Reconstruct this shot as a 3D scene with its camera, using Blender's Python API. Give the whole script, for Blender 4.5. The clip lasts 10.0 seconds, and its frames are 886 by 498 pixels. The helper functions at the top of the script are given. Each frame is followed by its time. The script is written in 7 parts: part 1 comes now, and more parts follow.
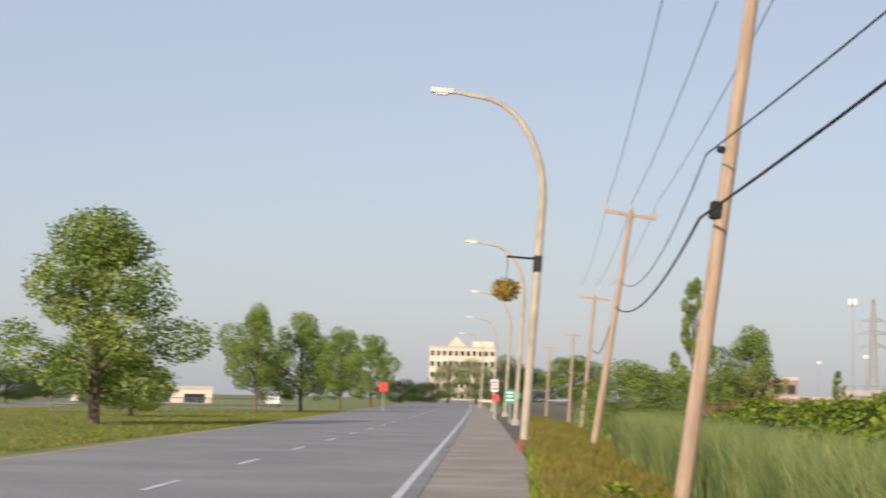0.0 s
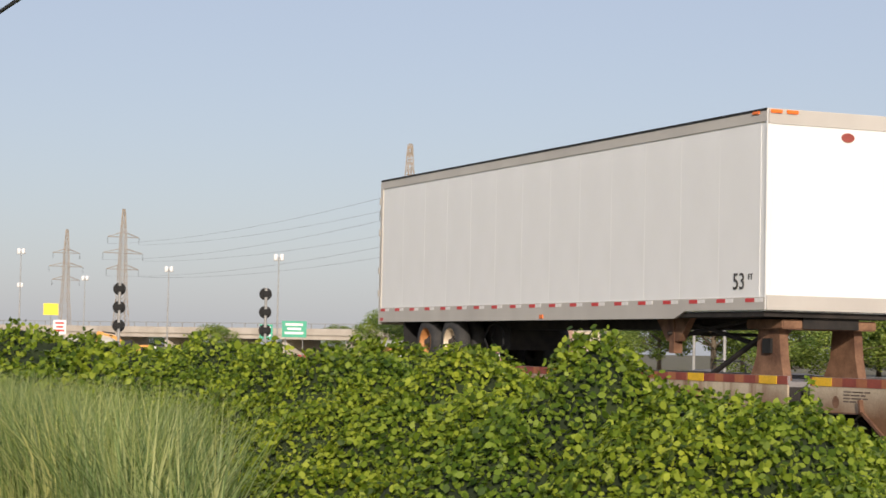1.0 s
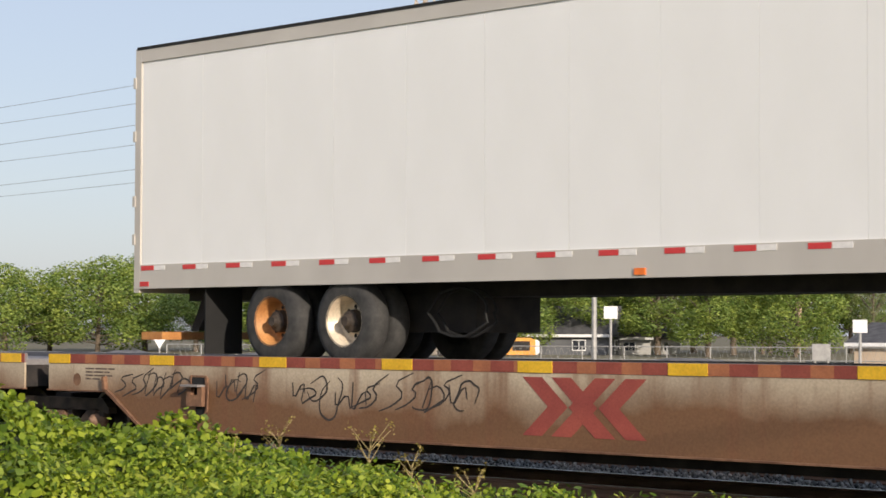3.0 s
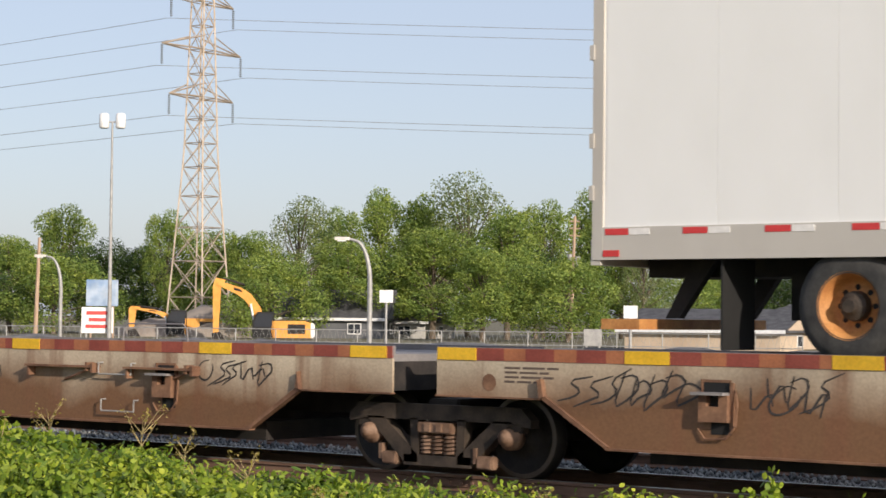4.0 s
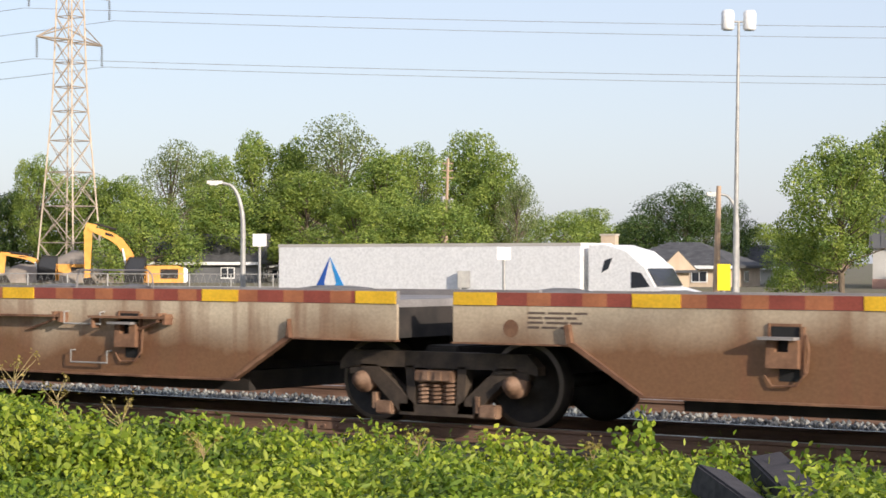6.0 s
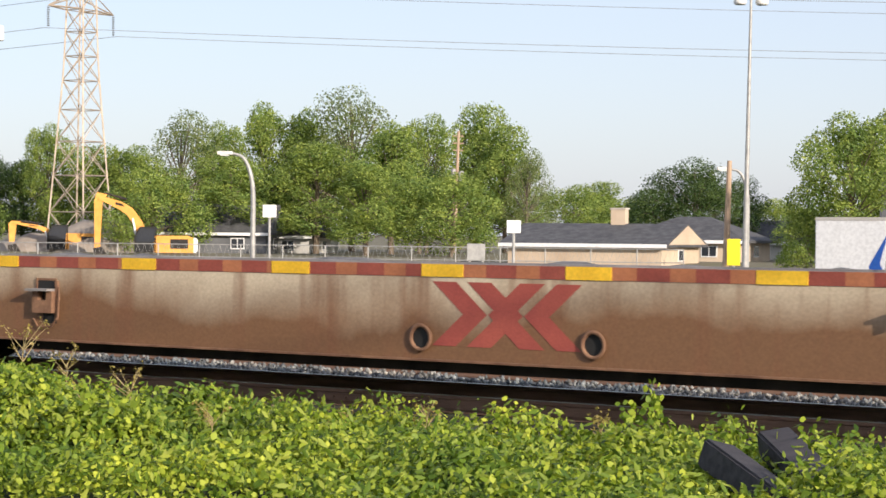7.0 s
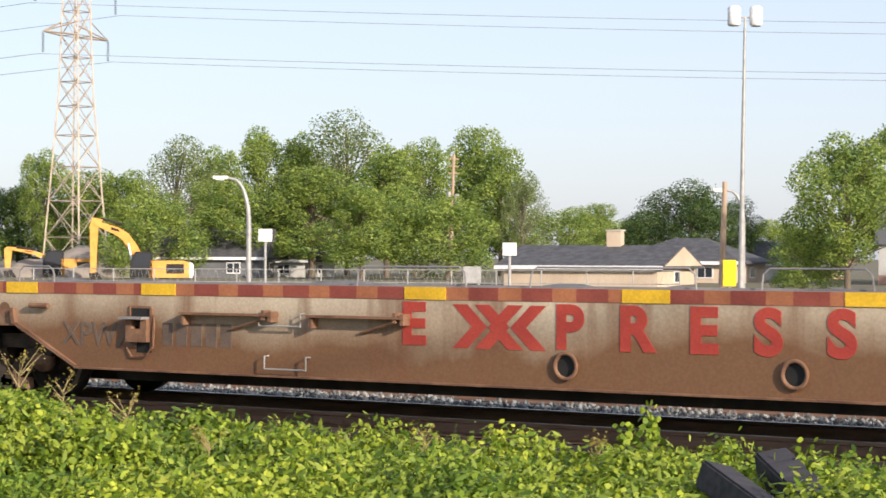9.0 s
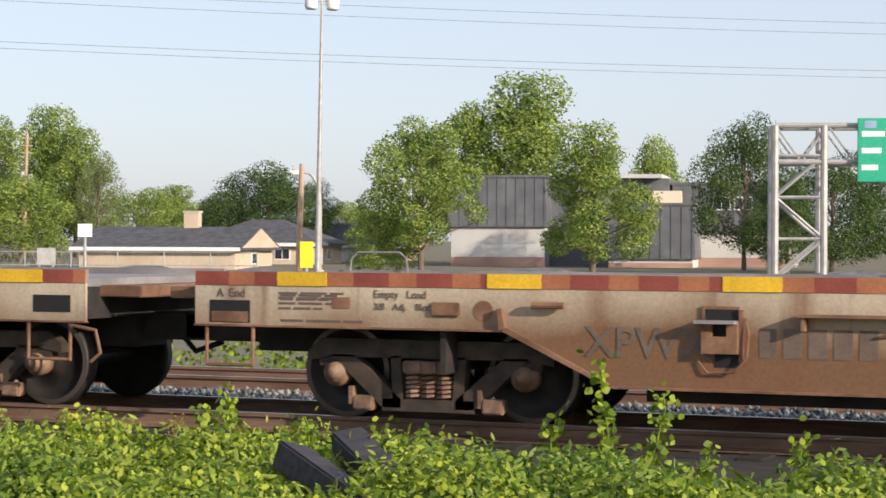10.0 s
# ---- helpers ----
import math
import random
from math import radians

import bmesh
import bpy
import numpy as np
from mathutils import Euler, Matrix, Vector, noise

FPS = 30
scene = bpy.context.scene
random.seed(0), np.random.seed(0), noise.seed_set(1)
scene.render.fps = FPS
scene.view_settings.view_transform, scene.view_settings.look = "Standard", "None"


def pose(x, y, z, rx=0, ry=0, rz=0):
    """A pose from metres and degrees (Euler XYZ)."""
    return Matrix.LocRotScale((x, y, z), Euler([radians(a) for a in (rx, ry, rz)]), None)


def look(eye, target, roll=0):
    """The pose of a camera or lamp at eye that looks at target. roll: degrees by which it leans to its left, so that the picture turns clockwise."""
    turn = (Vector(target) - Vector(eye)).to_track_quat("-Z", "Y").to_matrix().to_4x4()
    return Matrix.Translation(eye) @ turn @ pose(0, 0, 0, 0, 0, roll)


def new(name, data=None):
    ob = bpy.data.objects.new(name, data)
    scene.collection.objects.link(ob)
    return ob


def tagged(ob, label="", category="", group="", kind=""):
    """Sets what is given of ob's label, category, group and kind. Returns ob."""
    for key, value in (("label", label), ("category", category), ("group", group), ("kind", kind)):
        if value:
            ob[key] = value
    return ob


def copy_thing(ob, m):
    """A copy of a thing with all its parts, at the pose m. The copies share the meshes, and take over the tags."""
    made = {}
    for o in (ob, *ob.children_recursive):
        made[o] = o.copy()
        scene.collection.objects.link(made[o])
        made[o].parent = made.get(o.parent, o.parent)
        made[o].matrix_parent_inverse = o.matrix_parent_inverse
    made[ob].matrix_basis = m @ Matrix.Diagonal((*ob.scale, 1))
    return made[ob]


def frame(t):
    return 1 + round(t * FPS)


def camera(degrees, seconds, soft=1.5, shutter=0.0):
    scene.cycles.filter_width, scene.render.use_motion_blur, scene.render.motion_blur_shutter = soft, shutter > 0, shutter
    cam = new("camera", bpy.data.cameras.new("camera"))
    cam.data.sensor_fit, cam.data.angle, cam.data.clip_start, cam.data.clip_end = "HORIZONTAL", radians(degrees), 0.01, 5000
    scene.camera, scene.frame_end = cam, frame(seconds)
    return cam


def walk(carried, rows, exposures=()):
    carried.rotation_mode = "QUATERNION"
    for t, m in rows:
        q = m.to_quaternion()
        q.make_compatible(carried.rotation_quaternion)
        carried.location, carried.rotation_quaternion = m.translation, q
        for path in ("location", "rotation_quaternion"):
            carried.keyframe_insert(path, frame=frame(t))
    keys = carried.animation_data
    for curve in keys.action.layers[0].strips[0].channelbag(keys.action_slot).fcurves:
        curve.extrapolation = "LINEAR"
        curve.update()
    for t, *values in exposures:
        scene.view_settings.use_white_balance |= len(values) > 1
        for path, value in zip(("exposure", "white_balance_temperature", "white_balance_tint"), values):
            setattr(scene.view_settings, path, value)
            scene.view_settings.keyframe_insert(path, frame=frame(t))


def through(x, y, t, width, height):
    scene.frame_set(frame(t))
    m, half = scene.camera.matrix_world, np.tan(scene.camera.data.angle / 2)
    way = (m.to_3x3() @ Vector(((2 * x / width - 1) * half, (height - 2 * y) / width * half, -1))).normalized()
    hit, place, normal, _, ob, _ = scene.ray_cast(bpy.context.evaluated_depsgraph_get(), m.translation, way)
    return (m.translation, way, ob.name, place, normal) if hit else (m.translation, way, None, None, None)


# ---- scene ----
cam = camera(24.51, 10.0, soft=1.6, shutter=0.06)
EYE = (0.0, 0.0, 1.6)  # the rail's top is z = 0, the train runs along +x, the railway lies towards +y

# seconds, bearing clockwise from +y, pitch, roll
HEADINGS = [
    (0.0, -92.20, 4.17, 1.06),
    (0.1, -87.86, 3.92, 1.15),
    (0.2, -85.05, 3.70, 1.20),
    (0.3, -80.99, 3.51, 1.30),
    (0.5, -76.33, 3.26, 1.22),
    (1.0, -67.31, 2.82, 1.22),
    (1.5, -64.83, 3.25, 1.09),
    (2.0, -60.31, 2.50, 1.33),
    (2.2, -56.20, 2.26, 1.32),
    (2.5, -51.16, 2.12, 0.75),
    (2.7, -48.07, 2.37, 0.59),
    (3.8, -38.80, 1.81, -0.01),
    (4.0, -38.02, 1.97, 0.59),
    (4.5, -35.64, 0.83, 0.53),
    (5.0, -34.76, 1.26, 0.72),
    (5.5, -33.77, 0.98, 0.23),
    (6.0, -34.46, 0.38, 0.05),
    (6.2, -34.62, -0.02, 0.13),
    (7.3, -35.04, -0.52, 0.92),
    (7.5, -35.72, -0.18, 1.70),
    (8.0, -37.47, 0.69, 1.24),
    (8.5, -38.42, 0.72, 0.22),
    (9.0, -34.62, 0.25, 0.15),
    (9.5, -27.94, 0.66, 0.34),
    (10.0, -22.79, -0.23, 0.22),
]


def aim(bearing, pitch, roll):
    return pose(*EYE) @ pose(0, 0, 0, 0, 0, -bearing) @ pose(0, 0, 0, 90 + pitch, 0, 0) @ pose(0, 0, 0, 0, 0, roll)


walk(cam, [(t, aim(b, p, r)) for t, b, p, r in HEADINGS],
     exposures=[(0.0, -0.2, 6600, 14), (1.0, -0.28, 6600, 14), (1.5, -0.38, 6600, 14), (2.5, -0.08, 6600, 13), (4.0, -0.04, 6500, 13), (5.0, 0.27, 6500, 13), (6.0, 0.24, 6500, 13), (7.5, 0.34, 6500, 13), (8.5, 0.4, 6500, 13), (9.5, 0.3, 6500, 13), (10.0, 0.26, 6500, 13)])

# ---------------------------------------------------------------- light
world = bpy.data.worlds.new("sky")
scene.world = world
world.use_nodes = True
wn = world.node_tree
sky = wn.nodes.new("ShaderNodeTexSky")
sky.sky_type = "NISHITA"
sky.sun_disc = False
SUN_ELEV, SUN_BEARING = 19.0, 111.0  # bearing clockwise from +y: behind the standpoint, down the line
sky.sun_elevation = radians(SUN_ELEV)
sky.sun_rotation = radians(SUN_BEARING)
sky.air_density, sky.dust_density, sky.ozone_density = 1.0, 1.2, 2.4
haze = wn.nodes.new("ShaderNodeMix")  # summer haze: an even pale veil over the clear sky
haze.data_type = "RGBA"
haze.inputs[0].default_value = 0.55
haze.inputs[7].default_value = (4.95, 5.2, 6.05, 1.0)
wn.links.new(sky.outputs[0], haze.inputs[6])
wn.links.new(haze.outputs[2], wn.nodes["Background"].inputs[0])
wn.nodes["Background"].inputs[1].default_value = 0.138

sun = new("sun", bpy.data.lights.new("sun", "SUN"))
sun.data.energy, sun.data.angle, sun.data.color = 5.0, radians(0.6), (1.0, 0.89, 0.74)
sb, se = radians(SUN_BEARING), radians(SUN_ELEV)
sun.matrix_world = look((60 * math.sin(sb) * math.cos(se), 60 * math.cos(sb) * math.cos(se), 60 * math.sin(se)), (0, 0, 0))


# ---------------------------------------------------------------- materials
def material(name, rough=0.8, metal=0.0):
    m = bpy.data.materials.new(name)
    m.use_nodes = True
    bsdf = m.node_tree.nodes["Principled BSDF"]
    bsdf.inputs["Roughness"].default_value = rough
    bsdf.inputs["Metallic"].default_value = metal
    return m, m.node_tree, bsdf


def node(tree, kind, **inputs):
    n = tree.nodes.new(kind)
    for key, value in inputs.items():
        n.inputs[key].default_value = value
    return n


def noise_of(tree, scale, detail=4.0, stretch=None):
    co = tree.nodes.new("ShaderNodeTexCoord")
    n = node(tree, "ShaderNodeTexNoise", Scale=scale, Detail=detail)
    if stretch:
        mp = tree.nodes.new("ShaderNodeMapping")
        mp.inputs["Scale"].default_value = stretch
        tree.links.new(co.outputs["Object"], mp.inputs[0])
        tree.links.new(mp.outputs[0], n.inputs["Vector"])
    else:
        tree.links.new(co.outputs["Object"], n.inputs["Vector"])
    return n.outputs["Fac"]


def ramp(tree, fac, stops):
    r = tree.nodes.new("ShaderNodeValToRGB")
    el = r.color_ramp.elements
    while len(el) < len(stops):
        el.new(0.5)
    for e, (p, c) in zip(el, stops):
        e.position, e.color = p, (*c, 1.0)
    tree.links.new(fac, r.inputs[0])
    return r.outputs[0]


def mix(tree, fac, a, b, blend="MIX"):
    m = tree.nodes.new("ShaderNodeMix")
    m.data_type, m.blend_type = "RGBA", blend
    for socket, value in ((m.inputs[0], fac), (m.inputs[6], a), (m.inputs[7], b)):
        if isinstance(value, (int, float)):
            socket.default_value = value
        elif isinstance(value, tuple):
            socket.default_value = (*value, 1.0)
        else:
            tree.links.new(value, socket)
    return m.outputs[2]


def bump(tree, bsdf, fac, strength=0.3, distance=0.02):
    b = node(tree, "ShaderNodeBump", Strength=strength, Distance=distance)
    tree.links.new(fac, b.inputs["Height"])
    tree.links.new(b.outputs[0], bsdf.inputs["Normal"])


def mottled(name, a, b, scale=3.0, rough=0.8, metal=0.0, fine=40.0, c=None, relief=0.25, stretch=None):
    """Two colours in large blotches, a finer grain over them, and relief."""
    m, t, bsdf = material(name, rough, metal)
    big = noise_of(t, scale, 5.0, stretch)
    stops = [(0.35, a), (0.65, b)] if c is None else [(0.3, a), (0.5, b), (0.7, c)]
    col = ramp(t, big, stops)
    small = noise_of(t, fine, 6.0, stretch)
    grain = ramp(t, small, [(0.3, (0.84, 0.84, 0.84)), (0.7, (1.08, 1.08, 1.08))])
    t.links.new(mix(t, 1.0, col, grain, "MULTIPLY"), bsdf.inputs["Base Color"])
    if relief:
        bump(t, bsdf, small, relief, 0.01)
    return m


def plain(name, colour, rough=0.6, metal=0.0):
    m, t, bsdf = material(name, rough, metal)
    n = noise_of(t, 9.0, 5.0)
    grain = ramp(t, n, [(0.3, tuple(0.86 * v for v in colour)), (0.7, tuple(min(1.0, 1.08 * v) for v in colour))])
    t.links.new(grain, bsdf.inputs["Base Color"])
    return m


def sheet(name, a, b, rough=0.42):
    """Painted sheet metal: faint cloudy dirt, a very slight oil-canning."""
    m, t, bsdf = material(name, rough)
    cloud = noise_of(t, 0.7, 6.0, (1.0, 1.0, 0.6))
    t.links.new(ramp(t, cloud, [(0.35, a), (0.65, b)]), bsdf.inputs["Base Color"])
    bump(t, bsdf, noise_of(t, 1.6, 2.0), 0.05, 0.02)
    return m


def leafy(name, dark, mid, light, rough=0.55, through=0.3, piece=0.0):
    """Leaves that differ one by one, and let some light through."""
    m, t, bsdf = material(name, rough)
    bsdf.inputs["Specular IOR Level"].default_value = 0.22
    geo = t.nodes.new("ShaderNodeNewGeometry")
    col = ramp(t, geo.outputs["Random Per Island"], [(0.0, dark), (0.45, mid), (0.9, light)])
    patch = noise_of(t, 0.8, 4.0)
    tint = ramp(t, patch, [(0.34, (0.62, 0.72, 0.72)), (0.66, (1.25, 1.15, 0.95))])
    col = mix(t, 1.0, col, tint, "MULTIPLY")
    t.links.new(col, bsdf.inputs["Base Color"])
    tr = t.nodes.new("ShaderNodeBsdfTranslucent")
    t.links.new(mix(t, 1.0, col, (1.3, 1.25, 0.6), "MULTIPLY"), tr.inputs[0])
    mx = t.nodes.new("ShaderNodeMixShader")
    mx.inputs[0].default_value = through
    t.links.new(bsdf.outputs[0], mx.inputs[1])
    t.links.new(tr.outputs[0], mx.inputs[2])
    t.links.new(mx.outputs[0], t.nodes["Material Output"].inputs[0])
    return m


M_VINE = leafy("vine_leaf", (0.035, 0.07, 0.008), (0.135, 0.205, 0.018), (0.30, 0.37, 0.045), 0.5, 0.28)
M_WEED = leafy("weed_leaf", (0.06, 0.11, 0.012), (0.21, 0.30, 0.03), (0.42, 0.49, 0.07), 0.5, 0.36)
M_HERB = leafy("herb_leaf", (0.045, 0.09, 0.012), (0.12, 0.20, 0.025), (0.30, 0.36, 0.07), 0.55, 0.3)
M_REED = leafy("reed_blade", (0.10, 0.155, 0.05), (0.24, 0.32, 0.125), (0.43, 0.46, 0.22), 0.6, 0.3)
M_DRY = leafy("dry_grass", (0.16, 0.13, 0.03), (0.26, 0.21, 0.05), (0.34, 0.26, 0.10), 0.7, 0.25)
M_PLUME = leafy("reed_plume", (0.16, 0.09, 0.06), (0.25, 0.15, 0.10), (0.34, 0.22, 0.15), 0.8, 0.2)
M_TREE = leafy("tree_leaf", (0.105, 0.165, 0.045), (0.21, 0.295, 0.075), (0.34, 0.415, 0.115), 0.55, 0.32)
M_TREE_DARK = leafy("dark_tree_leaf", (0.03, 0.06, 0.02), (0.06, 0.105, 0.032), (0.11, 0.165, 0.05), 0.55, 0.2)
M_TREE_PALE = leafy("pale_tree_leaf", (0.10, 0.15, 0.055), (0.17, 0.22, 0.09), (0.26, 0.30, 0.14), 0.6, 0.25)
M_BARK = mottled("bark", (0.10, 0.075, 0.05), (0.19, 0.15, 0.11), 4.0, 0.9, stretch=(6, 6, 1))
# near-black green: the shade deep among the vine leaves, given as a colour
M_UNDER = mottled("leaf_gap_shade", (0.012, 0.022, 0.006), (0.028, 0.045, 0.010), 3.0, 0.95)
M_SOIL = mottled("soil", (0.10, 0.085, 0.05), (0.17, 0.145, 0.09), 0.6, 0.95, c=(0.11, 0.13, 0.04))
M_LAWN = mottled("mown_grass", (0.13, 0.17, 0.035), (0.22, 0.235, 0.06), 0.12, 0.9, fine=8.0, c=(0.17, 0.21, 0.05))
M_ASPHALT = mottled("asphalt", (0.24, 0.235, 0.225), (0.31, 0.302, 0.29), 0.25, 0.85, fine=25.0)
M_SHOULDER = mottled("shoulder_gravel", (0.30, 0.26, 0.21), (0.40, 0.355, 0.295), 0.5, 0.95, fine=22.0, relief=0.5)
M_WHITELINE = mottled("white_road_paint", (0.55, 0.55, 0.53), (0.75, 0.75, 0.73), 2.0, 0.7)
M_YELLOWLINE = mottled("yellow_road_paint", (0.50, 0.30, 0.05), (0.62, 0.40, 0.10), 2.0, 0.7)
M_BALLAST = mottled("ballast", (0.12, 0.122, 0.13), (0.26, 0.265, 0.28), 14.0, 0.95, fine=30.0, relief=0.8)
# oily gravel, with the train's shade worked into the colour as well
M_BALLAST_DARK = mottled("oily_shaded_ballast", (0.018, 0.016, 0.014), (0.045, 0.038, 0.032), 5.0, 0.95, fine=24.0, relief=0.8)
M_STONE = leafy("ballast_stone", (0.07, 0.073, 0.082), (0.16, 0.167, 0.185), (0.32, 0.325, 0.345), 0.9, 0.0)
M_RAIL = mottled("rusty_rail", (0.13, 0.072, 0.048), (0.22, 0.13, 0.088), 4.0, 0.75, fine=30.0, stretch=(0.4, 4, 4))
M_RAILTOP = plain("worn_rail_head", (0.42, 0.40, 0.38), 0.35, 0.9)
# creosoted wood, taken darker still to paint in the shade below the cars
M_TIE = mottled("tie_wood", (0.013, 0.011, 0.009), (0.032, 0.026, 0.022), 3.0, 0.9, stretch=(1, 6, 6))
M_TIE_OLD = mottled("old_tie_wood", (0.022, 0.02, 0.024), (0.05, 0.045, 0.05), 3.0, 0.8, stretch=(1, 6, 6))


def car_paint():
    """Pale grey paint, dirt and rust creeping up from the sill, streaks running down."""
    m, t, bsdf = material("weathered_car_paint", 0.62)
    co = t.nodes.new("ShaderNodeTexCoord")
    sep = t.nodes.new("ShaderNodeSeparateXYZ")
    t.links.new(co.outputs["Object"], sep.inputs[0])
    low = node(t, "ShaderNodeMapRange", **{"From Min": 1.14, "From Max": 0.42})
    t.links.new(sep.outputs[2], low.inputs[0])
    streak = noise_of(t, 1.0, 6.0, (4.2, 1.0, 0.30))
    cloud = ramp(t, noise_of(t, 0.75, 8.0, (1.0, 1.0, 0.8)), [(0.12, (0, 0, 0)), (0.88, (1, 1, 1))])
    add = t.nodes.new("ShaderNodeMath")
    add.operation = "MULTIPLY_ADD"
    t.links.new(low.outputs[0], add.inputs[0])
    add.inputs[1].default_value = 0.80
    t.links.new(cloud, add.inputs[2])
    dirt = ramp(t, add.outputs[0], [(0.38, (0, 0, 0)), (1.0, (1, 1, 1))])
    col = mix(t, dirt, (0.60, 0.51, 0.375), (0.185, 0.094, 0.045))
    add2 = t.nodes.new("ShaderNodeMath")
    add2.operation = "MULTIPLY"
    t.links.new(ramp(t, streak, [(0.52, (0, 0, 0)), (0.70, (1, 1, 1))]), add2.inputs[0])
    add2.inputs[1].default_value = 0.75
    col = mix(t, add2.outputs[0], col, (0.19, 0.085, 0.042))
    grain = ramp(t, noise_of(t, 35.0, 6.0), [(0.3, (0.85, 0.85, 0.85)), (0.7, (1.1, 1.1, 1.1))])
    t.links.new(mix(t, 1.0, col, grain, "MULTIPLY"), bsdf.inputs["Base Color"])
    bump(t, bsdf, noise_of(t, 3.0, 3.0), 0.15, 0.02)
    return m


M_CAR = car_paint()
M_RUST = mottled("rust", (0.125, 0.06, 0.035), (0.26, 0.14, 0.08), 3.0, 0.85, fine=25.0)
M_DIRTY = mottled("dirty_black_steel", (0.012, 0.011, 0.010), (0.035, 0.028, 0.024), 4.0, 0.8)
M_TRUCK_STEEL = mottled("truck_casting", (0.028, 0.021, 0.016), (0.075, 0.054, 0.038), 5.0, 0.75)
M_SPRING = mottled("rusty_spring", (0.15, 0.085, 0.052), (0.28, 0.175, 0.115), 8.0, 0.7)
M_WHEEL = mottled("wheel_steel", (0.016, 0.014, 0.013), (0.04, 0.033, 0.028), 6.0, 0.6, 0.3)
M_TREAD = plain("wheel_rim", (0.16, 0.13, 0.11), 0.4, 0.7)
M_STRIPE_RED = mottled("dull_red_marker", (0.23, 0.05, 0.035), (0.31, 0.075, 0.05), 3.0, 0.6)
M_STRIPE_ORANGE = mottled("faded_orange_marker", (0.34, 0.12, 0.055), (0.45, 0.17, 0.075), 3.0, 0.6)
M_STRIPE_YELLOW = mottled("yellow_marker", (0.72, 0.42, 0.02), (0.85, 0.52, 0.03), 3.0, 0.5)
M_LETTER = mottled("red_lettering", (0.36, 0.042, 0.03), (0.50, 0.07, 0.045), 2.0, 0.55)
M_LETTER_FADED = mottled("faded_red_paint", (0.28, 0.055, 0.045), (0.38, 0.085, 0.06), 2.0, 0.6)
M_LETTER_BLACK = mottled("black_lettering", (0.035, 0.033, 0.032), (0.075, 0.065, 0.06), 3.0, 0.6)
M_SPRAY = plain("spray_paint", (0.05, 0.042, 0.038), 0.6)
M_SPRAY_THIN = plain("thin_spray_paint", (0.13, 0.095, 0.075), 0.65)
M_DECK = mottled("deck_plate", (0.17, 0.16, 0.16), (0.30, 0.28, 0.27), 1.2, 0.75)
M_TRAILER = sheet("trailer_white", (0.82, 0.82, 0.80), (0.87, 0.87, 0.855))
M_ALU = sheet("dull_aluminium", (0.47, 0.44, 0.40), (0.56, 0.53, 0.48), 0.5)
M_TAPE_RED = plain("red_reflective_tape", (0.62, 0.05, 0.05), 0.4)
M_TAPE_WHITE = plain("white_reflective_tape", (0.80, 0.78, 0.75), 0.4)
M_TYRE = mottled("tyre_rubber", (0.03, 0.03, 0.03), (0.06, 0.058, 0.055), 6.0, 0.85)
M_RIM = mottled("painted_wheel_rim", (0.62, 0.50, 0.36), (0.78, 0.68, 0.52), 5.0, 0.4, 0.2)
M_RIM_RUST = mottled("rusty_wheel_rim", (0.42, 0.17, 0.05), (0.58, 0.28, 0.09), 5.0, 0.6)
M_ORANGE = plain("orange_marker_lens", (0.9, 0.2, 0.03), 0.3)
M_WOODPOLE = mottled("weathered_pole_wood", (0.36, 0.25, 0.17), (0.52, 0.38, 0.27), 1.5, 0.9, fine=9.0, stretch=(12, 12, 0.6))
M_GALV = mottled("galvanised_steel", (0.30, 0.30, 0.29), (0.42, 0.41, 0.39), 3.0, 0.5, 0.2, relief=0.05)
M_PALEPOLE = mottled("pale_painted_steel", (0.55, 0.52, 0.47), (0.68, 0.64, 0.58), 2.0, 0.55, relief=0.05)
M_CONCRETEPOLE = mottled("concrete_pole", (0.40, 0.34, 0.26), (0.55, 0.47, 0.36), 2.0, 0.8, relief=0.1)
M_LATTICE = mottled("pylon_steel", (0.34, 0.275, 0.205), (0.48, 0.40, 0.32), 1.0, 0.6, 0.2, relief=0.0)
M_CABLE = plain("black_cable", (0.02, 0.02, 0.022), 0.6)
M_WIRE = plain("grey_wire", (0.19, 0.19, 0.20), 0.5)
M_BLACK = plain("matt_black", (0.012, 0.012, 0.012), 0.8)
M_LENS = plain("signal_lens", (0.05, 0.05, 0.055), 0.15)
M_INSUL = plain("porcelain", (0.55, 0.55, 0.55), 0.3)
M_LENS_GREY = plain("grey_glass_insulator", (0.16, 0.17, 0.18), 0.3)
M_WHITE = plain("white_paint", (0.82, 0.82, 0.81), 0.4)
M_GREENSIGN = plain("green_sign", (0.02, 0.36, 0.22), 0.4)
M_REDSIGN = plain("red_sign", (0.65, 0.06, 0.05), 0.4)
M_YELLOWSIGN = plain("yellow_sign", (0.90, 0.70, 0.02), 0.45)
M_BLUEAD = mottled("blue_poster", (0.10, 0.22, 0.42), (0.45, 0.52, 0.60), 0.6, 0.5, fine=2.0, relief=0.0)
M_MACHINE = mottled("machine_yellow", (0.68, 0.30, 0.045), (0.80, 0.38, 0.07), 2.0, 0.5, relief=0.05)
M_GLASS = plain("dark_window_glass", (0.03, 0.035, 0.045), 0.12)
M_BRICKWALL = mottled("beige_brick_wall", (0.52, 0.40, 0.29), (0.64, 0.52, 0.39), 0.5, 0.85)
M_REDBRICK = mottled("brown_brick_wall", (0.34, 0.20, 0.16), (0.44, 0.28, 0.22), 0.5, 0.85)
M_ROOF = mottled("grey_roof_shingles", (0.055, 0.055, 0.06), (0.10, 0.10, 0.105), 2.0, 0.9, fine=9.0)
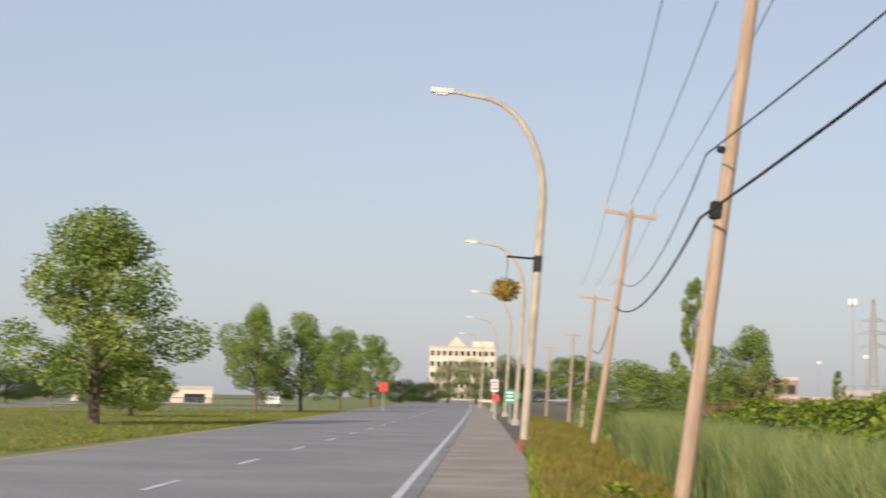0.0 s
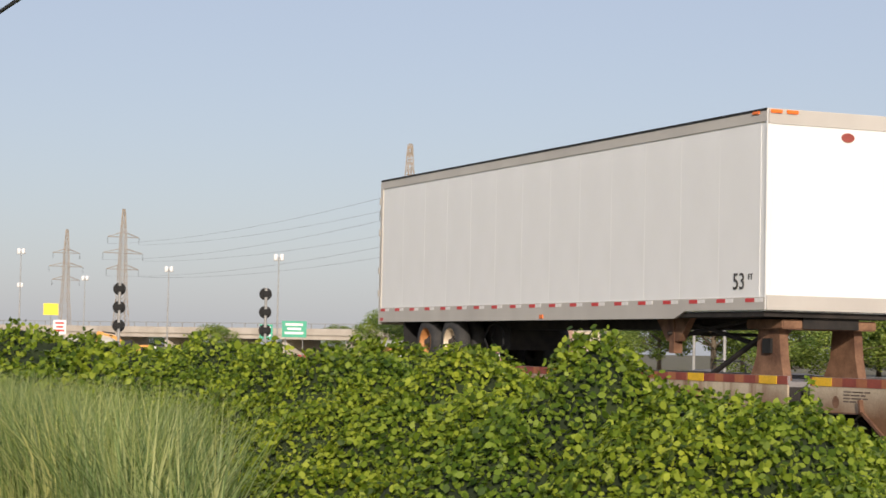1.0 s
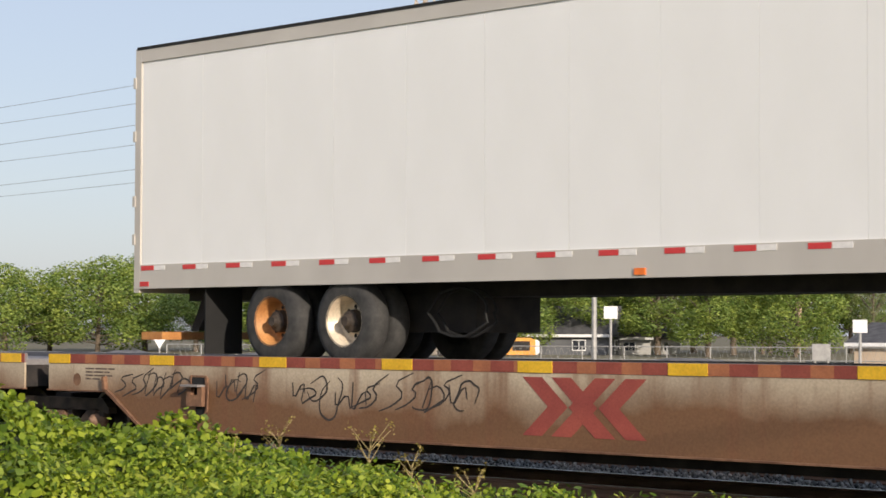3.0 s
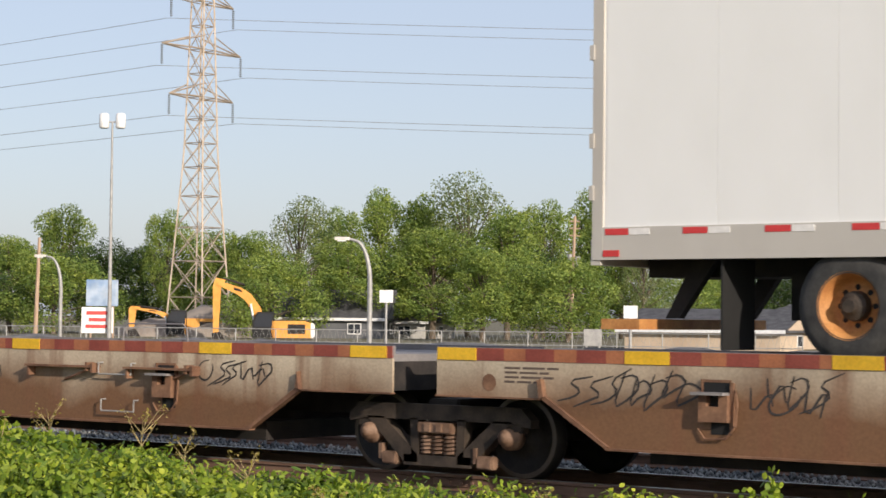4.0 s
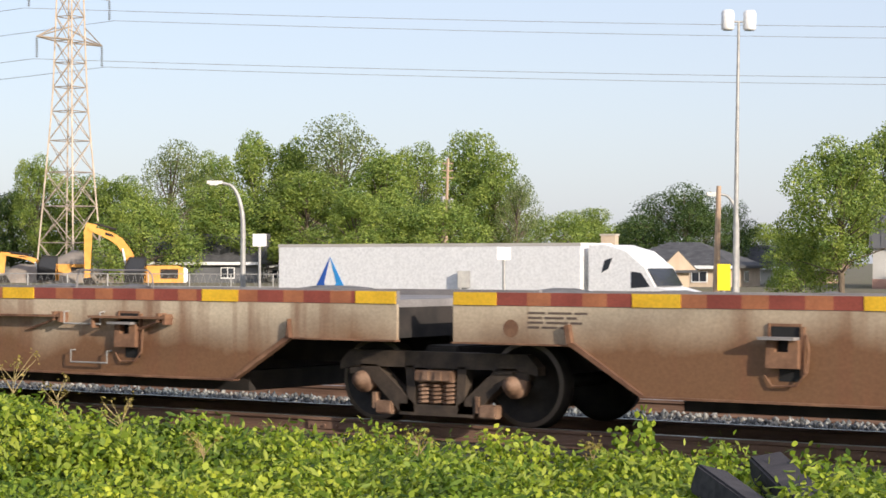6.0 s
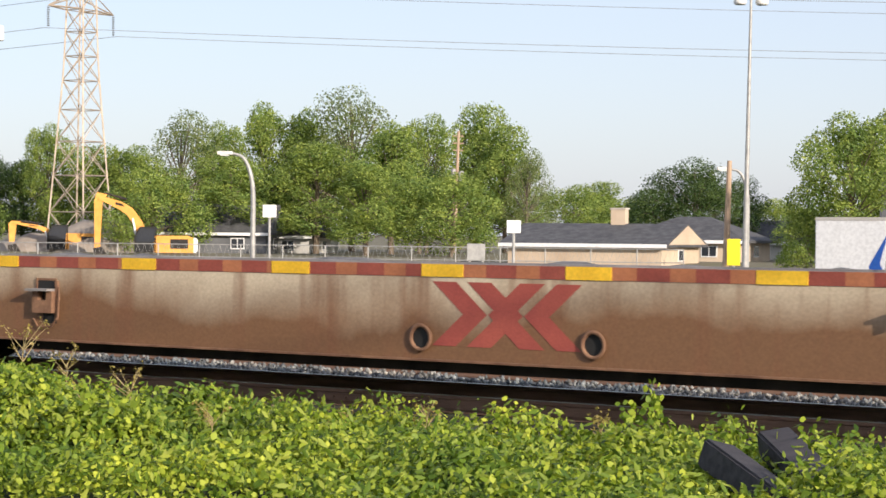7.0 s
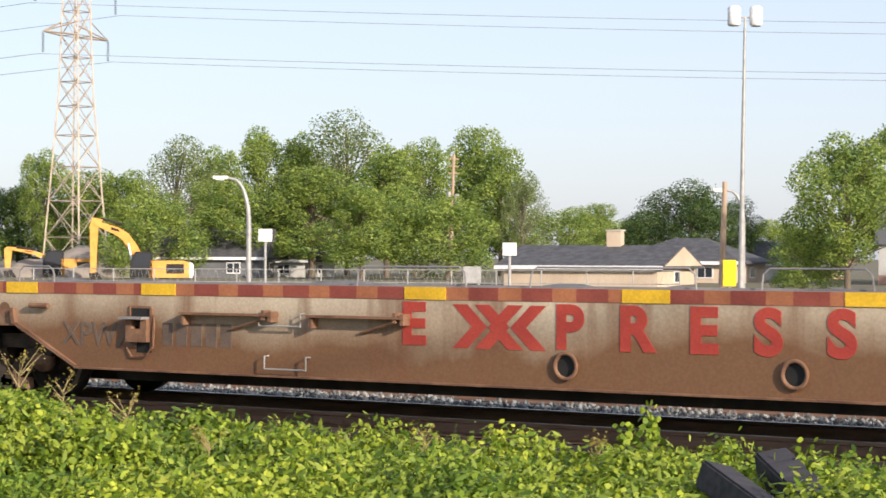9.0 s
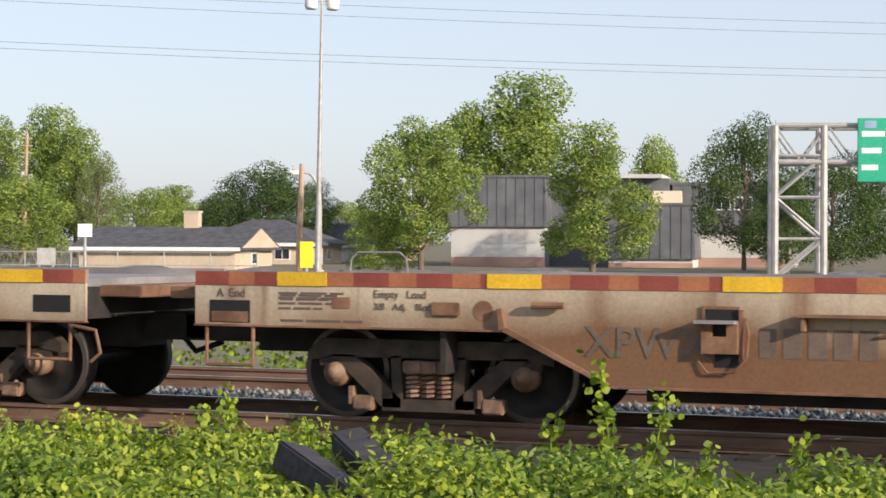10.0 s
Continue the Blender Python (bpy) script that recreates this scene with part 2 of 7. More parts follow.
M_GREYMETAL = mottled("grey_standing_seam", (0.10, 0.104, 0.112), (0.145, 0.15, 0.16), 0.8, 0.6, relief=0.05)
M_PALEWALL = mottled("pale_wall", (0.48, 0.47, 0.44), (0.58, 0.57, 0.54), 0.5, 0.8)
M_CREAM = mottled("cream_facade", (0.66, 0.56, 0.42), (0.76, 0.66, 0.52), 0.2, 0.8)
M_CONCRETE = mottled("concrete", (0.48, 0.42, 0.35), (0.60, 0.54, 0.46), 0.3, 0.85)
M_DIRTPILE = mottled("earth_pile", (0.24, 0.20, 0.16), (0.34, 0.29, 0.24), 0.5, 0.95)
M_FLOWER = leafy("flowers", (0.30, 0.06, 0.03), (0.45, 0.30, 0.04), (0.20, 0.25, 0.05), 0.6, 0.2)


# ---------------------------------------------------------------- mesh helpers
def part(name, bm, mat, parent=None, label="", smooth=False):
    me = bpy.data.meshes.new(name)
    bm.to_mesh(me)
    bm.free()
    me.materials.append(mat)
    if smooth:
        me.polygons.foreach_set("use_smooth", [True] * len(me.polygons))
    ob = new(name, me)
    if parent is not None:
        ob.parent = parent
    if label:
        ob["label"] = label
    return ob


def share(name, source, parent, m):
    """Another part on the same mesh."""
    ob = new(name, source.data)
    ob.parent, ob.matrix_basis = parent, m
    return ob


def empty(name, m=None):
    ob = new(name)
    ob.empty_display_size = 0.2
    if m is not None:
        ob.matrix_basis = m
    return ob


def add_box(bm, x0, x1, y0, y1, z0, z1, m=None):
    vs = [bm.verts.new((x, y, z)) for x in (x0, x1) for y in (y0, y1) for z in (z0, z1)]
    for f in ((0, 1, 3, 2), (4, 6, 7, 5), (0, 4, 5, 1), (2, 3, 7, 6), (0, 2, 6, 4), (1, 5, 7, 3)):
        bm.faces.new([vs[i] for i in f])
    if m is not None:
        bmesh.ops.transform(bm, matrix=m, verts=vs)
    return vs


def box(x0, x1, y0, y1, z0, z1, bevel=0.0):
    bm = bmesh.new()
    add_box(bm, x0, x1, y0, y1, z0, z1)
    if bevel:
        bmesh.ops.bevel(bm, geom=bm.edges[:], offset=bevel, segments=2, affect="EDGES")
    return bm


def add_rod(bm, a, b, r0, r1=None, sides=8):
    a, b = Vector(a), Vector(b)
    r1 = r0 if r1 is None else r1
    q = (b - a).to_track_quat("Z", "Y")
    rings = []
    for p, r in ((a, r0), (b, r1)):
        rings.append([bm.verts.new(p + q @ Vector((r * math.cos(i * math.tau / sides), r * math.sin(i * math.tau / sides), 0))) for i in range(sides)])
    for i in range(sides):
        j = (i + 1) % sides
        bm.faces.new((rings[0][i], rings[0][j], rings[1][j], rings[1][i]))
    bm.faces.new(rings[0][::-1])
    bm.faces.new(rings[1])


def rod(a, b, r0, r1=None, sides=8):
    bm = bmesh.new()
    add_rod(bm, a, b, r0, r1, sides)
    return bm


def tube(points, r, sides=8, bm=None, radii=None):
    """A round bar along a line of points, one skin with closed ends."""
    bm = bm or bmesh.new()
    pts = [Vector(p) for p in points]
    rings = []
    for k, p in enumerate(pts):
        d = (pts[min(k + 1, len(pts) - 1)] - pts[max(k - 1, 0)]).normalized()
        ref = Vector((0, 0, 1)) if abs(d.z) < 0.9 else Vector((1, 0, 0))
        if k:
            ref = last
        u = (ref - d * ref.dot(d)).normalized()
        last, w = u, d.cross(u)
        q = radii[k] if radii else r
        rings.append([bm.verts.new(p + u * q * math.cos(i * math.tau / sides) + w * q * math.sin(i * math.tau / sides)) for i in range(sides)])
    for a, b in zip(rings, rings[1:]):
        for i in range(sides):
            j = (i + 1) % sides
            bm.faces.new((a[i], a[j], b[j], b[i]))
    bm.faces.new(rings[0][::-1])
    bm.faces.new(rings[-1])
    return bm


def prism(outline, y0, y1, bm=None):
    """An outline in x, z, carried from y0 to y1."""
    bm = bm or bmesh.new()
    a = [bm.verts.new((x, y0, z)) for x, z in outline]
    b = [bm.verts.new((x, y1, z)) for x, z in outline]
    n = len(outline)
    bm.faces.new(a)
    bm.faces.new(b[::-1])
    for i in range(n):
        j = (i + 1) % n
        bm.faces.new((a[j], a[i], b[i], b[j]))
    bmesh.ops.recalc_face_normals(bm, faces=bm.faces[:])
    return bm


def lathe(profile, sides=24, axis="y", cap=True):
    """A profile of (radius, height along the axis), turned."""
    bm = bmesh.new()
    rings = []
    for r, h in profile:
        ring = []
        for i in range(sides):
            a = i * math.tau / sides
            c, s = r * math.cos(a), r * math.sin(a)
            ring.append(bm.verts.new((c, h, s) if axis == "y" else (c, s, h)))
        rings.append(ring)
    for p, q in zip(rings, rings[1:]):
        for i in range(sides):
            j = (i + 1) % sides
            bm.faces.new((p[i], p[j], q[j], q[i]))
    for ring in (rings[0], rings[-1]) if cap and len(profile) > 2 else ():
        if (ring[0].co - ring[sides // 2].co).length > 1e-4:
            bm.faces.new(ring)
    bmesh.ops.remove_doubles(bm, verts=bm.verts[:], dist=1e-5)
    bmesh.ops.recalc_face_normals(bm, faces=bm.faces[:])
    return bm


def letters(name, text, size, mat, parent, x, z, y, label="", stretch=1.0, fat=0.0):
    """Raised lettering on a side that faces -y, from x on; one part a word."""
    cu = bpy.data.curves.new(name, "FONT")
    cu.body, cu.size, cu.extrude, cu.offset = text, size, 0.003, fat
    tmp = new(name + "_text", cu)
    me = bpy.data.meshes.new_from_object(tmp.evaluated_get(bpy.context.evaluated_depsgraph_get()))
    bpy.data.objects.remove(tmp)
    me.materials.clear()
    me.materials.append(mat)
    ob = new(name, me)
    ob.parent = parent
    ob.matrix_basis = pose(x, y, z, 90, 0, 0) @ Matrix.Diagonal((stretch, 1, 1, 1))
    if label:
        ob["label"] = label
    return ob


def cloud_mesh(name, verts, faces, mat):
    me = bpy.data.meshes.new(name)
    me.vertices.add(len(verts))
    me.vertices.foreach_set("co", np.asarray(verts, np.float32).ravel())
    faces = np.asarray(faces, np.int32)
    k = faces.shape[1]
    me.loops.add(faces.size)
    me.loops.foreach_set("vertex_index", faces.ravel())
    me.polygons.add(len(faces))
    me.polygons.foreach_set("loop_start", np.arange(0, faces.size, k, dtype=np.int32))
    me.update(calc_edges=True)
    me.materials.append(mat)
    return me


def leaves(rng, centres, normals, size, spread=0.6, wide=0.8, broad=False):
    """Leaf blades: pointed, folded along the midrib; six corners and four triangles' worth each."""
    n = len(centres)
    nrm = normals + rng.normal(0, spread, (n, 3))
    nrm /= np.linalg.norm(nrm, axis=1, keepdims=True) + 1e-9
    side = np.cross(nrm, rng.normal(0, 1, (n, 3)))
    side /= np.linalg.norm(side, axis=1, keepdims=True) + 1e-9
    along = np.cross(side, nrm)
    s = (size * rng.uniform(0.6, 1.35, n))[:, None]
    w = s * wide * 0.5
    stem, tip = centres - along * s * 0.5, centres + along * s * 0.5 - nrm * s * 0.12
    mid_l, mid_r = centres + side * w - along * s * 0.12 - nrm * s * 0.08, centres - side * w - along * s * 0.12 - nrm * s * 0.08
    if broad:
        up_l, up_r = centres + side * w * 0.78 + along * s * 0.24 - nrm * s * 0.10, centres - side * w * 0.78 + along * s * 0.24 - nrm * s * 0.10
        v = np.stack([stem, mid_r, up_r, tip, up_l, mid_l], 1).reshape(-1, 3)
        i = np.arange(n)[:, None] * 6
        return v, np.concatenate([i + [0, 1, 2], i + [0, 2, 3], i + [0, 3, 4], i + [0, 4, 5]], 0)
    v = np.stack([stem, mid_r, tip, mid_l], 1).reshape(-1, 3)
    i = np.arange(n)[:, None] * 4
    return v, np.concatenate([i + [0, 1, 2], i + [0, 2, 3]], 0)


# ---------------------------------------------------------------- ground
def height(x, y):
    """The lie of the land: road verge, a wet ditch, the railway bank, flat country beyond."""
    x, y = np.asarray(x, float), np.asarray(y, float)
    z = np.interp(y, [-400, -13, -11, -1, 0.6, 2.5, 5.0, 8.5, 12.0, 14.5, 15.6, 25.5, 29, 60, 70, 84, 96, 110, 300],
                  [0.0, 0.05, 0.02, 0.08, 0.05, -0.35, -0.75, -0.7, -0.35, -0.30, -0.30, -0.30, -0.6, -1.2, -1.7, -1.7, -0.4, 0.0, 0.0])
    return z


def build_ground():
    xs = np.unique(np.r_[-4000, -2000, -1000, -600, np.linspace(-400, 200, 61), 300, 600, 1500, 4000])
    ys = np.unique(np.r_[-4000, -1500, -600, -300, -120, np.linspace(-60, 140, 101), 14.5, 15.6, 25.5, 200, 300, 600, 1500, 4000])
    gx, gy = np.meshgrid(xs, ys, indexing="ij")
    v = np.stack([gx, gy, height(gx, gy)], -1).reshape(-1, 3)
    ny = len(ys)
    i, j = np.meshgrid(np.arange(len(xs) - 1), np.arange(ny - 1), indexing="ij")
    a = (i * ny + j).ravel()
    me = cloud_mesh("ground", v, np.stack([a, a + ny, a + ny + 1, a + 1], 1), M_SOIL)
    me.materials.append(M_LAWN)
    cy = gy[:-1, :-1].ravel()
    me.polygons.foreach_set("material_index", (cy < -2).astype(np.int32))
    return tagged(new("ground", me), "flat grassy ground with a weedy railway verge", "ground", kind="structure")


build_ground()


def strip(name, mat, line, width0, width1, z, label, category, x0=-20, x1=-700, steps=80):
    """A band beside a line y = line(x), from offset width0 to width1."""
    bm = bmesh.new()
    prev = None
    width0, width1 = [w if callable(w) else (lambda x, w=w: w) for w in (width0, width1)]
    for k in range(steps + 1):
        x = x0 + (x1 - x0) * (k / steps) ** 1.6
        y = line(x)
        row = [bm.verts.new((x, y + w, z(x) + d)) for w, d in ((width0(x), -0.12), (width0(x), 0), (width1(x), 0), (width1(x), -0.12))]
        if prev:
            for a in range(3):
                bm.faces.new((prev[a], prev[a + 1], row[a + 1], row[a]))
        prev = row
    bmesh.ops.recalc_face_normals(bm, faces=bm.faces[:])
    return tagged(part(name, bm, mat), label, category, kind="structure")


def bend(x):
    """The road's line: straight beside the standpoint, then a slow curve away from the railway."""
    far = np.maximum(0.0, -x - 90)
    return 0.0178 * x - 0.00001 * far ** 2


ROAD_Z = lambda x: 0.10 + 0.000016 * max(0.0, -x - 60) ** 2 * 0.2
def median_edge(x):
    """The road widens on the median's side, away from the standpoint."""
    return -10.3 - 0.016 * min(190.0, max(0.0, -x - 40))


strip("road", M_ASPHALT, bend, lambda x: median_edge(x) - 0.25, -0.95, ROAD_Z, "grey worn asphalt two-lane roadway", "road", x0=40)
strip("shoulder", M_SHOULDER, bend, -0.95, 1.15, lambda x: ROAD_Z(x) - 0.012, "brown-grey gravel road shoulder", "road shoulder", x0=40)
strip("edge_line", M_WHITELINE, bend, -1.33, -1.19, lambda x: ROAD_Z(x) + 0.006, "solid white road edge line", "road marking", x0=40)
strip("median_line", M_YELLOWLINE, bend, median_edge, lambda x: median_edge(x) + 0.16, lambda x: ROAD_Z(x) + 0.006, "solid yellow road edge line", "road marking", x0=40)
for k in range(22):
    bm = bmesh.new()
    xa = -18.8 - 12.4 * k
    vs = [bm.verts.new((x, bend(x) - 5.25 + w, ROAD_Z(x) + 0.006)) for x, w in ((xa, 0), (xa, 0.13), (xa - 3.8, 0.13), (xa - 3.8, 0))]
    bm.faces.new(vs)
    tagged(part("lane_dash", bm, M_WHITELINE), "white dash of the broken lane line", "road marking", "lane dashes", "structure")
strip("far_road", M_ASPHALT, lambda x: -31 + 0.115 * (x + 30), -5, 5, lambda x: 0.06, "grey asphalt road beyond the grass median", "road", x0=30)
strip("far_edge_line", M_YELLOWLINE, lambda x: -31 + 0.115 * (x + 30), 4.6, 5.1, lambda x: 0.10, "yellow painted edge of the far road", "road marking", x0=30)


# ---------------------------------------------------------------- railway
TRACK_Y, SPEED, GAIN, T0 = 17.55, 10.53, 0.25, 4.5  # centre line of the near track; metres a second, and what it gains after 3.8 s; the time at which the plan of the train holds
SIDE = -1.35                            # the cars' near side, from the centre line


def along(x):
    """A station of the train: stretched behind the first platform, which goes slower."""
    return x - GAIN * max(0.0, (-11.0 - x) / SPEED + T0 - 3.8)


def run(t):
    """How far the train has gone since T0."""
    return SPEED * (t - T0) + GAIN * max(0.0, t - 3.8)


def rail_profile():
    return [(-0.07, -0.17), (0.07, -0.17), (0.07, -0.155), (0.012, -0.13), (0.012, -0.045), (0.036, -0.035), (0.036, -0.004), (-0.036, -0.004), (-0.036, -0.035), (-0.012, -0.045), (-0.012, -0.13), (-0.07, -0.155)]


def build_rail(y):
    bm = bmesh.new()
    ends = [[bm.verts.new((x, y + a, b)) for a, b in rail_profile()] for x in (-900, -400, -200, -100, -60, -30, 0, 30, 80)]
    n = len(ends[0])
    for p, q in zip(ends, ends[1:]):
        for i in range(n):
            bm.faces.new((p[i], p[(i + 1) % n], q[(i + 1) % n], q[i]))
    bmesh.ops.recalc_face_normals(bm, faces=bm.faces[:])
    rail = tagged(part("rail", bm, M_RAIL), "rust-brown steel rail on wooden ties", "rail", "rails", "structure")
    part("rail_head", box(-900, 80, y - 0.03, y + 0.03, -0.004, 0.0), M_RAILTOP, rail, "shiny worn running surface")
    if abs(y - TRACK_Y) < 1 and y < TRACK_Y:
        for k in range(4):
            bm = bmesh.new()
            add_box(bm, -0.3, 0.3, y - 0.04, y - 0.014, -0.125, -0.05)
            for e in (-0.22, -0.08, 0.08, 0.22):
                add_rod(bm, (e, y - 0.06, -0.088), (e, y - 0.03, -0.088), 0.016, sides=6)
            pt = part("joint_bar", bm, M_RAIL, rail)
            pt.location.x = -24.7 + 5.9 * k
    return rail


for c in (TRACK_Y, 21.85):
    for s in (-0.755, 0.755):
        build_rail(c + s)


def build_ballast():
    # the dark band stops near the train's shadow edge; that shade is painted in
    for y0, y1, name, mat, label in ((15.55, 19.25, "ballast_bed", M_BALLAST_DARK, "oily gravel bed under the rails, darkened with the train's painted shade"), (19.25, 25.2, "ballast_bed", M_BALLAST, "grey crushed stone between the tracks")):
        bm = bmesh.new()
        rows = []
        for x in (-900, -300, -100, -60, -40, -20, 0, 20, 80):
            rows.append([bm.verts.new((x, y, z)) for y, z in ((y0 - 0.35, -0.42), (y0, -0.185), (y1, -0.185), (y1 + 0.35 * (y1 > 20), -0.185 - 0.24 * (y1 > 20)))])
        for p, q in zip(rows, rows[1:]):
            for i in range(3):
                bm.faces.new((p[i], p[i + 1], q[i + 1], q[i]))
        bmesh.ops.recalc_face_normals(bm, faces=bm.faces[:])
        tagged(part(name, bm, mat), label, "ballast", kind="structure")


build_ballast()


def build_ties():
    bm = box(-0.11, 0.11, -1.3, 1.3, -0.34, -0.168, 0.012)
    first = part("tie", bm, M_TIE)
    tagged(first, "creosoted wooden railway tie, darkened with painted shade under the train", "railway tie", "ties of the near track", "structure")
    first.location = (8, TRACK_Y, 0)
    rnd = random.Random(4)
    for k in range(1, 90):
        copy_thing(first, pose(8 - 0.55 * k, TRACK_Y + rnd.uniform(-0.04, 0.04), rnd.uniform(-0.006, 0.004), 0, 0, rnd.uniform(-1.5, 1.5)))


build_ties()


def build_stones():
    """Loose crushed stone between the tracks, where the line of sight passes under the cars."""
    rng = np.random.default_rng(5)
    n = 15000
    x = rng.uniform(-46, 3, n)
    y = rng.uniform(19.15, 21.6, n)
    c = np.stack([x, y, -0.185 + rng.uniform(-0.01, 0.05, n)], 1)
    base = np.array([[1, 0, 0], [-1, 0, 0], [0, 1, 0], [0, -1, 0], [0, 0, 1], [0, 0, -1]], float)
    v = base[None] * rng.uniform(0.018, 0.05, (n, 6, 1))
    a = rng.uniform(0, math.tau, n)
    rot = np.zeros((n, 3, 3))
    rot[:, 0, 0], rot[:, 0, 1], rot[:, 1, 0], rot[:, 1, 1], rot[:, 2, 2] = np.cos(a), -np.sin(a), np.sin(a), np.cos(a), 1
    v = np.einsum("nij,nkj->nki", rot, v) + c[:, None]
    f = np.array([[0, 2, 4], [2, 1, 4], [1, 3, 4], [3, 0, 4], [2, 0, 5], [1, 2, 5], [3, 1, 5], [0, 3, 5]])
    me = cloud_mesh("ballast_stones", v.reshape(-1, 3), (np.arange(n)[:, None, None] * 6 + f).reshape(-1, 3), M_STONE)
    tagged(new("ballast_stones", me), "loose grey crushed stone beside the rails", "gravel", kind="stuff")


build_stones()


# ---------------------------------------------------------------- the train
def scribble(name, parent, x0, x1, z0, z1, seed, mat, thick=0.012, turns=9):
    """Sprayed strokes that spell nothing: flat ribbons a few millimetres proud of the side."""
    rnd = random.Random(seed)
    bm = bmesh.new()
    w = (x1 - x0) / turns
    for k in range(turns + 3):
        cx, cz = x0 + w * ((k + 0.5) * turns / (turns + 3)) + rnd.uniform(-0.2, 0.2) * w, (z0 + z1) / 2 + rnd.uniform(-0.12, 0.12) * (z1 - z0)
        h = (z1 - z0) / 2 * rnd.uniform(0.55, 1.1)
        kind = rnd.randrange(4)
        if kind == 0:
            pts = [(cx - w * 0.5, cz + h * rnd.uniform(0.5, 1)), (cx - w * 0.1, cz - h), (cx + w * 0.25, cz + h * 0.6), (cx + w * 0.6, cz - h * rnd.uniform(0.3, 1))]
        elif kind == 1:
            a0, r = rnd.uniform(0, 6), rnd.uniform(0.7, 1)
            pts = [(cx + w * 0.62 * r * math.cos(a0 + i * 0.55), cz + h * r * math.sin(a0 + i * 0.55)) for i in range(11)]
        elif kind == 2:
            pts = [(cx - w * 0.3, cz + h), (cx - w * 0.35, cz - h * 0.9), (cx + w * 0.1, cz - h * 0.2), (cx + w * 0.5, cz + h * 0.2), (cx + w * 0.1, cz + h * 0.8), (cx - w * 0.4, cz + h * 0.6)]
        else:
            pts = [(cx + w * 0.5, cz + h * 0.9), (cx - w * 0.3, cz + h * 0.4), (cx + w * 0.3, cz - h * 0.1), (cx - w * 0.1, cz - h * 0.6), (cx - w * 0.7, cz - h * 0.9)]
        pts = [(x + 0.35 * (z - cz) + rnd.uniform(-0.12, 0.12) * w, z + rnd.uniform(-0.12, 0.12) * h) for x, z in pts]
        # round the corners, then lay a ribbon along the stroke
        for _ in range(2 if kind == 1 else 1):
            q = [pts[0]]
            for a, b in zip(pts, pts[1:]):
                q += [(a[0] * 0.75 + b[0] * 0.25, a[1] * 0.75 + b[1] * 0.25), (a[0] * 0.25 + b[0] * 0.75, a[1] * 0.25 + b[1] * 0.75)]
            pts = q + [pts[-1]]
        prev = None
        for i, (x, z) in enumerate(pts):
            a, b = pts[max(0, i - 1)], pts[min(len(pts) - 1, i + 1)]
            d = Vector((b[0] - a[0], b[1] - a[1]))
            d = d.normalized() if d.length > 1e-6 else Vector((1, 0))
            s = thick * 0.85 * (0.35 + 0.65 * math.sin(math.pi * (i + 0.6) / len(pts)))
            row = [bm.verts.new((x - d.y * s, SIDE - 0.004 - 0.0004 * k, z + d.x * s)), bm.verts.new((x + d.y * s, SIDE - 0.004 - 0.0004 * k, z - d.x * s))]
            if prev:
                bm.faces.new((prev[0], prev[1], row[1], row[0]))
            prev = row
    ob = part(name, bm, mat, parent, "dark sprayed graffiti strokes")
    ob["kind"] = "stuff"
    return ob


def side_outline(xl, xr, stepl, slopel, stepr, sloper):
    return [(xl, 1.19), (xl, 0.84), (xl + stepl, 0.84), (xl + slopel, 0.39), (xr - sloper, 0.39), (xr - stepr, 0.84), (xr, 0.84), (xr, 1.19)]


def ring_hole(parent, x, z, r=0.1):
    bm = lathe([(r, 0.0), (r * 1.28, -0.012), (r * 1.34, -0.03), (r * 1.0, -0.036), (r * 0.95, 0.0)], 20, cap=False)
    o = part("hole_ring", bm, M_RUST, parent, smooth=True)
    o.location = (x, SIDE, z)
    o = part("hole", lathe([(0.0, -0.0035), (r * 0.97, -0.0035)], 20), M_BLACK, parent, "dark round lifting hole")
    o.location = (x, SIDE, z)


def lever_box(parent, x, z=0.86):
    """The brake lever's housing: dark openings in a rusty frame, a jutting lid, a pocket, a bent guard."""
    bm = bmesh.new()
    add_box(bm, -0.15, 0.14, -0.008, 0.0, 0.19, 0.215)
    add_box(bm, 0.14, 0.175, -0.03, 0.0, -0.24, 0.19)
    add_box(bm, -0.17, -0.15, -0.02, 0.0, 0.09, 0.215)
    housing = part("brake_box", bm, M_RUST, parent, "rusty brake lever housing")
    pieces = (
        ("box_lid", (-0.21, 0.13, -0.15, 0.0, 0.075, 0.10), M_DECK, "grey jutting lid"),
        ("box_pocket", (-0.16, 0.14, -0.085, 0.0, -0.17, -0.03), M_RUST, "rusty pocket plate"),
        ("box_cheek", (-0.16, -0.08, -0.08, 0.0, -0.03, 0.075), M_RUST, ""),
        ("box_cheek", (0.05, 0.14, -0.08, 0.0, -0.03, 0.075), M_RUST, ""),
        ("box_recess", (-0.15, 0.14, -0.0045, 0.0, 0.10, 0.19), M_BLACK, ""),
        ("box_recess", (-0.08, 0.05, -0.0045, 0.0, -0.03, 0.075), M_BLACK, ""),
        ("box_recess", (-0.07, 0.14, -0.0045, 0.0, -0.285, -0.17), M_BLACK, ""),
    )
    for name, size, mat, label in pieces:
        part(name, box(*size), mat, housing, label)
    part("guard_rod", tube([(0.19, -0.02, 0.12), (0.23, -0.05, 0.0), (0.21, -0.05, -0.2), (0.1, -0.04, -0.32), (-0.12, -0.03, -0.33), (-0.2, -0.02, -0.24)], 0.010, 6), M_RUST, housing, "bent guard rod")
    housing.location = (x, SIDE, z)


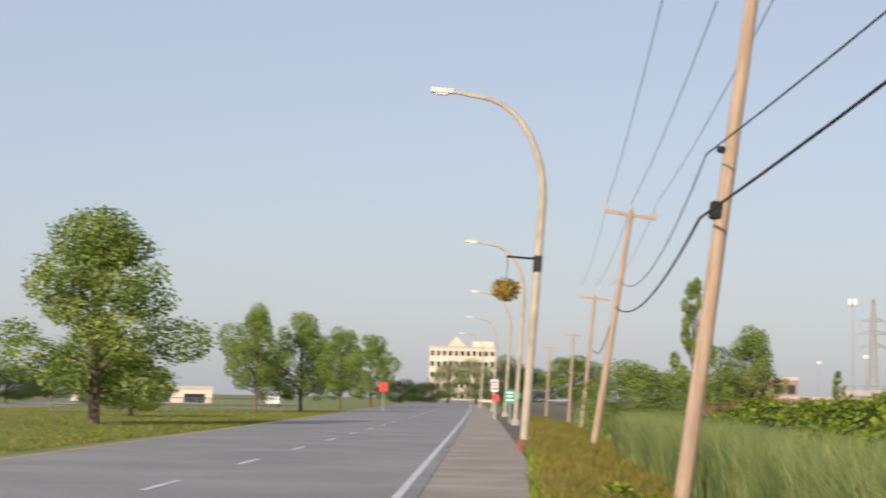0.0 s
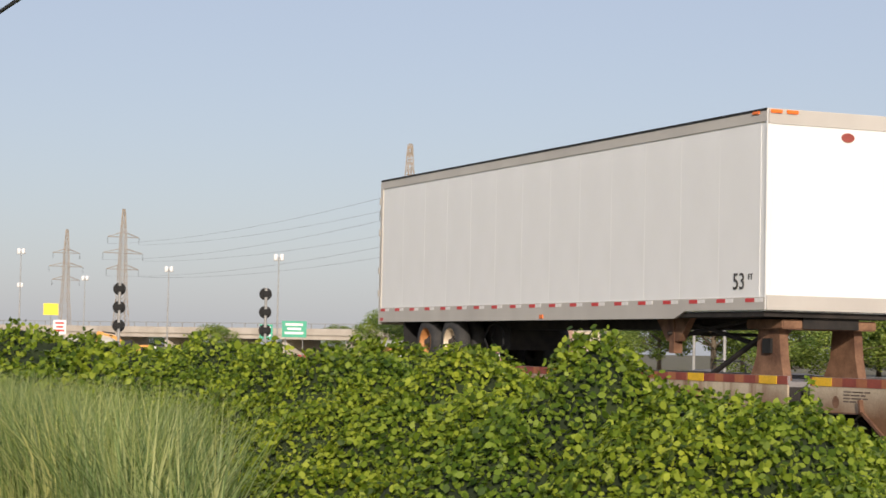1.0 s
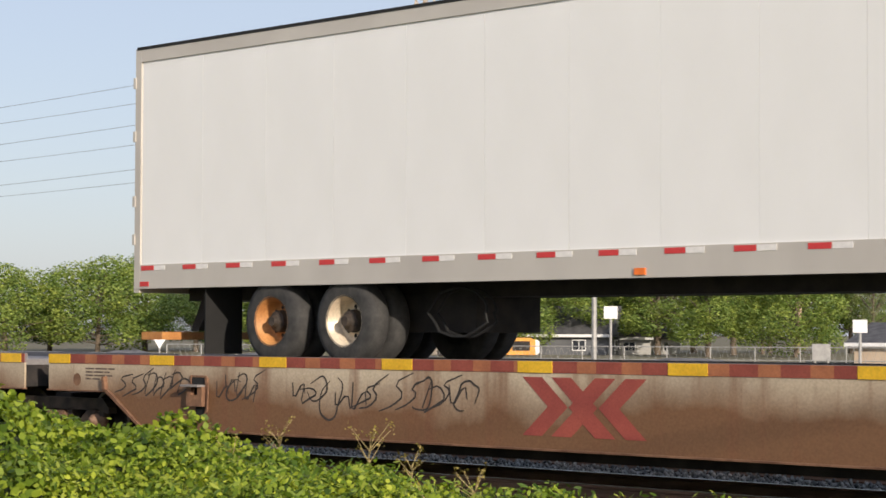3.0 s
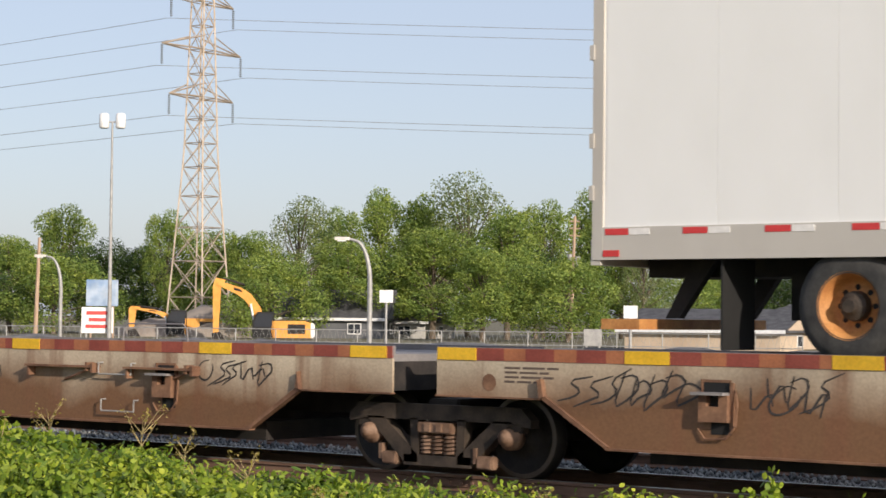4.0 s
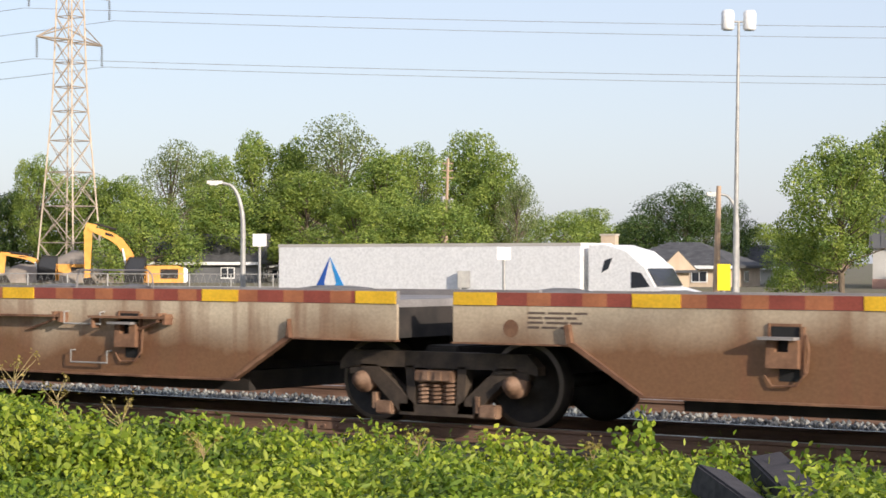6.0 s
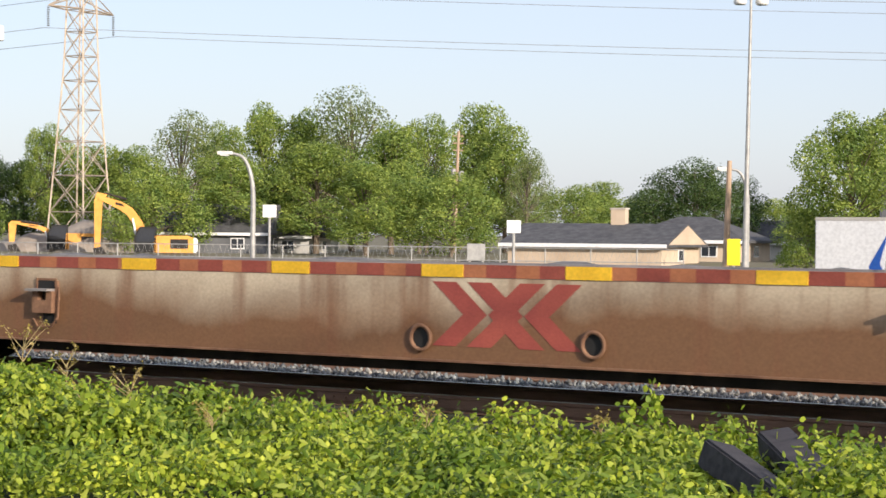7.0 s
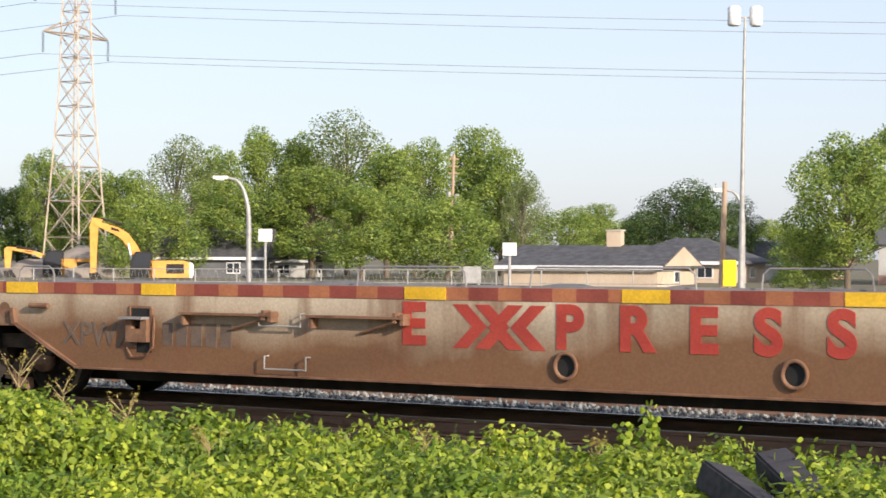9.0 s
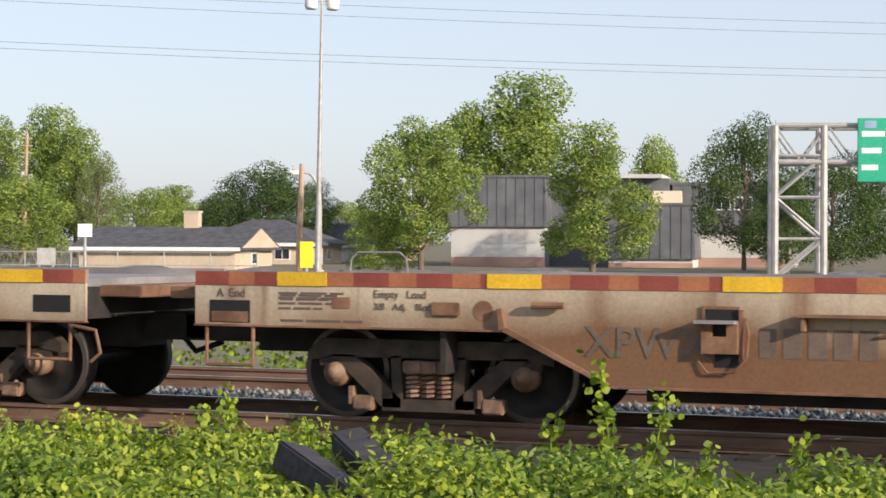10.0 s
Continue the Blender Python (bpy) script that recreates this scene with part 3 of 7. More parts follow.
def side_bracket(parent, x0, x1, z=1.01):
    """A folded container guide: a shelf plate on two webs, with a diagonal stay."""
    bm = bmesh.new()
    add_box(bm, x0, x1, SIDE - 0.13, SIDE, z - 0.012, z + 0.012)
    add_box(bm, x0 + 0.03, x0 + 0.06, SIDE - 0.11, SIDE, z - 0.12, z - 0.012)
    add_box(bm, x1 - 0.14, x1 - 0.10, SIDE - 0.12, SIDE, z - 0.05, z + 0.05)
    add_box(bm, x1 - 0.05, x1 - 0.01, SIDE - 0.12, SIDE, z - 0.07, z + 0.04)
    add_rod(bm, (x0 + 0.5 * (x1 - x0), SIDE - 0.02, z - 0.16), (x1 - 0.1, SIDE - 0.09, z - 0.03), 0.014, sides=6)
    part("side_bracket", bm, M_RUST, parent, "rusty folding guide bracket")


def grab_iron(parent, x0, x1, z, drop=0.13):
    pts = [(x0, SIDE, z + drop), (x0, SIDE - 0.07, z + drop), (x0, SIDE - 0.07, z), (x1, SIDE - 0.07, z), (x1, SIDE - 0.07, z + drop), (x1, SIDE, z + drop)]
    part("grab_iron", tube(pts, 0.010, 6), M_GALV, parent, "bent steel grab iron")


def stripe(parent, xl, xr, yellows):
    """The marker band along the deck's edge: dull red and orange blocks, yellow plates about two metres apart."""
    blocks = {}
    x, flip = xl + 0.01, 0
    plates = sorted(y for y in yellows if xl - 0.1 < y < xr) + [1e9]
    while x < xr - 0.02:
        if x >= plates[0] - 0.02:
            w, kind = 0.49, "yellow"
            plates.pop(0)
        else:
            w = min((0.34, 0.26)[flip], max(0.06, plates[0] - x))
            kind = ("red", "orange")[flip]
            flip ^= 1
        w = min(w, xr - x)
        blocks.setdefault(kind, []).append((x, x + w))
        x += w
    for kind, spans in blocks.items():
        mat = {"red": M_STRIPE_RED, "orange": M_STRIPE_ORANGE, "yellow": M_STRIPE_YELLOW}[kind]
        for a, b in spans:
            jut = 0.012 if kind == "yellow" else 0.006
            part(kind + "_marker", box(a, b, SIDE - jut, SIDE + 0.03, 1.195, 1.318), mat, parent)


def cross_mark(parent, x, z, w, h, mat):
    """Two chevrons pointing at one another with a bar on either side: the painted mark."""
    t = 0.17 * w
    for s in (1, -1):
        for off, nm in ((-0.10 * w, "painted_chevron"), (0.15 * w, "painted_chevron")):
            base = -0.02 * w + off
            bm = bmesh.new()
            pts = [(base + 0.22 * w, h / 2), (base + 0.22 * w + t, h / 2), (base + t, 0.0), (base + 0.22 * w + t, -h / 2), (base + 0.22 * w, -h / 2), (base, 0.0)]
            vs = [bm.verts.new((s * a, 0, b)) for a, b in pts]
            bm.faces.new(vs[:3] + vs[5:])
            bm.faces.new(vs[2:6])
            o = part(nm, bm, mat, parent)
            o.location = (x, SIDE - 0.004 - 0.001 * (s > 0), z)


def bars(parent, name, x, z, widths, h, mat, gap=0.03):
    for w in widths:
        if w > 0:
            part(name, box(x, x + w, SIDE - 0.004, SIDE, z, z + h), mat, parent)
        x += abs(w) + gap


def car_unit(xl, xr, ends, yellows):
    """One platform of the articulated car, in the plan's coordinates, about its own middle."""
    mid = (xl + xr) / 2
    car = empty("platform_car", pose(mid, TRACK_Y, 0))
    a, b = xl - mid, xr - mid
    (stl, sll), (st_r, sl_r) = ends
    out = side_outline(a, b, stl, sll, st_r, sl_r)
    part("side_sill", prism(out, SIDE, SIDE + 0.03), M_CAR, car, "pale grey steel side stained with rust")
    part("side_sill", prism(out, -SIDE - 0.03, -SIDE), M_CAR, car)
    part("sill_flange", box(a + sll, b - sl_r, SIDE - 0.035, SIDE + 0.06, 0.375, 0.395), M_RUST, car)
    for x0, x1, s in ((a + stl, a + sll, 1), (b - st_r, b - sl_r, -1)):
        pts = [(x0, 0.84), (x1, 0.39), (x1 + 0.03 * s, 0.41), (x0 + 0.045 * s, 0.87)]
        part("slope_flange", prism(pts, SIDE - 0.035, SIDE + 0.05), M_RUST, car)
        part("slope_gusset", prism([(x0, 0.84), (x0 - 0.03, 1.02), (x0 + 0.02 * s, 1.03), (x0 + 0.05 * s, 0.86)], SIDE - 0.06, SIDE), M_RUST, car)
        e = a if s > 0 else b
        part("end_flange", box(min(e, x0), max(e, x0), SIDE - 0.03, SIDE + 0.05, 0.825, 0.842), M_RUST, car)
    part("deck", box(a, b, SIDE + 0.03, -SIDE - 0.03, 1.16, 1.235, 0.0), M_DECK, car, "grey worn steel deck")
    part("deck_lip", box(a, b, SIDE, SIDE + 0.05, 1.19, 1.322), M_DECK, car)
    part("deck_lip", box(a, b, -SIDE - 0.05, -SIDE, 1.19, 1.30), M_DECK, car)
    part("belly_beam", box(a + sll + 0.2, b - sl_r - 0.2, -0.9, 0.9, 0.24, 0.45), M_DIRTY, car, "dark dirty underframe")
    part("centre_sill", box(a + 0.1, b - 0.1, -0.3, 0.3, 0.55, 1.16), M_DIRTY, car)
    for e in (a, b):
        s = 1 if e < 0 else -1
        part("end_plate", box(min(e, e + 0.03 * s), max(e, e + 0.03 * s), SIDE + 0.03, -SIDE - 0.03, 0.86, 1.16), M_DIRTY, car)
    for k in range(int((b - a) / 1.6)):
        x = a + 2.4 + 1.6 * k
        if x < b - 2.4:
            part("cross_bearer", box(x, x + 0.05, SIDE + 0.04, -SIDE - 0.04, 0.45, 1.15), M_DIRTY, car)
    stripe(car, a, b, [y - mid for y in yellows])
    for z, w in ((1.12, 0.62), (1.075, 0.5), (1.03, 0.56), (0.985, 0.4)):
        bars(car, "stencil_bar", a + 0.85, z, [w * 0.3, w * 0.42, w * 0.22], 0.02, M_SPRAY_THIN, 0.03)
    if stl < 2:
        o = part("round_patch", lathe([(0.0, -0.004), (0.085, -0.004)], 16), M_RUST, car)
        o.location = (a + 0.66, SIDE, 0.98)
    return tagged(car, "pale grey platform rail car streaked with rust", "rail car", "cars of the freight train")


def spring_nest(bm, x, y0, z0, z1, r):
    turns, n = 6, 48
    pts = [(x + r * math.cos(i * math.tau * turns / n), y0 + r * math.sin(i * math.tau * turns / n), z0 + (z1 - z0) * i / n) for i in range(n + 1)]
    tube(pts, 0.017, 5, bm)


def build_truck():
    """A two-axle freight truck: cast side frames with windows and a spring nest, end caps, bolster, wheels."""
    truck = empty("rail_truck")
    for s in (-1, 1):
        y0, y1 = s * 0.98 - 0.07, s * 0.98 + 0.07
        bm = bmesh.new()
        prism([(-1.18, 0.60), (-1.05, 0.72), (1.05, 0.72), (1.18, 0.60), (1.18, 0.52), (0.95, 0.56), (-0.95, 0.56), (-1.18, 0.52)], y0, y1, bm)
        prism([(-0.95, 0.58), (-0.72, 0.58), (-0.26, 0.20), (-0.26, 0.12), (-0.44, 0.12)], y0, y1, bm)
        prism([(0.95, 0.58), (0.72, 0.58), (0.26, 0.20), (0.26, 0.12), (0.44, 0.12)], y0, y1, bm)
        prism([(-0.44, 0.20), (-0.44, 0.09), (0.44, 0.09), (0.44, 0.20)], y0, y1, bm)
        prism([(-0.36, 0.58), (-0.26, 0.58), (-0.24, 0.20), (-0.34, 0.20)], y0, y1, bm)
        prism([(0.36, 0.58), (0.26, 0.58), (0.24, 0.20), (0.34, 0.20)], y0, y1, bm)
        part("side_frame", bm, M_TRUCK_STEEL, truck, "cast steel side frame caked with brown dust")
        for x in (-0.15, 0.0, 0.15):
            bm = bmesh.new()
            spring_nest(bm, x, s * 1.0, 0.20, 0.44, 0.066)
            part("coil_spring", bm, M_SPRING, truck, "rusty coil spring")
        bm = box(-0.22, 0.22, s * 0.99 - 0.12, s * 0.99 + 0.12, 0.43, 0.54, 0.012)
        for x in (-0.11, 0.04):
            add_box(bm, x, x + 0.07, s * 0.99 - 0.14, s * 0.99 - 0.10, 0.445, 0.53)
        part("bolster_end", bm, M_SPRING, truck)
        for x in (-0.9, 0.9):
            cap = part("axle_cap", lathe([(0.0, -0.17), (0.05, -0.17), (0.055, -0.14), (0.085, -0.13), (0.095, -0.06), (0.13, -0.05), (0.13, 0.05)], 14), M_SPRING, truck, "bolted bearing end cap", True)
            cap.location = (x, s * 0.98, 0.42)
            if s > 0:
                cap.rotation_euler.z = math.pi
            bm = box(x - 0.17, x + 0.17, s * 0.98 - 0.06, s * 0.98 + 0.06, 0.47, 0.55, 0.01)
            part("bearing_adapter", bm, M_TRUCK_STEEL, truck)
        for x in (-0.62, 0.62):
            bm = box(x - 0.10, x + 0.10, s * 0.98 - 0.10, s * 0.98 + 0.02, 0.09, 0.22, 0.015)
            add_box(bm, x - 0.14, x - 0.10, s * 0.98 - 0.09, s * 0.98, 0.14, 0.30)
            part("brake_head", bm, M_SPRING, truck)
    part("bolster", box(-0.2, 0.2, -0.95, 0.95, 0.45, 0.78, 0.02), M_DIRTY, truck)
    axles = []
    for x in (-0.9, 0.9):
        ws = part("wheelset", rod((0, -0.95, 0), (0, 0.95, 0), 0.075, sides=12), M_WHEEL, truck, "steel wheelset")
        ws.location = (x, 0, 0.42)
        for s in (-1, 1):
            prof = [(0.0, s * 0.80), (0.10, s * 0.80), (0.12, s * 0.77), (0.34, s * 0.75), (0.37, s * 0.805), (0.42, s * 0.80), (0.425, s * 0.69), (0.45, s * 0.67), (0.44, s * 0.645), (0.36, s * 0.66), (0.0, s * 0.67)]
            part("wheel", lathe(prof, 36), M_WHEEL, ws, "dark steel wheel with a worn rim", True)
            part("wheel_tread", lathe([(0.372, s * 0.8065), (0.418, s * 0.8015), (0.421, s * 0.795)], 36, cap=False), M_TREAD, ws, "polished wheel rim")
        axles.append(ws)
    tagged(truck, "two-axle freight truck with dusty side frames and coil springs", "rail truck", "trucks under the train")
    return truck


UNITS = {
    "a": ((-7.4, 11.25), ((1.3, 2.05), (1.3, 2.05)), (-7.4, -5.2, -3.08, -0.94, 1.13, 3.19, 5.39, 8.32, 10.48)),
    "b": ((-26.80, -7.97), ((1.3, 2.05), (1.24, 1.97)), (-26.8, -24.88, -22.7, -20.82, -18.98, -17.12, -15.2, -13.75, -10.66, -8.52)),
    "c": ((-46.26, -27.45), ((1.38, 2.41), (1.3, 2.05)), (-46.2, -43.73, -41.69, -39.64, -37.8, -36.2, -34.3, -32.8, -29.9, -27.95)),
    "d": ((-67.20, -46.83), ((2.98, 3.93), (1.3, 2.05)), (-66.38, -64.44, -62.4, -59.0, -56.62, -54.5, -52.58, -49.6, -47.45)),
    "e": ((-88.60, -68.34), ((1.3, 2.05), (2.98, 3.93)), (-69.28, -71.6, -73.8, -76.0)),
    "f": ((11.85, 30.80), ((1.3, 2.05), (1.3, 2.05)), (11.9, 14.0, 16.2)),
}
CARS = {}
for key, ((xl, xr), ends, off) in UNITS.items():
    CARS[key] = car_unit(along(xl), along(xr), ends, [along(x) for x in off])


def fit_out(key, boxes, brackets, grabs, holes):
    car = CARS[key]
    mid = car.matrix_basis.translation.x
    for x in boxes:
        lever_box(car, along(x) - mid)
    for x0, x1 in brackets:
        side_bracket(car, along(x0) - mid, along(x1) - mid)
    for x, z in grabs:
        grab_iron(car, along(x) - mid, along(x) + 0.54 - mid, z)
    for x in holes:
        ring_hole(car, along(x) - mid, 0.6, 0.105)
    return car


M_STENCIL = mottled("faded_stencil", (0.12, 0.085, 0.065), (0.18, 0.13, 0.10), 3.0, 0.7)
car = fit_out("a", [-4.22, 8.2], [(6.03, 7.2), (7.65, 8.75)], [(7.2, 0.93), (7.3, 0.51)], [])
at = lambda x, m=car.matrix_basis.translation.x: along(x) - m
cross_mark(car, at(2.06), 0.84, 1.62, 0.62, M_LETTER_FADED)
scribble("graffiti", car, at(-5.8), at(-4.45), 0.76, 1.14, 3, M_SPRAY, 0.014, 5)
scribble("graffiti", car, at(-3.8), at(-3.1), 0.74, 1.16, 31, M_SPRAY, 0.013, 3)
scribble("graffiti", car, at(-2.45), at(-0.95), 0.66, 1.14, 8, M_SPRAY, 0.015, 5)
scribble("graffiti", car, at(-0.75), at(0.55), 0.70, 1.15, 11, M_SPRAY, 0.014, 4)

car = fit_out("b", [-23.4, -11.17], [(-13.40, -12.24), (-11.75, -10.66)], [(-12.2, 0.93), (-12.15, 0.51)], [-18.34, -16.16])
at = lambda x, m=car.matrix_basis.translation.x: along(x) - m
cross_mark(car, at(-17.27), 0.84, 1.62, 0.62, M_LETTER_FADED)
scribble("graffiti", car, at(-16.45), at(-13.95), 0.68, 1.12, 21, M_SPRAY, 0.014, 8)
scribble("graffiti", car, at(-21.35), at(-19.25), 0.46, 1.17, 5, M_SPRAY_THIN, 0.017, 5)
scribble("graffiti", car, at(-19.15), at(-18.1), 0.76, 1.14, 6, M_SPRAY, 0.012, 4)
scribble("graffiti", car, at(-10.6), at(-9.6), 0.84, 1.15, 14, M_SPRAY, 0.014, 4)
part("vent_plate", box(at(-18.87), at(-18.62), SIDE - 0.006, SIDE, 0.48, 0.72), M_TRUCK_STEEL, car)

car = fit_out("c", [-42.80, -30.9], [(-33.0, -31.8), (-31.4, -30.3)], [(-31.8, 0.93), (-31.7, 0.51)], [-37.8, -35.9])
at = lambda x, m=car.matrix_basis.translation.x: along(x) - m
cross_mark(car, at(-36.85), 0.84, 1.62, 0.62, M_LETTER_FADED)

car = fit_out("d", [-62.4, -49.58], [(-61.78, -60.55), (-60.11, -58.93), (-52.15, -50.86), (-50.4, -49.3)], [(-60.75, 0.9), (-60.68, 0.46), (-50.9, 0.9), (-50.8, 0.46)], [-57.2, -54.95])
at = lambda x, m=car.matrix_basis.translation.x: along(x) - m
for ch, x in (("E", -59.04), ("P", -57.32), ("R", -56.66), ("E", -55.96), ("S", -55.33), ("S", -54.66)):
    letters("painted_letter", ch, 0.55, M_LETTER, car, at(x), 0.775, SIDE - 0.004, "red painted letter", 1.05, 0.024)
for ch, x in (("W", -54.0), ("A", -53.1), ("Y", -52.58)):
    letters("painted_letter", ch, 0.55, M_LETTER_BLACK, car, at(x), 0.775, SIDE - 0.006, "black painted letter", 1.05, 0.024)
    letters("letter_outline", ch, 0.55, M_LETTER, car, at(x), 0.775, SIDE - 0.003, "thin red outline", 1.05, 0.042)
cross_mark(car, at(-57.93), 0.945, 1.02, 0.42, M_LETTER)
letters("reporting_mark", "XPWX", 0.36, M_STENCIL, car, at(-63.55), 0.64, SIDE - 0.004, "faded dark letters", 1.0, 0.004)
bars(car, "number_bar", at(-62.45), 0.66, [-0.3, 0.14, 0.15, 0.15, 0.15, 0.15], 0.24, M_STENCIL, 0.055)
for word, size, x, z in (("A", 0.11, -66.98, 1.09), ("End", 0.11, -66.86, 1.09), ("Empty", 0.095, -65.46, 1.1), ("Load", 0.095, -65.15, 1.1), ("3/8", 0.085, -65.46, 0.995), ("Adj.", 0.085, -65.28, 0.995), ("Block", 0.085, -65.07, 0.995)):
    letters("stencilled_word", word, size, M_STENCIL, car, at(x), z, SIDE - 0.004)
for z, w in ((1.10, 0.5), (1.065, 0.42), (0.875, 0.75)):
    bars(car, "stencil_bar", at(-66.35), z, [w * 0.3, w * 0.45, w * 0.25], 0.022, M_SPRAY_THIN, 0.03)
part("step_recess", box(at(-67.05), at(-66.65), SIDE - 0.005, SIDE, 0.86, 1.06), M_BLACK, car)
part("step_plate", box(at(-67.03), at(-66.67), SIDE - 0.008, SIDE, 0.865, 0.96), M_RUST, car)
part("placard", box(at(-65.85), at(-65.68), SIDE - 0.006, SIDE, 1.0, 1.1), M_RUST, car)
part("route_plate", box(at(-64.92), at(-64.66), SIDE - 0.03, SIDE, 0.95, 1.07, 0.01), M_RUST, car)
o = part("round_patch", lathe([(0.0, -0.005), (0.09, -0.005)], 16), M_RUST, car)
o.location = (at(-64.45), SIDE, 1.0)
part("hand_grip", rod((at(-64.0), SIDE - 0.06, 1.06), (at(-63.72), SIDE - 0.06, 1.06), 0.03, sides=8), M_RUST, car)
part("step_iron", tube([(at(-67.08), SIDE, 0.84), (at(-67.08), SIDE, 0.48), (at(-66.62), SIDE, 0.48), (at(-66.62), SIDE, 0.84)], 0.02, 6), M_RUST, car, "hanging stirrup step")
part("coupler", box(at(-68.0), at(-66.9), -0.14, 0.14, 0.62, 0.9, 0.03), M_DIRTY, car)
part("diaphragm", box(at(-67.6), at(-67.2), -1.1, 0.9, 1.06, 1.17, 0.01), M_RUST, car)

car = fit_out("e", [-72.0], [], [], [])
at = lambda x, m=car.matrix_basis.translation.x: along(x) - m
part("step_iron", tube([(at(-68.95), SIDE, 0.84), (at(-68.95), SIDE, 0.48), (at(-68.5), SIDE, 0.48), (at(-68.5), SIDE, 0.84)], 0.02, 6), M_RUST, car, "hanging stirrup step")
part("coupler", box(at(-68.6), at(-67.7), -0.14, 0.14, 0.62, 0.9, 0.03), M_DIRTY, car)
part("step_recess", box(at(-68.9), at(-68.5), SIDE - 0.005, SIDE, 0.92, 1.08), M_BLACK, car)
part("cut_lever", tube([(at(-68.45), SIDE - 0.05, 0.80), (at(-68.2), SIDE - 0.05, 0.76), (at(-68.15), SIDE - 0.05, 0.55), (at(-68.25), SIDE - 0.05, 0.47)], 0.018, 6), M_RUST, car, "bent uncoupling lever")
part("air_hose", tube([(at(-68.3), 0.2, 0.75), (at(-68.0), 0.1, 0.5), (at(-67.7), 0.1, 0.6)], 0.03, 6), M_BLACK, car)
part("diaphragm", box(at(-68.4), at(-67.9), -1.1, 0.9, 1.06, 1.17, 0.01), M_RUST, car)

def deck_hoop(key, x0, x1, top=1.5):
    """A low tubular handrail on the far edge of the deck."""
    car = CARS[key]
    m = car.matrix_basis.translation.x
    x0, x1 = along(x0), along(x1)
    pts = [(x0 - m, 1.25, 1.2), (x0 + 0.03 - m, 1.25, top - 0.06), (x0 + 0.1 - m, 1.25, top), (x1 - 0.1 - m, 1.25, top), (x1 - 0.03 - m, 1.25, top - 0.06), (x1 - m, 1.25, 1.2)]
    part("hand_rail", tube(pts, 0.011, 6), M_DECK, car, "low tubular handrail")


for key, x0, x1 in (("d", -61.5, -60.0), ("d", -59.2, -57.2), ("d", -56.5, -55.3), ("b", -14.6, -13.4), ("c", -34.2, -32.9), ("a", 4.6, 5.8)):
    deck_hoop(key, x0, x1)
deck_hoop("d", -66.9, -66.25, 1.48)

TRUCKS = []
first_truck = build_truck()
first_truck.matrix_basis = pose(along(-7.62), TRACK_Y, 0)
TRUCKS.append((first_truck, along(-7.62)))
for x in map(along, (11.55, -27.2, -46.55, -65.08, -69.95)):
    TRUCKS.append((copy_thing(first_truck, pose(x, TRACK_Y, 0)), x))


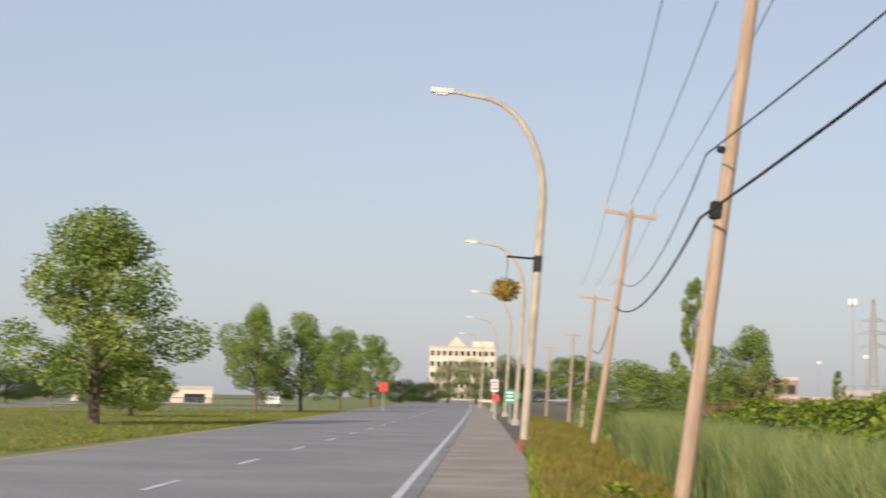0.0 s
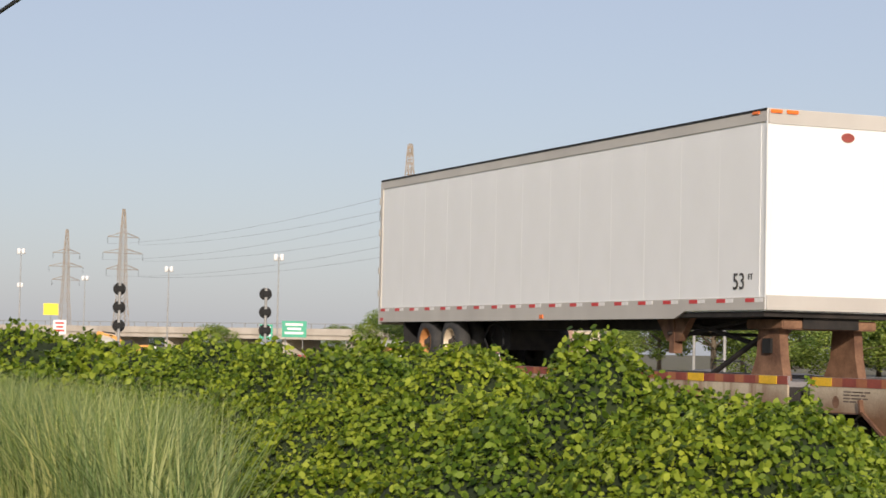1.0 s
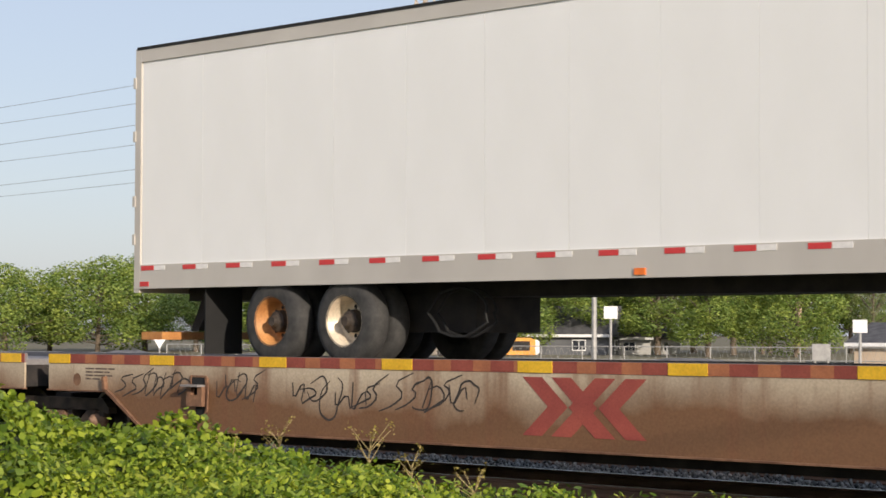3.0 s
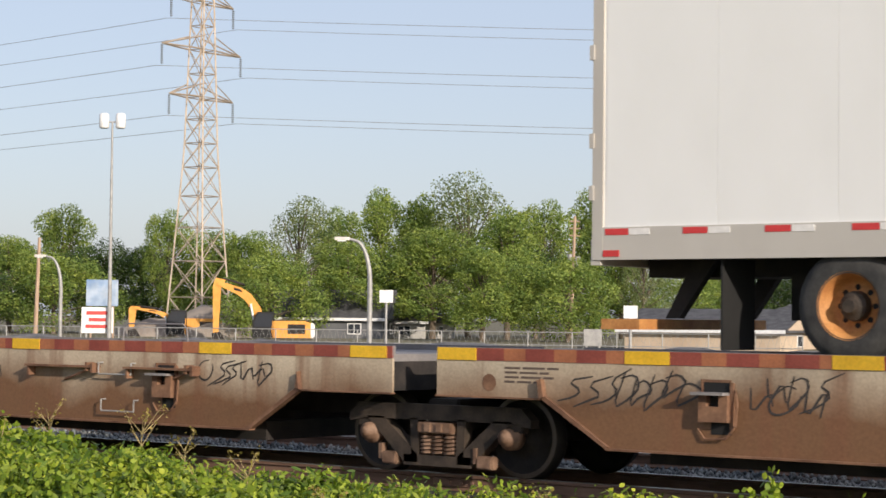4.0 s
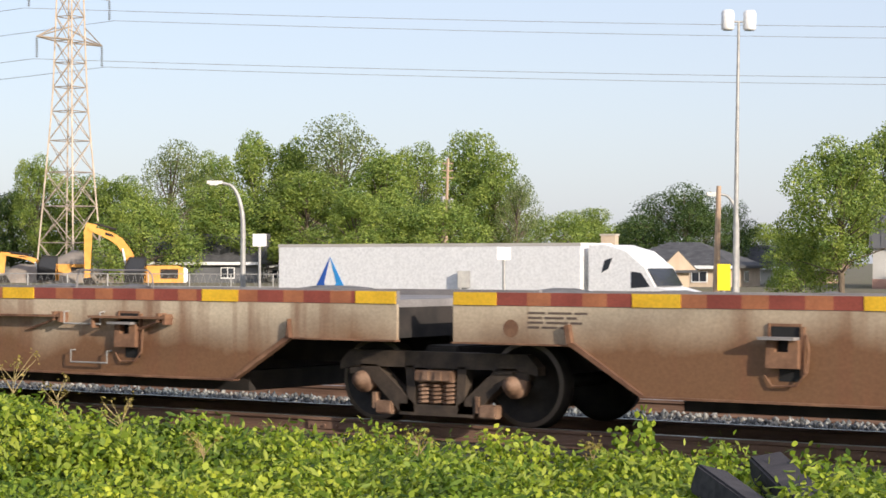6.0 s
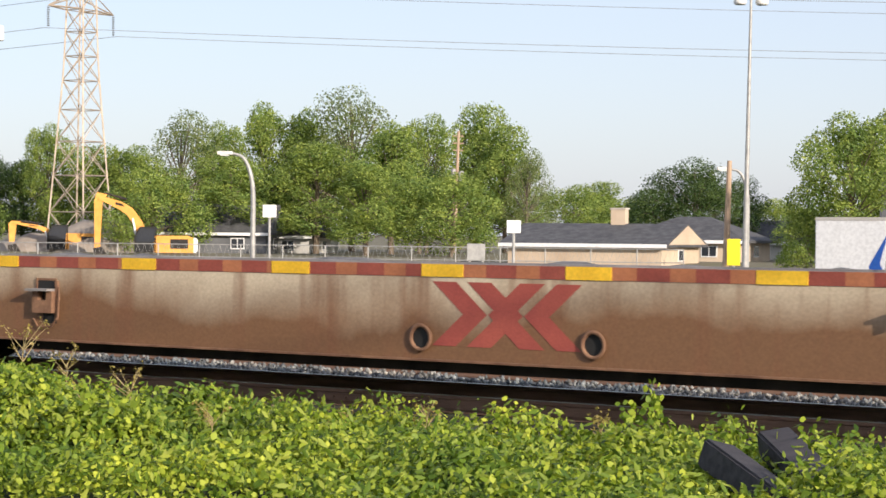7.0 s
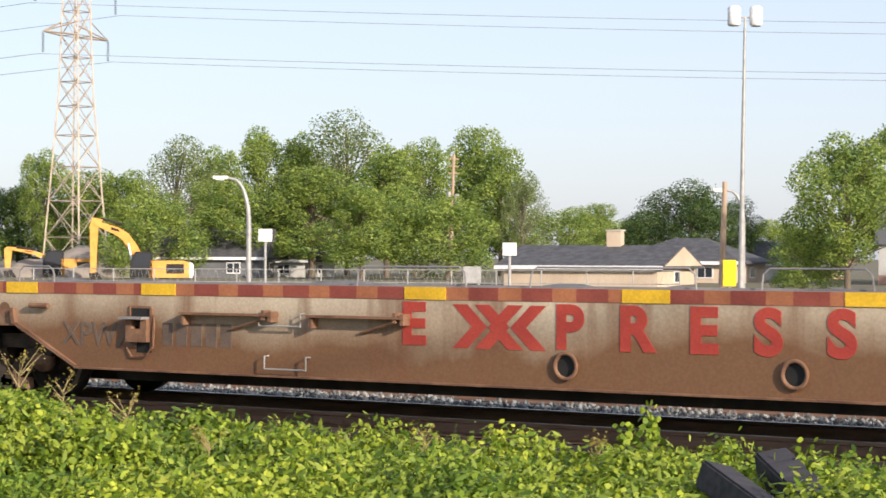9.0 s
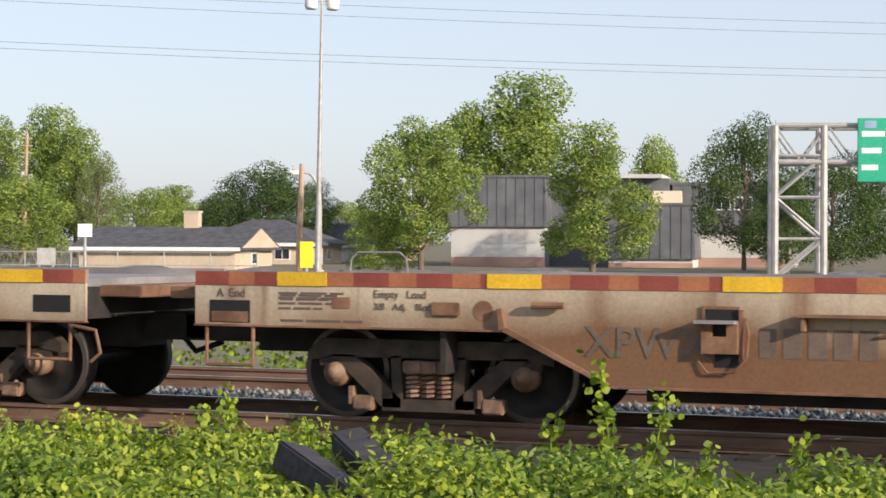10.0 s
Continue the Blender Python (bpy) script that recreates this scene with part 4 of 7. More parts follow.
def build_trailer():
    """The 53-foot box trailer that rides on the first platform."""
    x0, x1 = -5.62, 10.53
    tr = empty("box_trailer", pose(0, TRACK_Y, 0))
    near, far, zb, zt = -1.30, 1.30, 2.18, 5.32
    part("box_body", box(x0 + 0.02, x1 - 0.02, near + 0.012, far - 0.012, zb + 0.1, zt - 0.02, 0.01), M_TRAILER, tr, "white sheet-sided cargo box")
    panels = 13
    w = (x1 - x0 - 0.3) / panels
    panel = part("side_panel", box(0, w - 0.005, near + 0.007, near + 0.02, zb + 0.31, zt - 0.18), M_TRAILER, tr, "white side panel")
    panel.location.x = x0 + 0.12
    for k in range(1, panels):
        share("side_panel", panel, tr, pose(x0 + 0.12 + w * k, 0, 0))
    part("top_rail", box(x0, x1, near - 0.012, near + 0.03, zt - 0.18, zt), M_ALU, tr, "dull grey top rail")
    part("top_rail", box(x0, x1, far - 0.03, far + 0.012, zt - 0.18, zt), M_ALU, tr)
    part("roof", box(x0, x1, near - 0.005, far + 0.005, zt, zt + 0.018), M_ALU, tr)
    part("roof_edge", box(x0, x1, near - 0.018, near - 0.012, zt - 0.02, zt + 0.02), M_BLACK, tr)
    # bottom rail: deep along the body, cut back over the landing gear and nose
    part("bottom_rail", prism([(x0, zb), (x0 + 13.4, zb), (x0 + 13.75, zb + 0.12), (x1, zb + 0.12), (x1, zb + 0.31), (x0, zb + 0.31)], near - 0.012, near + 0.03), M_ALU, tr, "grey bottom rail")
    part("bottom_rail", box(x0, x1, far - 0.03, far + 0.012, zb + 0.1, zb + 0.3), M_ALU, tr)
    red = part("red_tape", box(0, 0.26, near - 0.016, near - 0.012, zb + 0.235, zb + 0.295), M_TAPE_RED, tr)
    white = part("white_tape", box(0.27, 0.50, near - 0.016, near - 0.012, zb + 0.235, zb + 0.295), M_TAPE_WHITE, tr)
    red.location.x = white.location.x = x0 + 0.12
    for k in range(1, 19):
        x = x0 + 0.12 + 0.86 * k
        share("red_tape", red, tr, pose(x, 0, 0))
        share("white_tape", white, tr, pose(x, 0, 0))
    # nose
    part("nose_panel", box(x1, x1 + 0.03, near + 0.05, far - 0.05, zb + 0.34, zt - 0.22), M_TRAILER, tr, "bright white front wall")
    part("nose_rail", box(x1, x1 + 0.045, near, far, zt - 0.22, zt), M_ALU, tr)
    part("nose_rail", box(x1, x1 + 0.045, near, far, zb + 0.12, zb + 0.34), M_ALU, tr)
    part("corner_post", rod((x1 - 0.01, near + 0.04, zb + 0.12), (x1 - 0.01, near + 0.04, zt), 0.05, sides=12), M_TRAILER, tr)
    for y in (near + 0.02, near + 0.3):
        part("marker_lamp", box(x1 + 0.045, x1 + 0.075, y, y + 0.2, zt - 0.06, zt - 0.005, 0.008), M_ORANGE, tr)
    part("marker_lamp", box(x1 - 0.4, x1 - 0.2, near - 0.035, near - 0.012, zt - 0.06, zt - 0.015, 0.006), M_ORANGE, tr)
    part("maker_badge", lathe([(0, 0), (0.09, 0), (0.09, -0.01)], 16), M_LETTER_FADED, tr).matrix_basis = pose(x1 + 0.04, 0.1, zt - 0.36, 0, 0, 90) @ Matrix.Diagonal((1.3, 1, 0.8, 1))
    letters("length_figures", "53", 0.36, M_LETTER_BLACK, tr, x1 - 0.95, 2.62, near - 0.004)
    letters("length_figures", "FT", 0.13, M_LETTER_BLACK, tr, x1 - 0.5, 2.76, near - 0.004)
    # rear frame
    part("rear_post", box(x0 - 0.03, x0 + 0.09, near - 0.014, near + 0.1, zb, zt), M_ALU, tr)
    part("rear_post", box(x0 - 0.03, x0 + 0.09, far - 0.1, far + 0.014, zb, zt), M_ALU, tr)
    part("rear_door", box(x0 - 0.02, x0 + 0.02, near + 0.1, far - 0.1, zb + 0.2, zt - 0.1), M_TRAILER, tr)
    for z in (2.75, 3.25, 4.1, 4.8):
        part("hinge", box(x0 - 0.06, x0 - 0.01, near - 0.03, near + 0.06, z, z + 0.14), M_ALU, tr)
    part("rear_sill", box(x0 - 0.05, x0 + 0.06, near, far, zb - 0.05, zb + 0.2), M_ALU, tr)
    part("tail_lamp", box(x0 + 0.1, x0 + 0.28, near - 0.02, near - 0.012, zb + 0.03, zb + 0.09), M_TAPE_RED, tr)
    part("underframe", box(x0 + 0.1, x1 - 0.2, -0.5, 0.5, zb - 0.15, zb + 0.1), M_DIRTY, tr)
    part("floor_pan", box(x0 + 0.05, x1 - 0.1, near + 0.04, far - 0.04, zb + 0.02, zb + 0.1), M_DIRTY, tr)
    # bumper guard under the tail
    for y in (-0.7, 0.7):
        part("guard_leg", prism([(x0 + 0.75, zb), (x0 + 0.45, zb - 0.55), (x0 + 0.6, zb - 0.55), (x0 + 1.0, zb)], y - 0.05, y + 0.05), M_DIRTY, tr)
    part("guard_bar", box(x0 + 0.02, x0 + 0.45, -1.22, 1.22, zb - 0.66, zb - 0.56), M_RIM_RUST, tr, "rusty orange bumper bar")
    part("mud_flap", box(x0 + 1.35, x0 + 1.37, -1.25, -0.65, 1.34, zb), M_BLACK, tr)
    # bogie
    part("bogie_frame", box(x0 + 1.7, x0 + 5.4, -0.55, 0.55, 1.62, 2.06), M_DIRTY, tr)
    for k, x in enumerate((-2.98, -1.68)):
        part("trailer_axle", rod((x, -1.1, 1.76), (x, 1.1, 1.76), 0.07, sides=10), M_DIRTY, tr)
        for s in (-1, 1):
            for inner in (0, 1):
                y = s * (1.26 - 0.34 * inner)
                prof = [(0.29, 0.0), (0.42, -0.012), (0.49, 0.02), (0.515, 0.06), (0.515, 0.22), (0.49, 0.26), (0.29, 0.27)]
                ty = part("tyre", lathe([(r, h * s * -1) for r, h in prof], 40, cap=False), M_TYRE, tr, "black ribbed tyre", True)
                ty.location = (x, y, 1.752)
                if not inner:
                    rim = part("wheel_rim", lathe([(r, h * -s) for r, h in [(0.0, 0.13), (0.10, 0.13), (0.12, 0.185), (0.21, 0.195), (0.245, 0.17), (0.285, 0.02), (0.305, -0.006)]], 32, cap=False), (M_RIM_RUST, M_RIM)[k], tr, ("rusty orange wheel rim", "dusty cream wheel rim")[k], True)
                    rim.location = (x, y, 1.752)
                    hub = part("hub", lathe([(r, h * -s) for r, h in [(0.0, 0.0), (0.06, 0.0), (0.08, 0.06), (0.13, 0.09), (0.14, 0.18)]], 14), M_TRUCK_STEEL, rim)
                    for i in range(8):
                        g = part("hand_hole", lathe([(0.0, 0.0), (0.028, 0.0)], 8), M_BLACK, rim)
                        g.location = (0.17 * math.cos(i * math.tau / 8), -s * 0.186, 0.17 * math.sin(i * math.tau / 8))
    for y in (-0.95, -0.8):
        pts = [(x0 + 5.5 + 0.45 * math.cos(i * 0.45) * (1 + 0.1 * math.sin(3 * i)), y, 1.85 + 0.28 * math.sin(i * 0.45)) for i in range(15)]
        part("air_hose", tube(pts, 0.018, 5), M_BLACK, tr)
    part("marker_lamp", box(2.72, 2.86, near - 0.03, near - 0.012, zb + 0.03, zb + 0.1), M_ORANGE, tr)
    # landing legs, folded
    for y in (-0.95, 0.95):
        part("landing_leg", box(7.12, 7.28, y - 0.08, y + 0.08, 1.62, zb + 0.1), M_RUST, tr)
        part("leg_gusset", prism([(6.6, zb + 0.05), (7.0, zb - 0.36), (7.4, zb - 0.36), (7.8, zb + 0.05)], y - 0.06, y + 0.06), M_RUST, tr, "rusty landing gear gusset")
    part("leg_shaft", rod((7.2, -1.1, 1.95), (7.2, 1.1, 1.95), 0.03), M_DIRTY, tr)
    # crossed stays from the legs to the kingpin stand
    part("leg_brace", tube([(7.25, -0.9, 1.9), (9.3, -0.55, zb + 0.05)], 0.04, 6), M_DIRTY, tr)
    part("leg_brace", tube([(7.25, -0.9, zb), (9.3, -0.55, 1.75)], 0.04, 6), M_DIRTY, tr)
    return tagged(tr, "long white box trailer with grey rails riding on a rail car", "semi-trailer")


TRAILER = build_trailer()


def build_hitch():
    """The upright stand on the deck that holds the trailer's kingpin."""
    h = empty("trailer_hitch", pose(9.75, TRACK_Y, 0))
    part("hitch_post", prism([(-0.55, 1.23), (0.45, 1.23), (0.35, 1.6), (0.3, 2.02), (-0.3, 2.02), (-0.35, 1.6)], -0.75, -0.60), M_RUST, h, "rusty steel stand")
    part("hitch_post", prism([(-0.55, 1.23), (0.45, 1.23), (0.35, 1.6), (0.3, 2.02), (-0.3, 2.02), (-0.35, 1.6)], 0.60, 0.75), M_RUST, h)
    part("hitch_head", box(-0.5, 0.55, -0.85, 0.85, 2.02, 2.17, 0.02), M_RUST, h)
    part("hitch_stay", tube([(-0.2, -0.68, 1.95), (-1.9, -0.68, 1.26)], 0.05, 6), M_DIRTY, h)
    part("hitch_bolt", box(-0.12, 0.12, -0.79, -0.75, 1.65, 1.88), M_BLACK, h)
    return tagged(h, "rusty kingpin stand on the car deck", "trailer hitch")


HITCH = build_hitch()


# ---------------------------------------------------------------- the highway truck
def build_highway_truck():
    t = empty("semi_truck", pose(0, 0, 0))
    # nose at x = 0, tail at -21.4; wheels at z = 0
    part("cargo_box", box(-20.8, -5.2, -1.3, 1.3, 1.1, 4.1, 0.03), M_WHITE, t, "white cargo box")
    part("box_rail", box(-20.8, -5.2, -1.315, -1.3, 1.05, 1.25), M_ALU, t)
    part("box_rail", box(-20.8, -5.2, -1.315, -1.3, 3.98, 4.1), M_ALU, t)
    cab = [(-4.9, 1.0), (-4.9, 4.0), (-4.2, 4.02), (-3.2, 3.75), (-2.35, 3.1), (-1.9, 2.35), (-0.45, 2.0), (-0.12, 1.7), (-0.02, 0.6), (-0.1, 0.45), (-4.9, 0.5)]
    part("cab", prism(cab, -1.2, 1.2), M_WHITE, t, "white aerodynamic sleeper cab")
    part("cab_window", prism([(-2.95, 2.3), (-2.95, 2.95), (-2.5, 2.9), (-2.1, 2.35)], -1.215, -1.2), M_GLASS, t)
    part("windscreen", prism([(-2.3, 3.05), (-1.86, 2.36), (-1.84, 2.4), (-2.27, 3.08)], -1.05, 1.05), M_GLASS, t)
    part("sleeper_window", prism([(-4.3, 2.9), (-4.15, 3.4), (-3.8, 3.5), (-4.0, 3.05)], -1.215, -1.2), M_GLASS, t)
    for x in (-0.95, -5.6, -6.9, -18.3, -19.6):
        ty = part("wheel", lathe([(0.0, -0.05), (0.28, -0.05), (0.3, -0.14), (0.5, -0.14), (0.5, 0.14)], 24), M_TYRE, t)
        ty.location = (x, -1.12, 0.5)
        ty = share("wheel", ty, t, pose(x, 1.12, 0.5, 0, 0, 180))
    part("chassis", box(-21.0, -0.6, -0.5, 0.5, 0.6, 1.05), M_DIRTY, t)
    # the painted mark: a blue drop of two blades
    for s in (1, -1):
        pts = [(-17.9, 3.55), (-17.9 + s * 0.75, 2.3), (-17.9 + s * 0.65, 1.65), (-17.9 + s * 0.2, 1.55), (-17.9 + s * 0.12, 2.0), (-17.9 + s * 0.33, 2.4)]
        part("painted_mark", prism(pts, -1.31, -1.3), M_BLUEMARK if s < 0 else M_BLUEMARK2, t, "blue painted blade")
    return tagged(t, "white semi-truck with a blue mark on its side", "truck")


M_BLUEMARK, M_BLUEMARK2 = plain("dark_blue_paint", (0.02, 0.10, 0.42), 0.4), plain("bright_blue_paint", (0.03, 0.30, 0.70), 0.4)
LORRY = build_highway_truck()


# ---------------------------------------------------------------- plants beside the standpoint
def spot(bearing, distance):
    """A place by its bearing (clockwise from +y) and distance from the standpoint."""
    b = radians(bearing)
    return distance * math.sin(b), distance * math.cos(b)


def hedge_top(x, y):
    """How high the vines stand: knee-high beside the track, shoulder-high mounds down the line."""
    x, y = np.asarray(x, float), np.asarray(y, float)
    ridge = np.interp(x, [-90, -60, -40, -26, -18, -14.2, -12.2, -10.5, -8.5, 6], [1.35, 1.3, 1.15, 1.0, 0.95, 0.80, 0.52, 0.34, 0.2, 0.2])
    cross = np.interp(y, [5.0, 6.4, 8.0, 9.5, 11.0, 12.6, 13.2], [-0.6, 0.45, 1.0, 0.95, 0.65, 0.30, -0.35])
    near = np.interp(y, [5.0, 6.4, 8.0, 11.0, 12.6, 13.3], [-0.6, -0.2, 0.06, 0.12, 0.07, -0.44])
    z = np.where(x < -12, ridge * cross, near * (1 - np.clip((-x - 8.5) / 3.5, 0, 1)) + ridge * cross * np.clip((-x - 8.5) / 3.5, 0, 1))
    for bx, by, h, s in ((-16.0, 8.3, 0.60, 0.9), (-18.0, 8.0, 0.12, 0.8), (-20.4, 8.0, 0.5, 1.0), (-23.5, 7.6, 0.4, 1.2), (-27.5, 7.6, 0.45, 1.3), (-32.5, 7.4, 0.25, 1.6), (-41, 7.6, 0.45, 2.2), (-52, 8.0, 0.3, 2.5), (-13.6, 8.2, 0.25, 0.6)):
        z = z + h * np.exp(-((x - bx) ** 2 + (y - by) ** 2 * 0.8) / (2 * s * s))
    z = z + 0.07 * np.sin(0.8 * x + 1.0) * np.sin(1.1 * y) + 0.09 * np.sin(1.9 * x + 0.6 * y) * np.sin(1.3 * y - 0.5 * x) + 0.05 * np.sin(4.1 * x + 2.0) * np.sin(3.7 * y)
    z = z + np.interp(x, [-60, -16, -12.5], [0.24, 0.22, 0.0]) * np.sin(1.55 * x + 0.8 * y) * np.cos(0.7 * x + 0.4)
    lump = np.abs(np.sin(2.3 * x + 1.2 * np.sin(1.7 * y))) * np.abs(np.sin(2.0 * y + 1.0 * np.sin(1.9 * x)))
    z = z + np.interp(x, [-30, -9, -7], [0.46, 0.34, 0.22]) * (lump - 0.45)
    return np.maximum(z, -0.9)


def build_hedge():
    rng = np.random.default_rng(11)
    # a closed dark sheet under the leaves; the shade between them is its colour
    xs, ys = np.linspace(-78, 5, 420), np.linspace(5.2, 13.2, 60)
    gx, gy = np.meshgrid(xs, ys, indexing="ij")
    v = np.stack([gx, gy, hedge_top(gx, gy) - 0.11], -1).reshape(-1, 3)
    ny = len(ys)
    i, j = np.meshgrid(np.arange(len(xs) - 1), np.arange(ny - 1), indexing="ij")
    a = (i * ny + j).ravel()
    me = cloud_mesh("hedge_shade_sheet", v, np.stack([a, a + ny, a + ny + 1, a + 1], 1), M_UNDER)
    tagged(new("hedge_shade_sheet", me), "dark green sheet under the vine leaves, standing for the shade between them", "undergrowth", kind="stuff")

    def scatter(name, x0, x1, y0, y1, n, size, mat, label, up=0.10, wide=0.72):
        x, y = rng.uniform(x0, x1, n), rng.uniform(y0, y1, n)
        e = 0.05
        nx = (hedge_top(x - e, y) - hedge_top(x + e, y)) / (2 * e)
        nyy = (hedge_top(x, y - e) - hedge_top(x, y + e)) / (2 * e)
        nrm = np.stack([nx, nyy, np.ones(n)], 1)
        nrm /= np.linalg.norm(nrm, axis=1, keepdims=True)
        lump = 0.6 * rng.uniform(0, 1, n) ** 6 + 0.5 + 0.5 * np.sin(5.3 * x + 1.7 * np.sin(2.9 * y)) * np.sin(4.7 * y + 1.3 * np.sin(3.1 * x))
        c = np.stack([x, y, hedge_top(x, y)], 1) + nrm * (rng.uniform(-0.14, up * 0.7, n) + 0.12 * (lump - 0.5))[:, None]
        nrm[:, 2] += 0.3
        nrm[:, 1] -= 0.45
        nrm[:, 0] += 0.2
        vv, ff = leaves(rng, c, nrm, size, 0.95, wide, True)
        tagged(new(name, cloud_mesh(name, vv, ff, mat)), label, "vine", kind="stuff")

    scatter("vine_leaves", -12.5, 3.5, 8.2, 12.9, 150000, 0.043, M_WEED, "bright green vines and weeds beside the track", 0.16)
    scatter("weed_leaves", -12.5, 3.5, 8.2, 12.9, 45000, 0.075, M_HERB, "slender green weed leaves among the vines", 0.24, 0.3)
    scatter("vine_leaves", -27, -9.5, 5.6, 12.8, 165000, 0.066, M_VINE, "thick mounds of green vine leaves")
    scatter("vine_leaves", -76, -27, 5.6, 12.6, 70000, 0.125, M_VINE, "thick green hedge of vines beside the track")


build_hedge()


def sprig(x, y, z, h, seed, mat, size, label, thing="vine_shoot"):
    """A shoot that stands out of the hedge: a bent stem with leaves on short stalks."""
    rnd = random.Random(seed)
    ob = empty(thing, pose(x, y, z))
    pts = [(0.0, 0.0, -0.1)]
    dx, dy = rnd.uniform(-0.1, 0.1), rnd.uniform(-0.05, 0.05)
    for k in range(1, 7):
        pts.append((dx * k / 3 * h + rnd.uniform(-0.02, 0.02), dy * k / 3 + rnd.uniform(-0.02, 0.02), h * k / 6))
    part("stem", tube(pts, 0.006, 5), M_BARK if mat is M_DRY else mat, ob)
    rng = np.random.default_rng(seed)
    n = int(110 * h / 0.5)
    u = rng.uniform(0.05, 1, n)
    c = np.stack([np.interp(u * 6, range(7), [p[i] for p in pts]) for i in range(3)], 1) + rng.normal(0, 0.045, (n, 3))
    v, f = leaves(rng, c, np.tile([0.0, -0.8, 0.6], (n, 1)), size * 0.74, 0.9, 0.72, True)
    o = new("foliage", cloud_mesh("foliage", v, f, mat))
    o.parent, o["kind"] = ob, "stuff"
    return tagged(ob, label, "plant", "shoots above the hedge")


for k, (b, d, h) in enumerate(((-28.6, 14.3, 0.42), (-29.3, 14.2, 0.34), (-18.0, 13.0, 0.75), (-17.0, 13.0, 0.6), (-20.0, 13.2, 0.45), (-15.5, 12.8, 0.4), (-13.0, 12.9, 0.5), (-42.5, 16.6, 0.3), (-46.2, 17.6, 0.34), (-33.0, 15.0, 0.22), (-38.0, 15.6, 0.24), (-50.0, 18.5, 0.35), (-53.5, 19.0, 0.32), (-57.2, 17.0, 0.3), (-24.5, 13.9, 0.3), (-26.6, 14.0, 0.22))):
    x, y = spot(b, d)
    sprig(x, y, float(hedge_top(x, y)) - 0.02, h, 100 + k, M_WEED, 0.07, "bright green vine shoot standing above the hedge")


def dry_weed(x, y, z, h, seed):
    rnd = random.Random(seed)
    ob = empty("dry_weed", pose(x, y, z, 0, 0, rnd.uniform(0, 360)))
    bm = bmesh.new()
    tips = []
    add_rod(bm, (0, 0, -0.1), (0.02, 0, h * 0.6), 0.006, 0.004, 5)
    for k in range(9):
        z0 = h * rnd.uniform(0.25, 0.62)
        a, r = rnd.uniform(0, 6.28), rnd.uniform(0.08, 0.22) * h / 0.6
        tip = (r * math.cos(a), r * math.sin(a), z0 + rnd.uniform(0.2, 0.42) * h)
        add_rod(bm, (0.01, 0, z0), tip, 0.004, 0.002, 4)
        tips.append(tip)
    part("stalk", bm, M_DRYSTALK, ob)["kind"] = "stuff"
    rng = np.random.default_rng(seed)
    c = np.repeat(np.array(tips), 7, 0) + rng.normal(0, 0.025, (len(tips) * 7, 3))
    v, f = leaves(rng, c, np.tile([0.0, 0.0, 1.0], (len(c), 1)), 0.03, 1.0, 0.7)
    o = new("seed_fluff", cloud_mesh("seed_fluff", v, f, M_DRY))
    o.parent, o["kind"] = ob, "stuff"
    return tagged(ob, "dry brown branching weed among the vines", "weed", "dry weeds")


M_DRYSTALK = mottled("dry_stalk", (0.30, 0.24, 0.10), (0.42, 0.32, 0.16), 20.0, 0.9)
for k, (b, d, h) in enumerate(((-46.3, 17.0, 0.62), (-43.4, 16.4, 0.48), (-50.2, 18.0, 0.55), (-48.9, 18.0, 0.4), (-45.2, 16.6, 0.35), (-30.3, 14.0, 0.25), (-37.5, 15.2, 0.25), (-44.6, 15.2, 0.4), (-41.2, 14.6, 0.35), (-35.2, 14.2, 0.3), (-39.6, 15.6, 0.3))):
    x, y = spot(b, d)
    dry_weed(x, y, float(hedge_top(x, y)), h, 300 + k)


def blades(rng, x, y, z, h, lean, width):
    """Grass blades: a bent strip that narrows to its tip."""
    n = len(x)
    a = rng.uniform(0, math.tau, n)
    d = np.stack([np.cos(a), np.sin(a), np.zeros(n)], 1)
    s = np.stack([-np.sin(a), np.cos(a), np.zeros(n)], 1)
    p0 = np.stack([x, y, z], 1)
    up = np.array([0, 0, 1.0])
    hh, ll = h[:, None], (lean * rng.uniform(0.2, 1.2, n))[:, None]
    p1 = p0 + up * hh * 0.6 + d * hh * ll * 0.25
    p2 = p0 + up * hh * 0.95 + d * hh * ll
    w = (width * rng.uniform(0.7, 1.3, n))[:, None]
    v = np.stack([p0 - s * w * 0.6, p0 + s * w * 0.6, p1 - s * w * 0.5, p1 + s * w * 0.5, p2], 1).reshape(-1, 3)
    i = np.arange(n)[:, None] * 5
    return v, np.concatenate([i + [0, 1, 3], i + [0, 3, 2], i + [2, 3, 4]], 0)


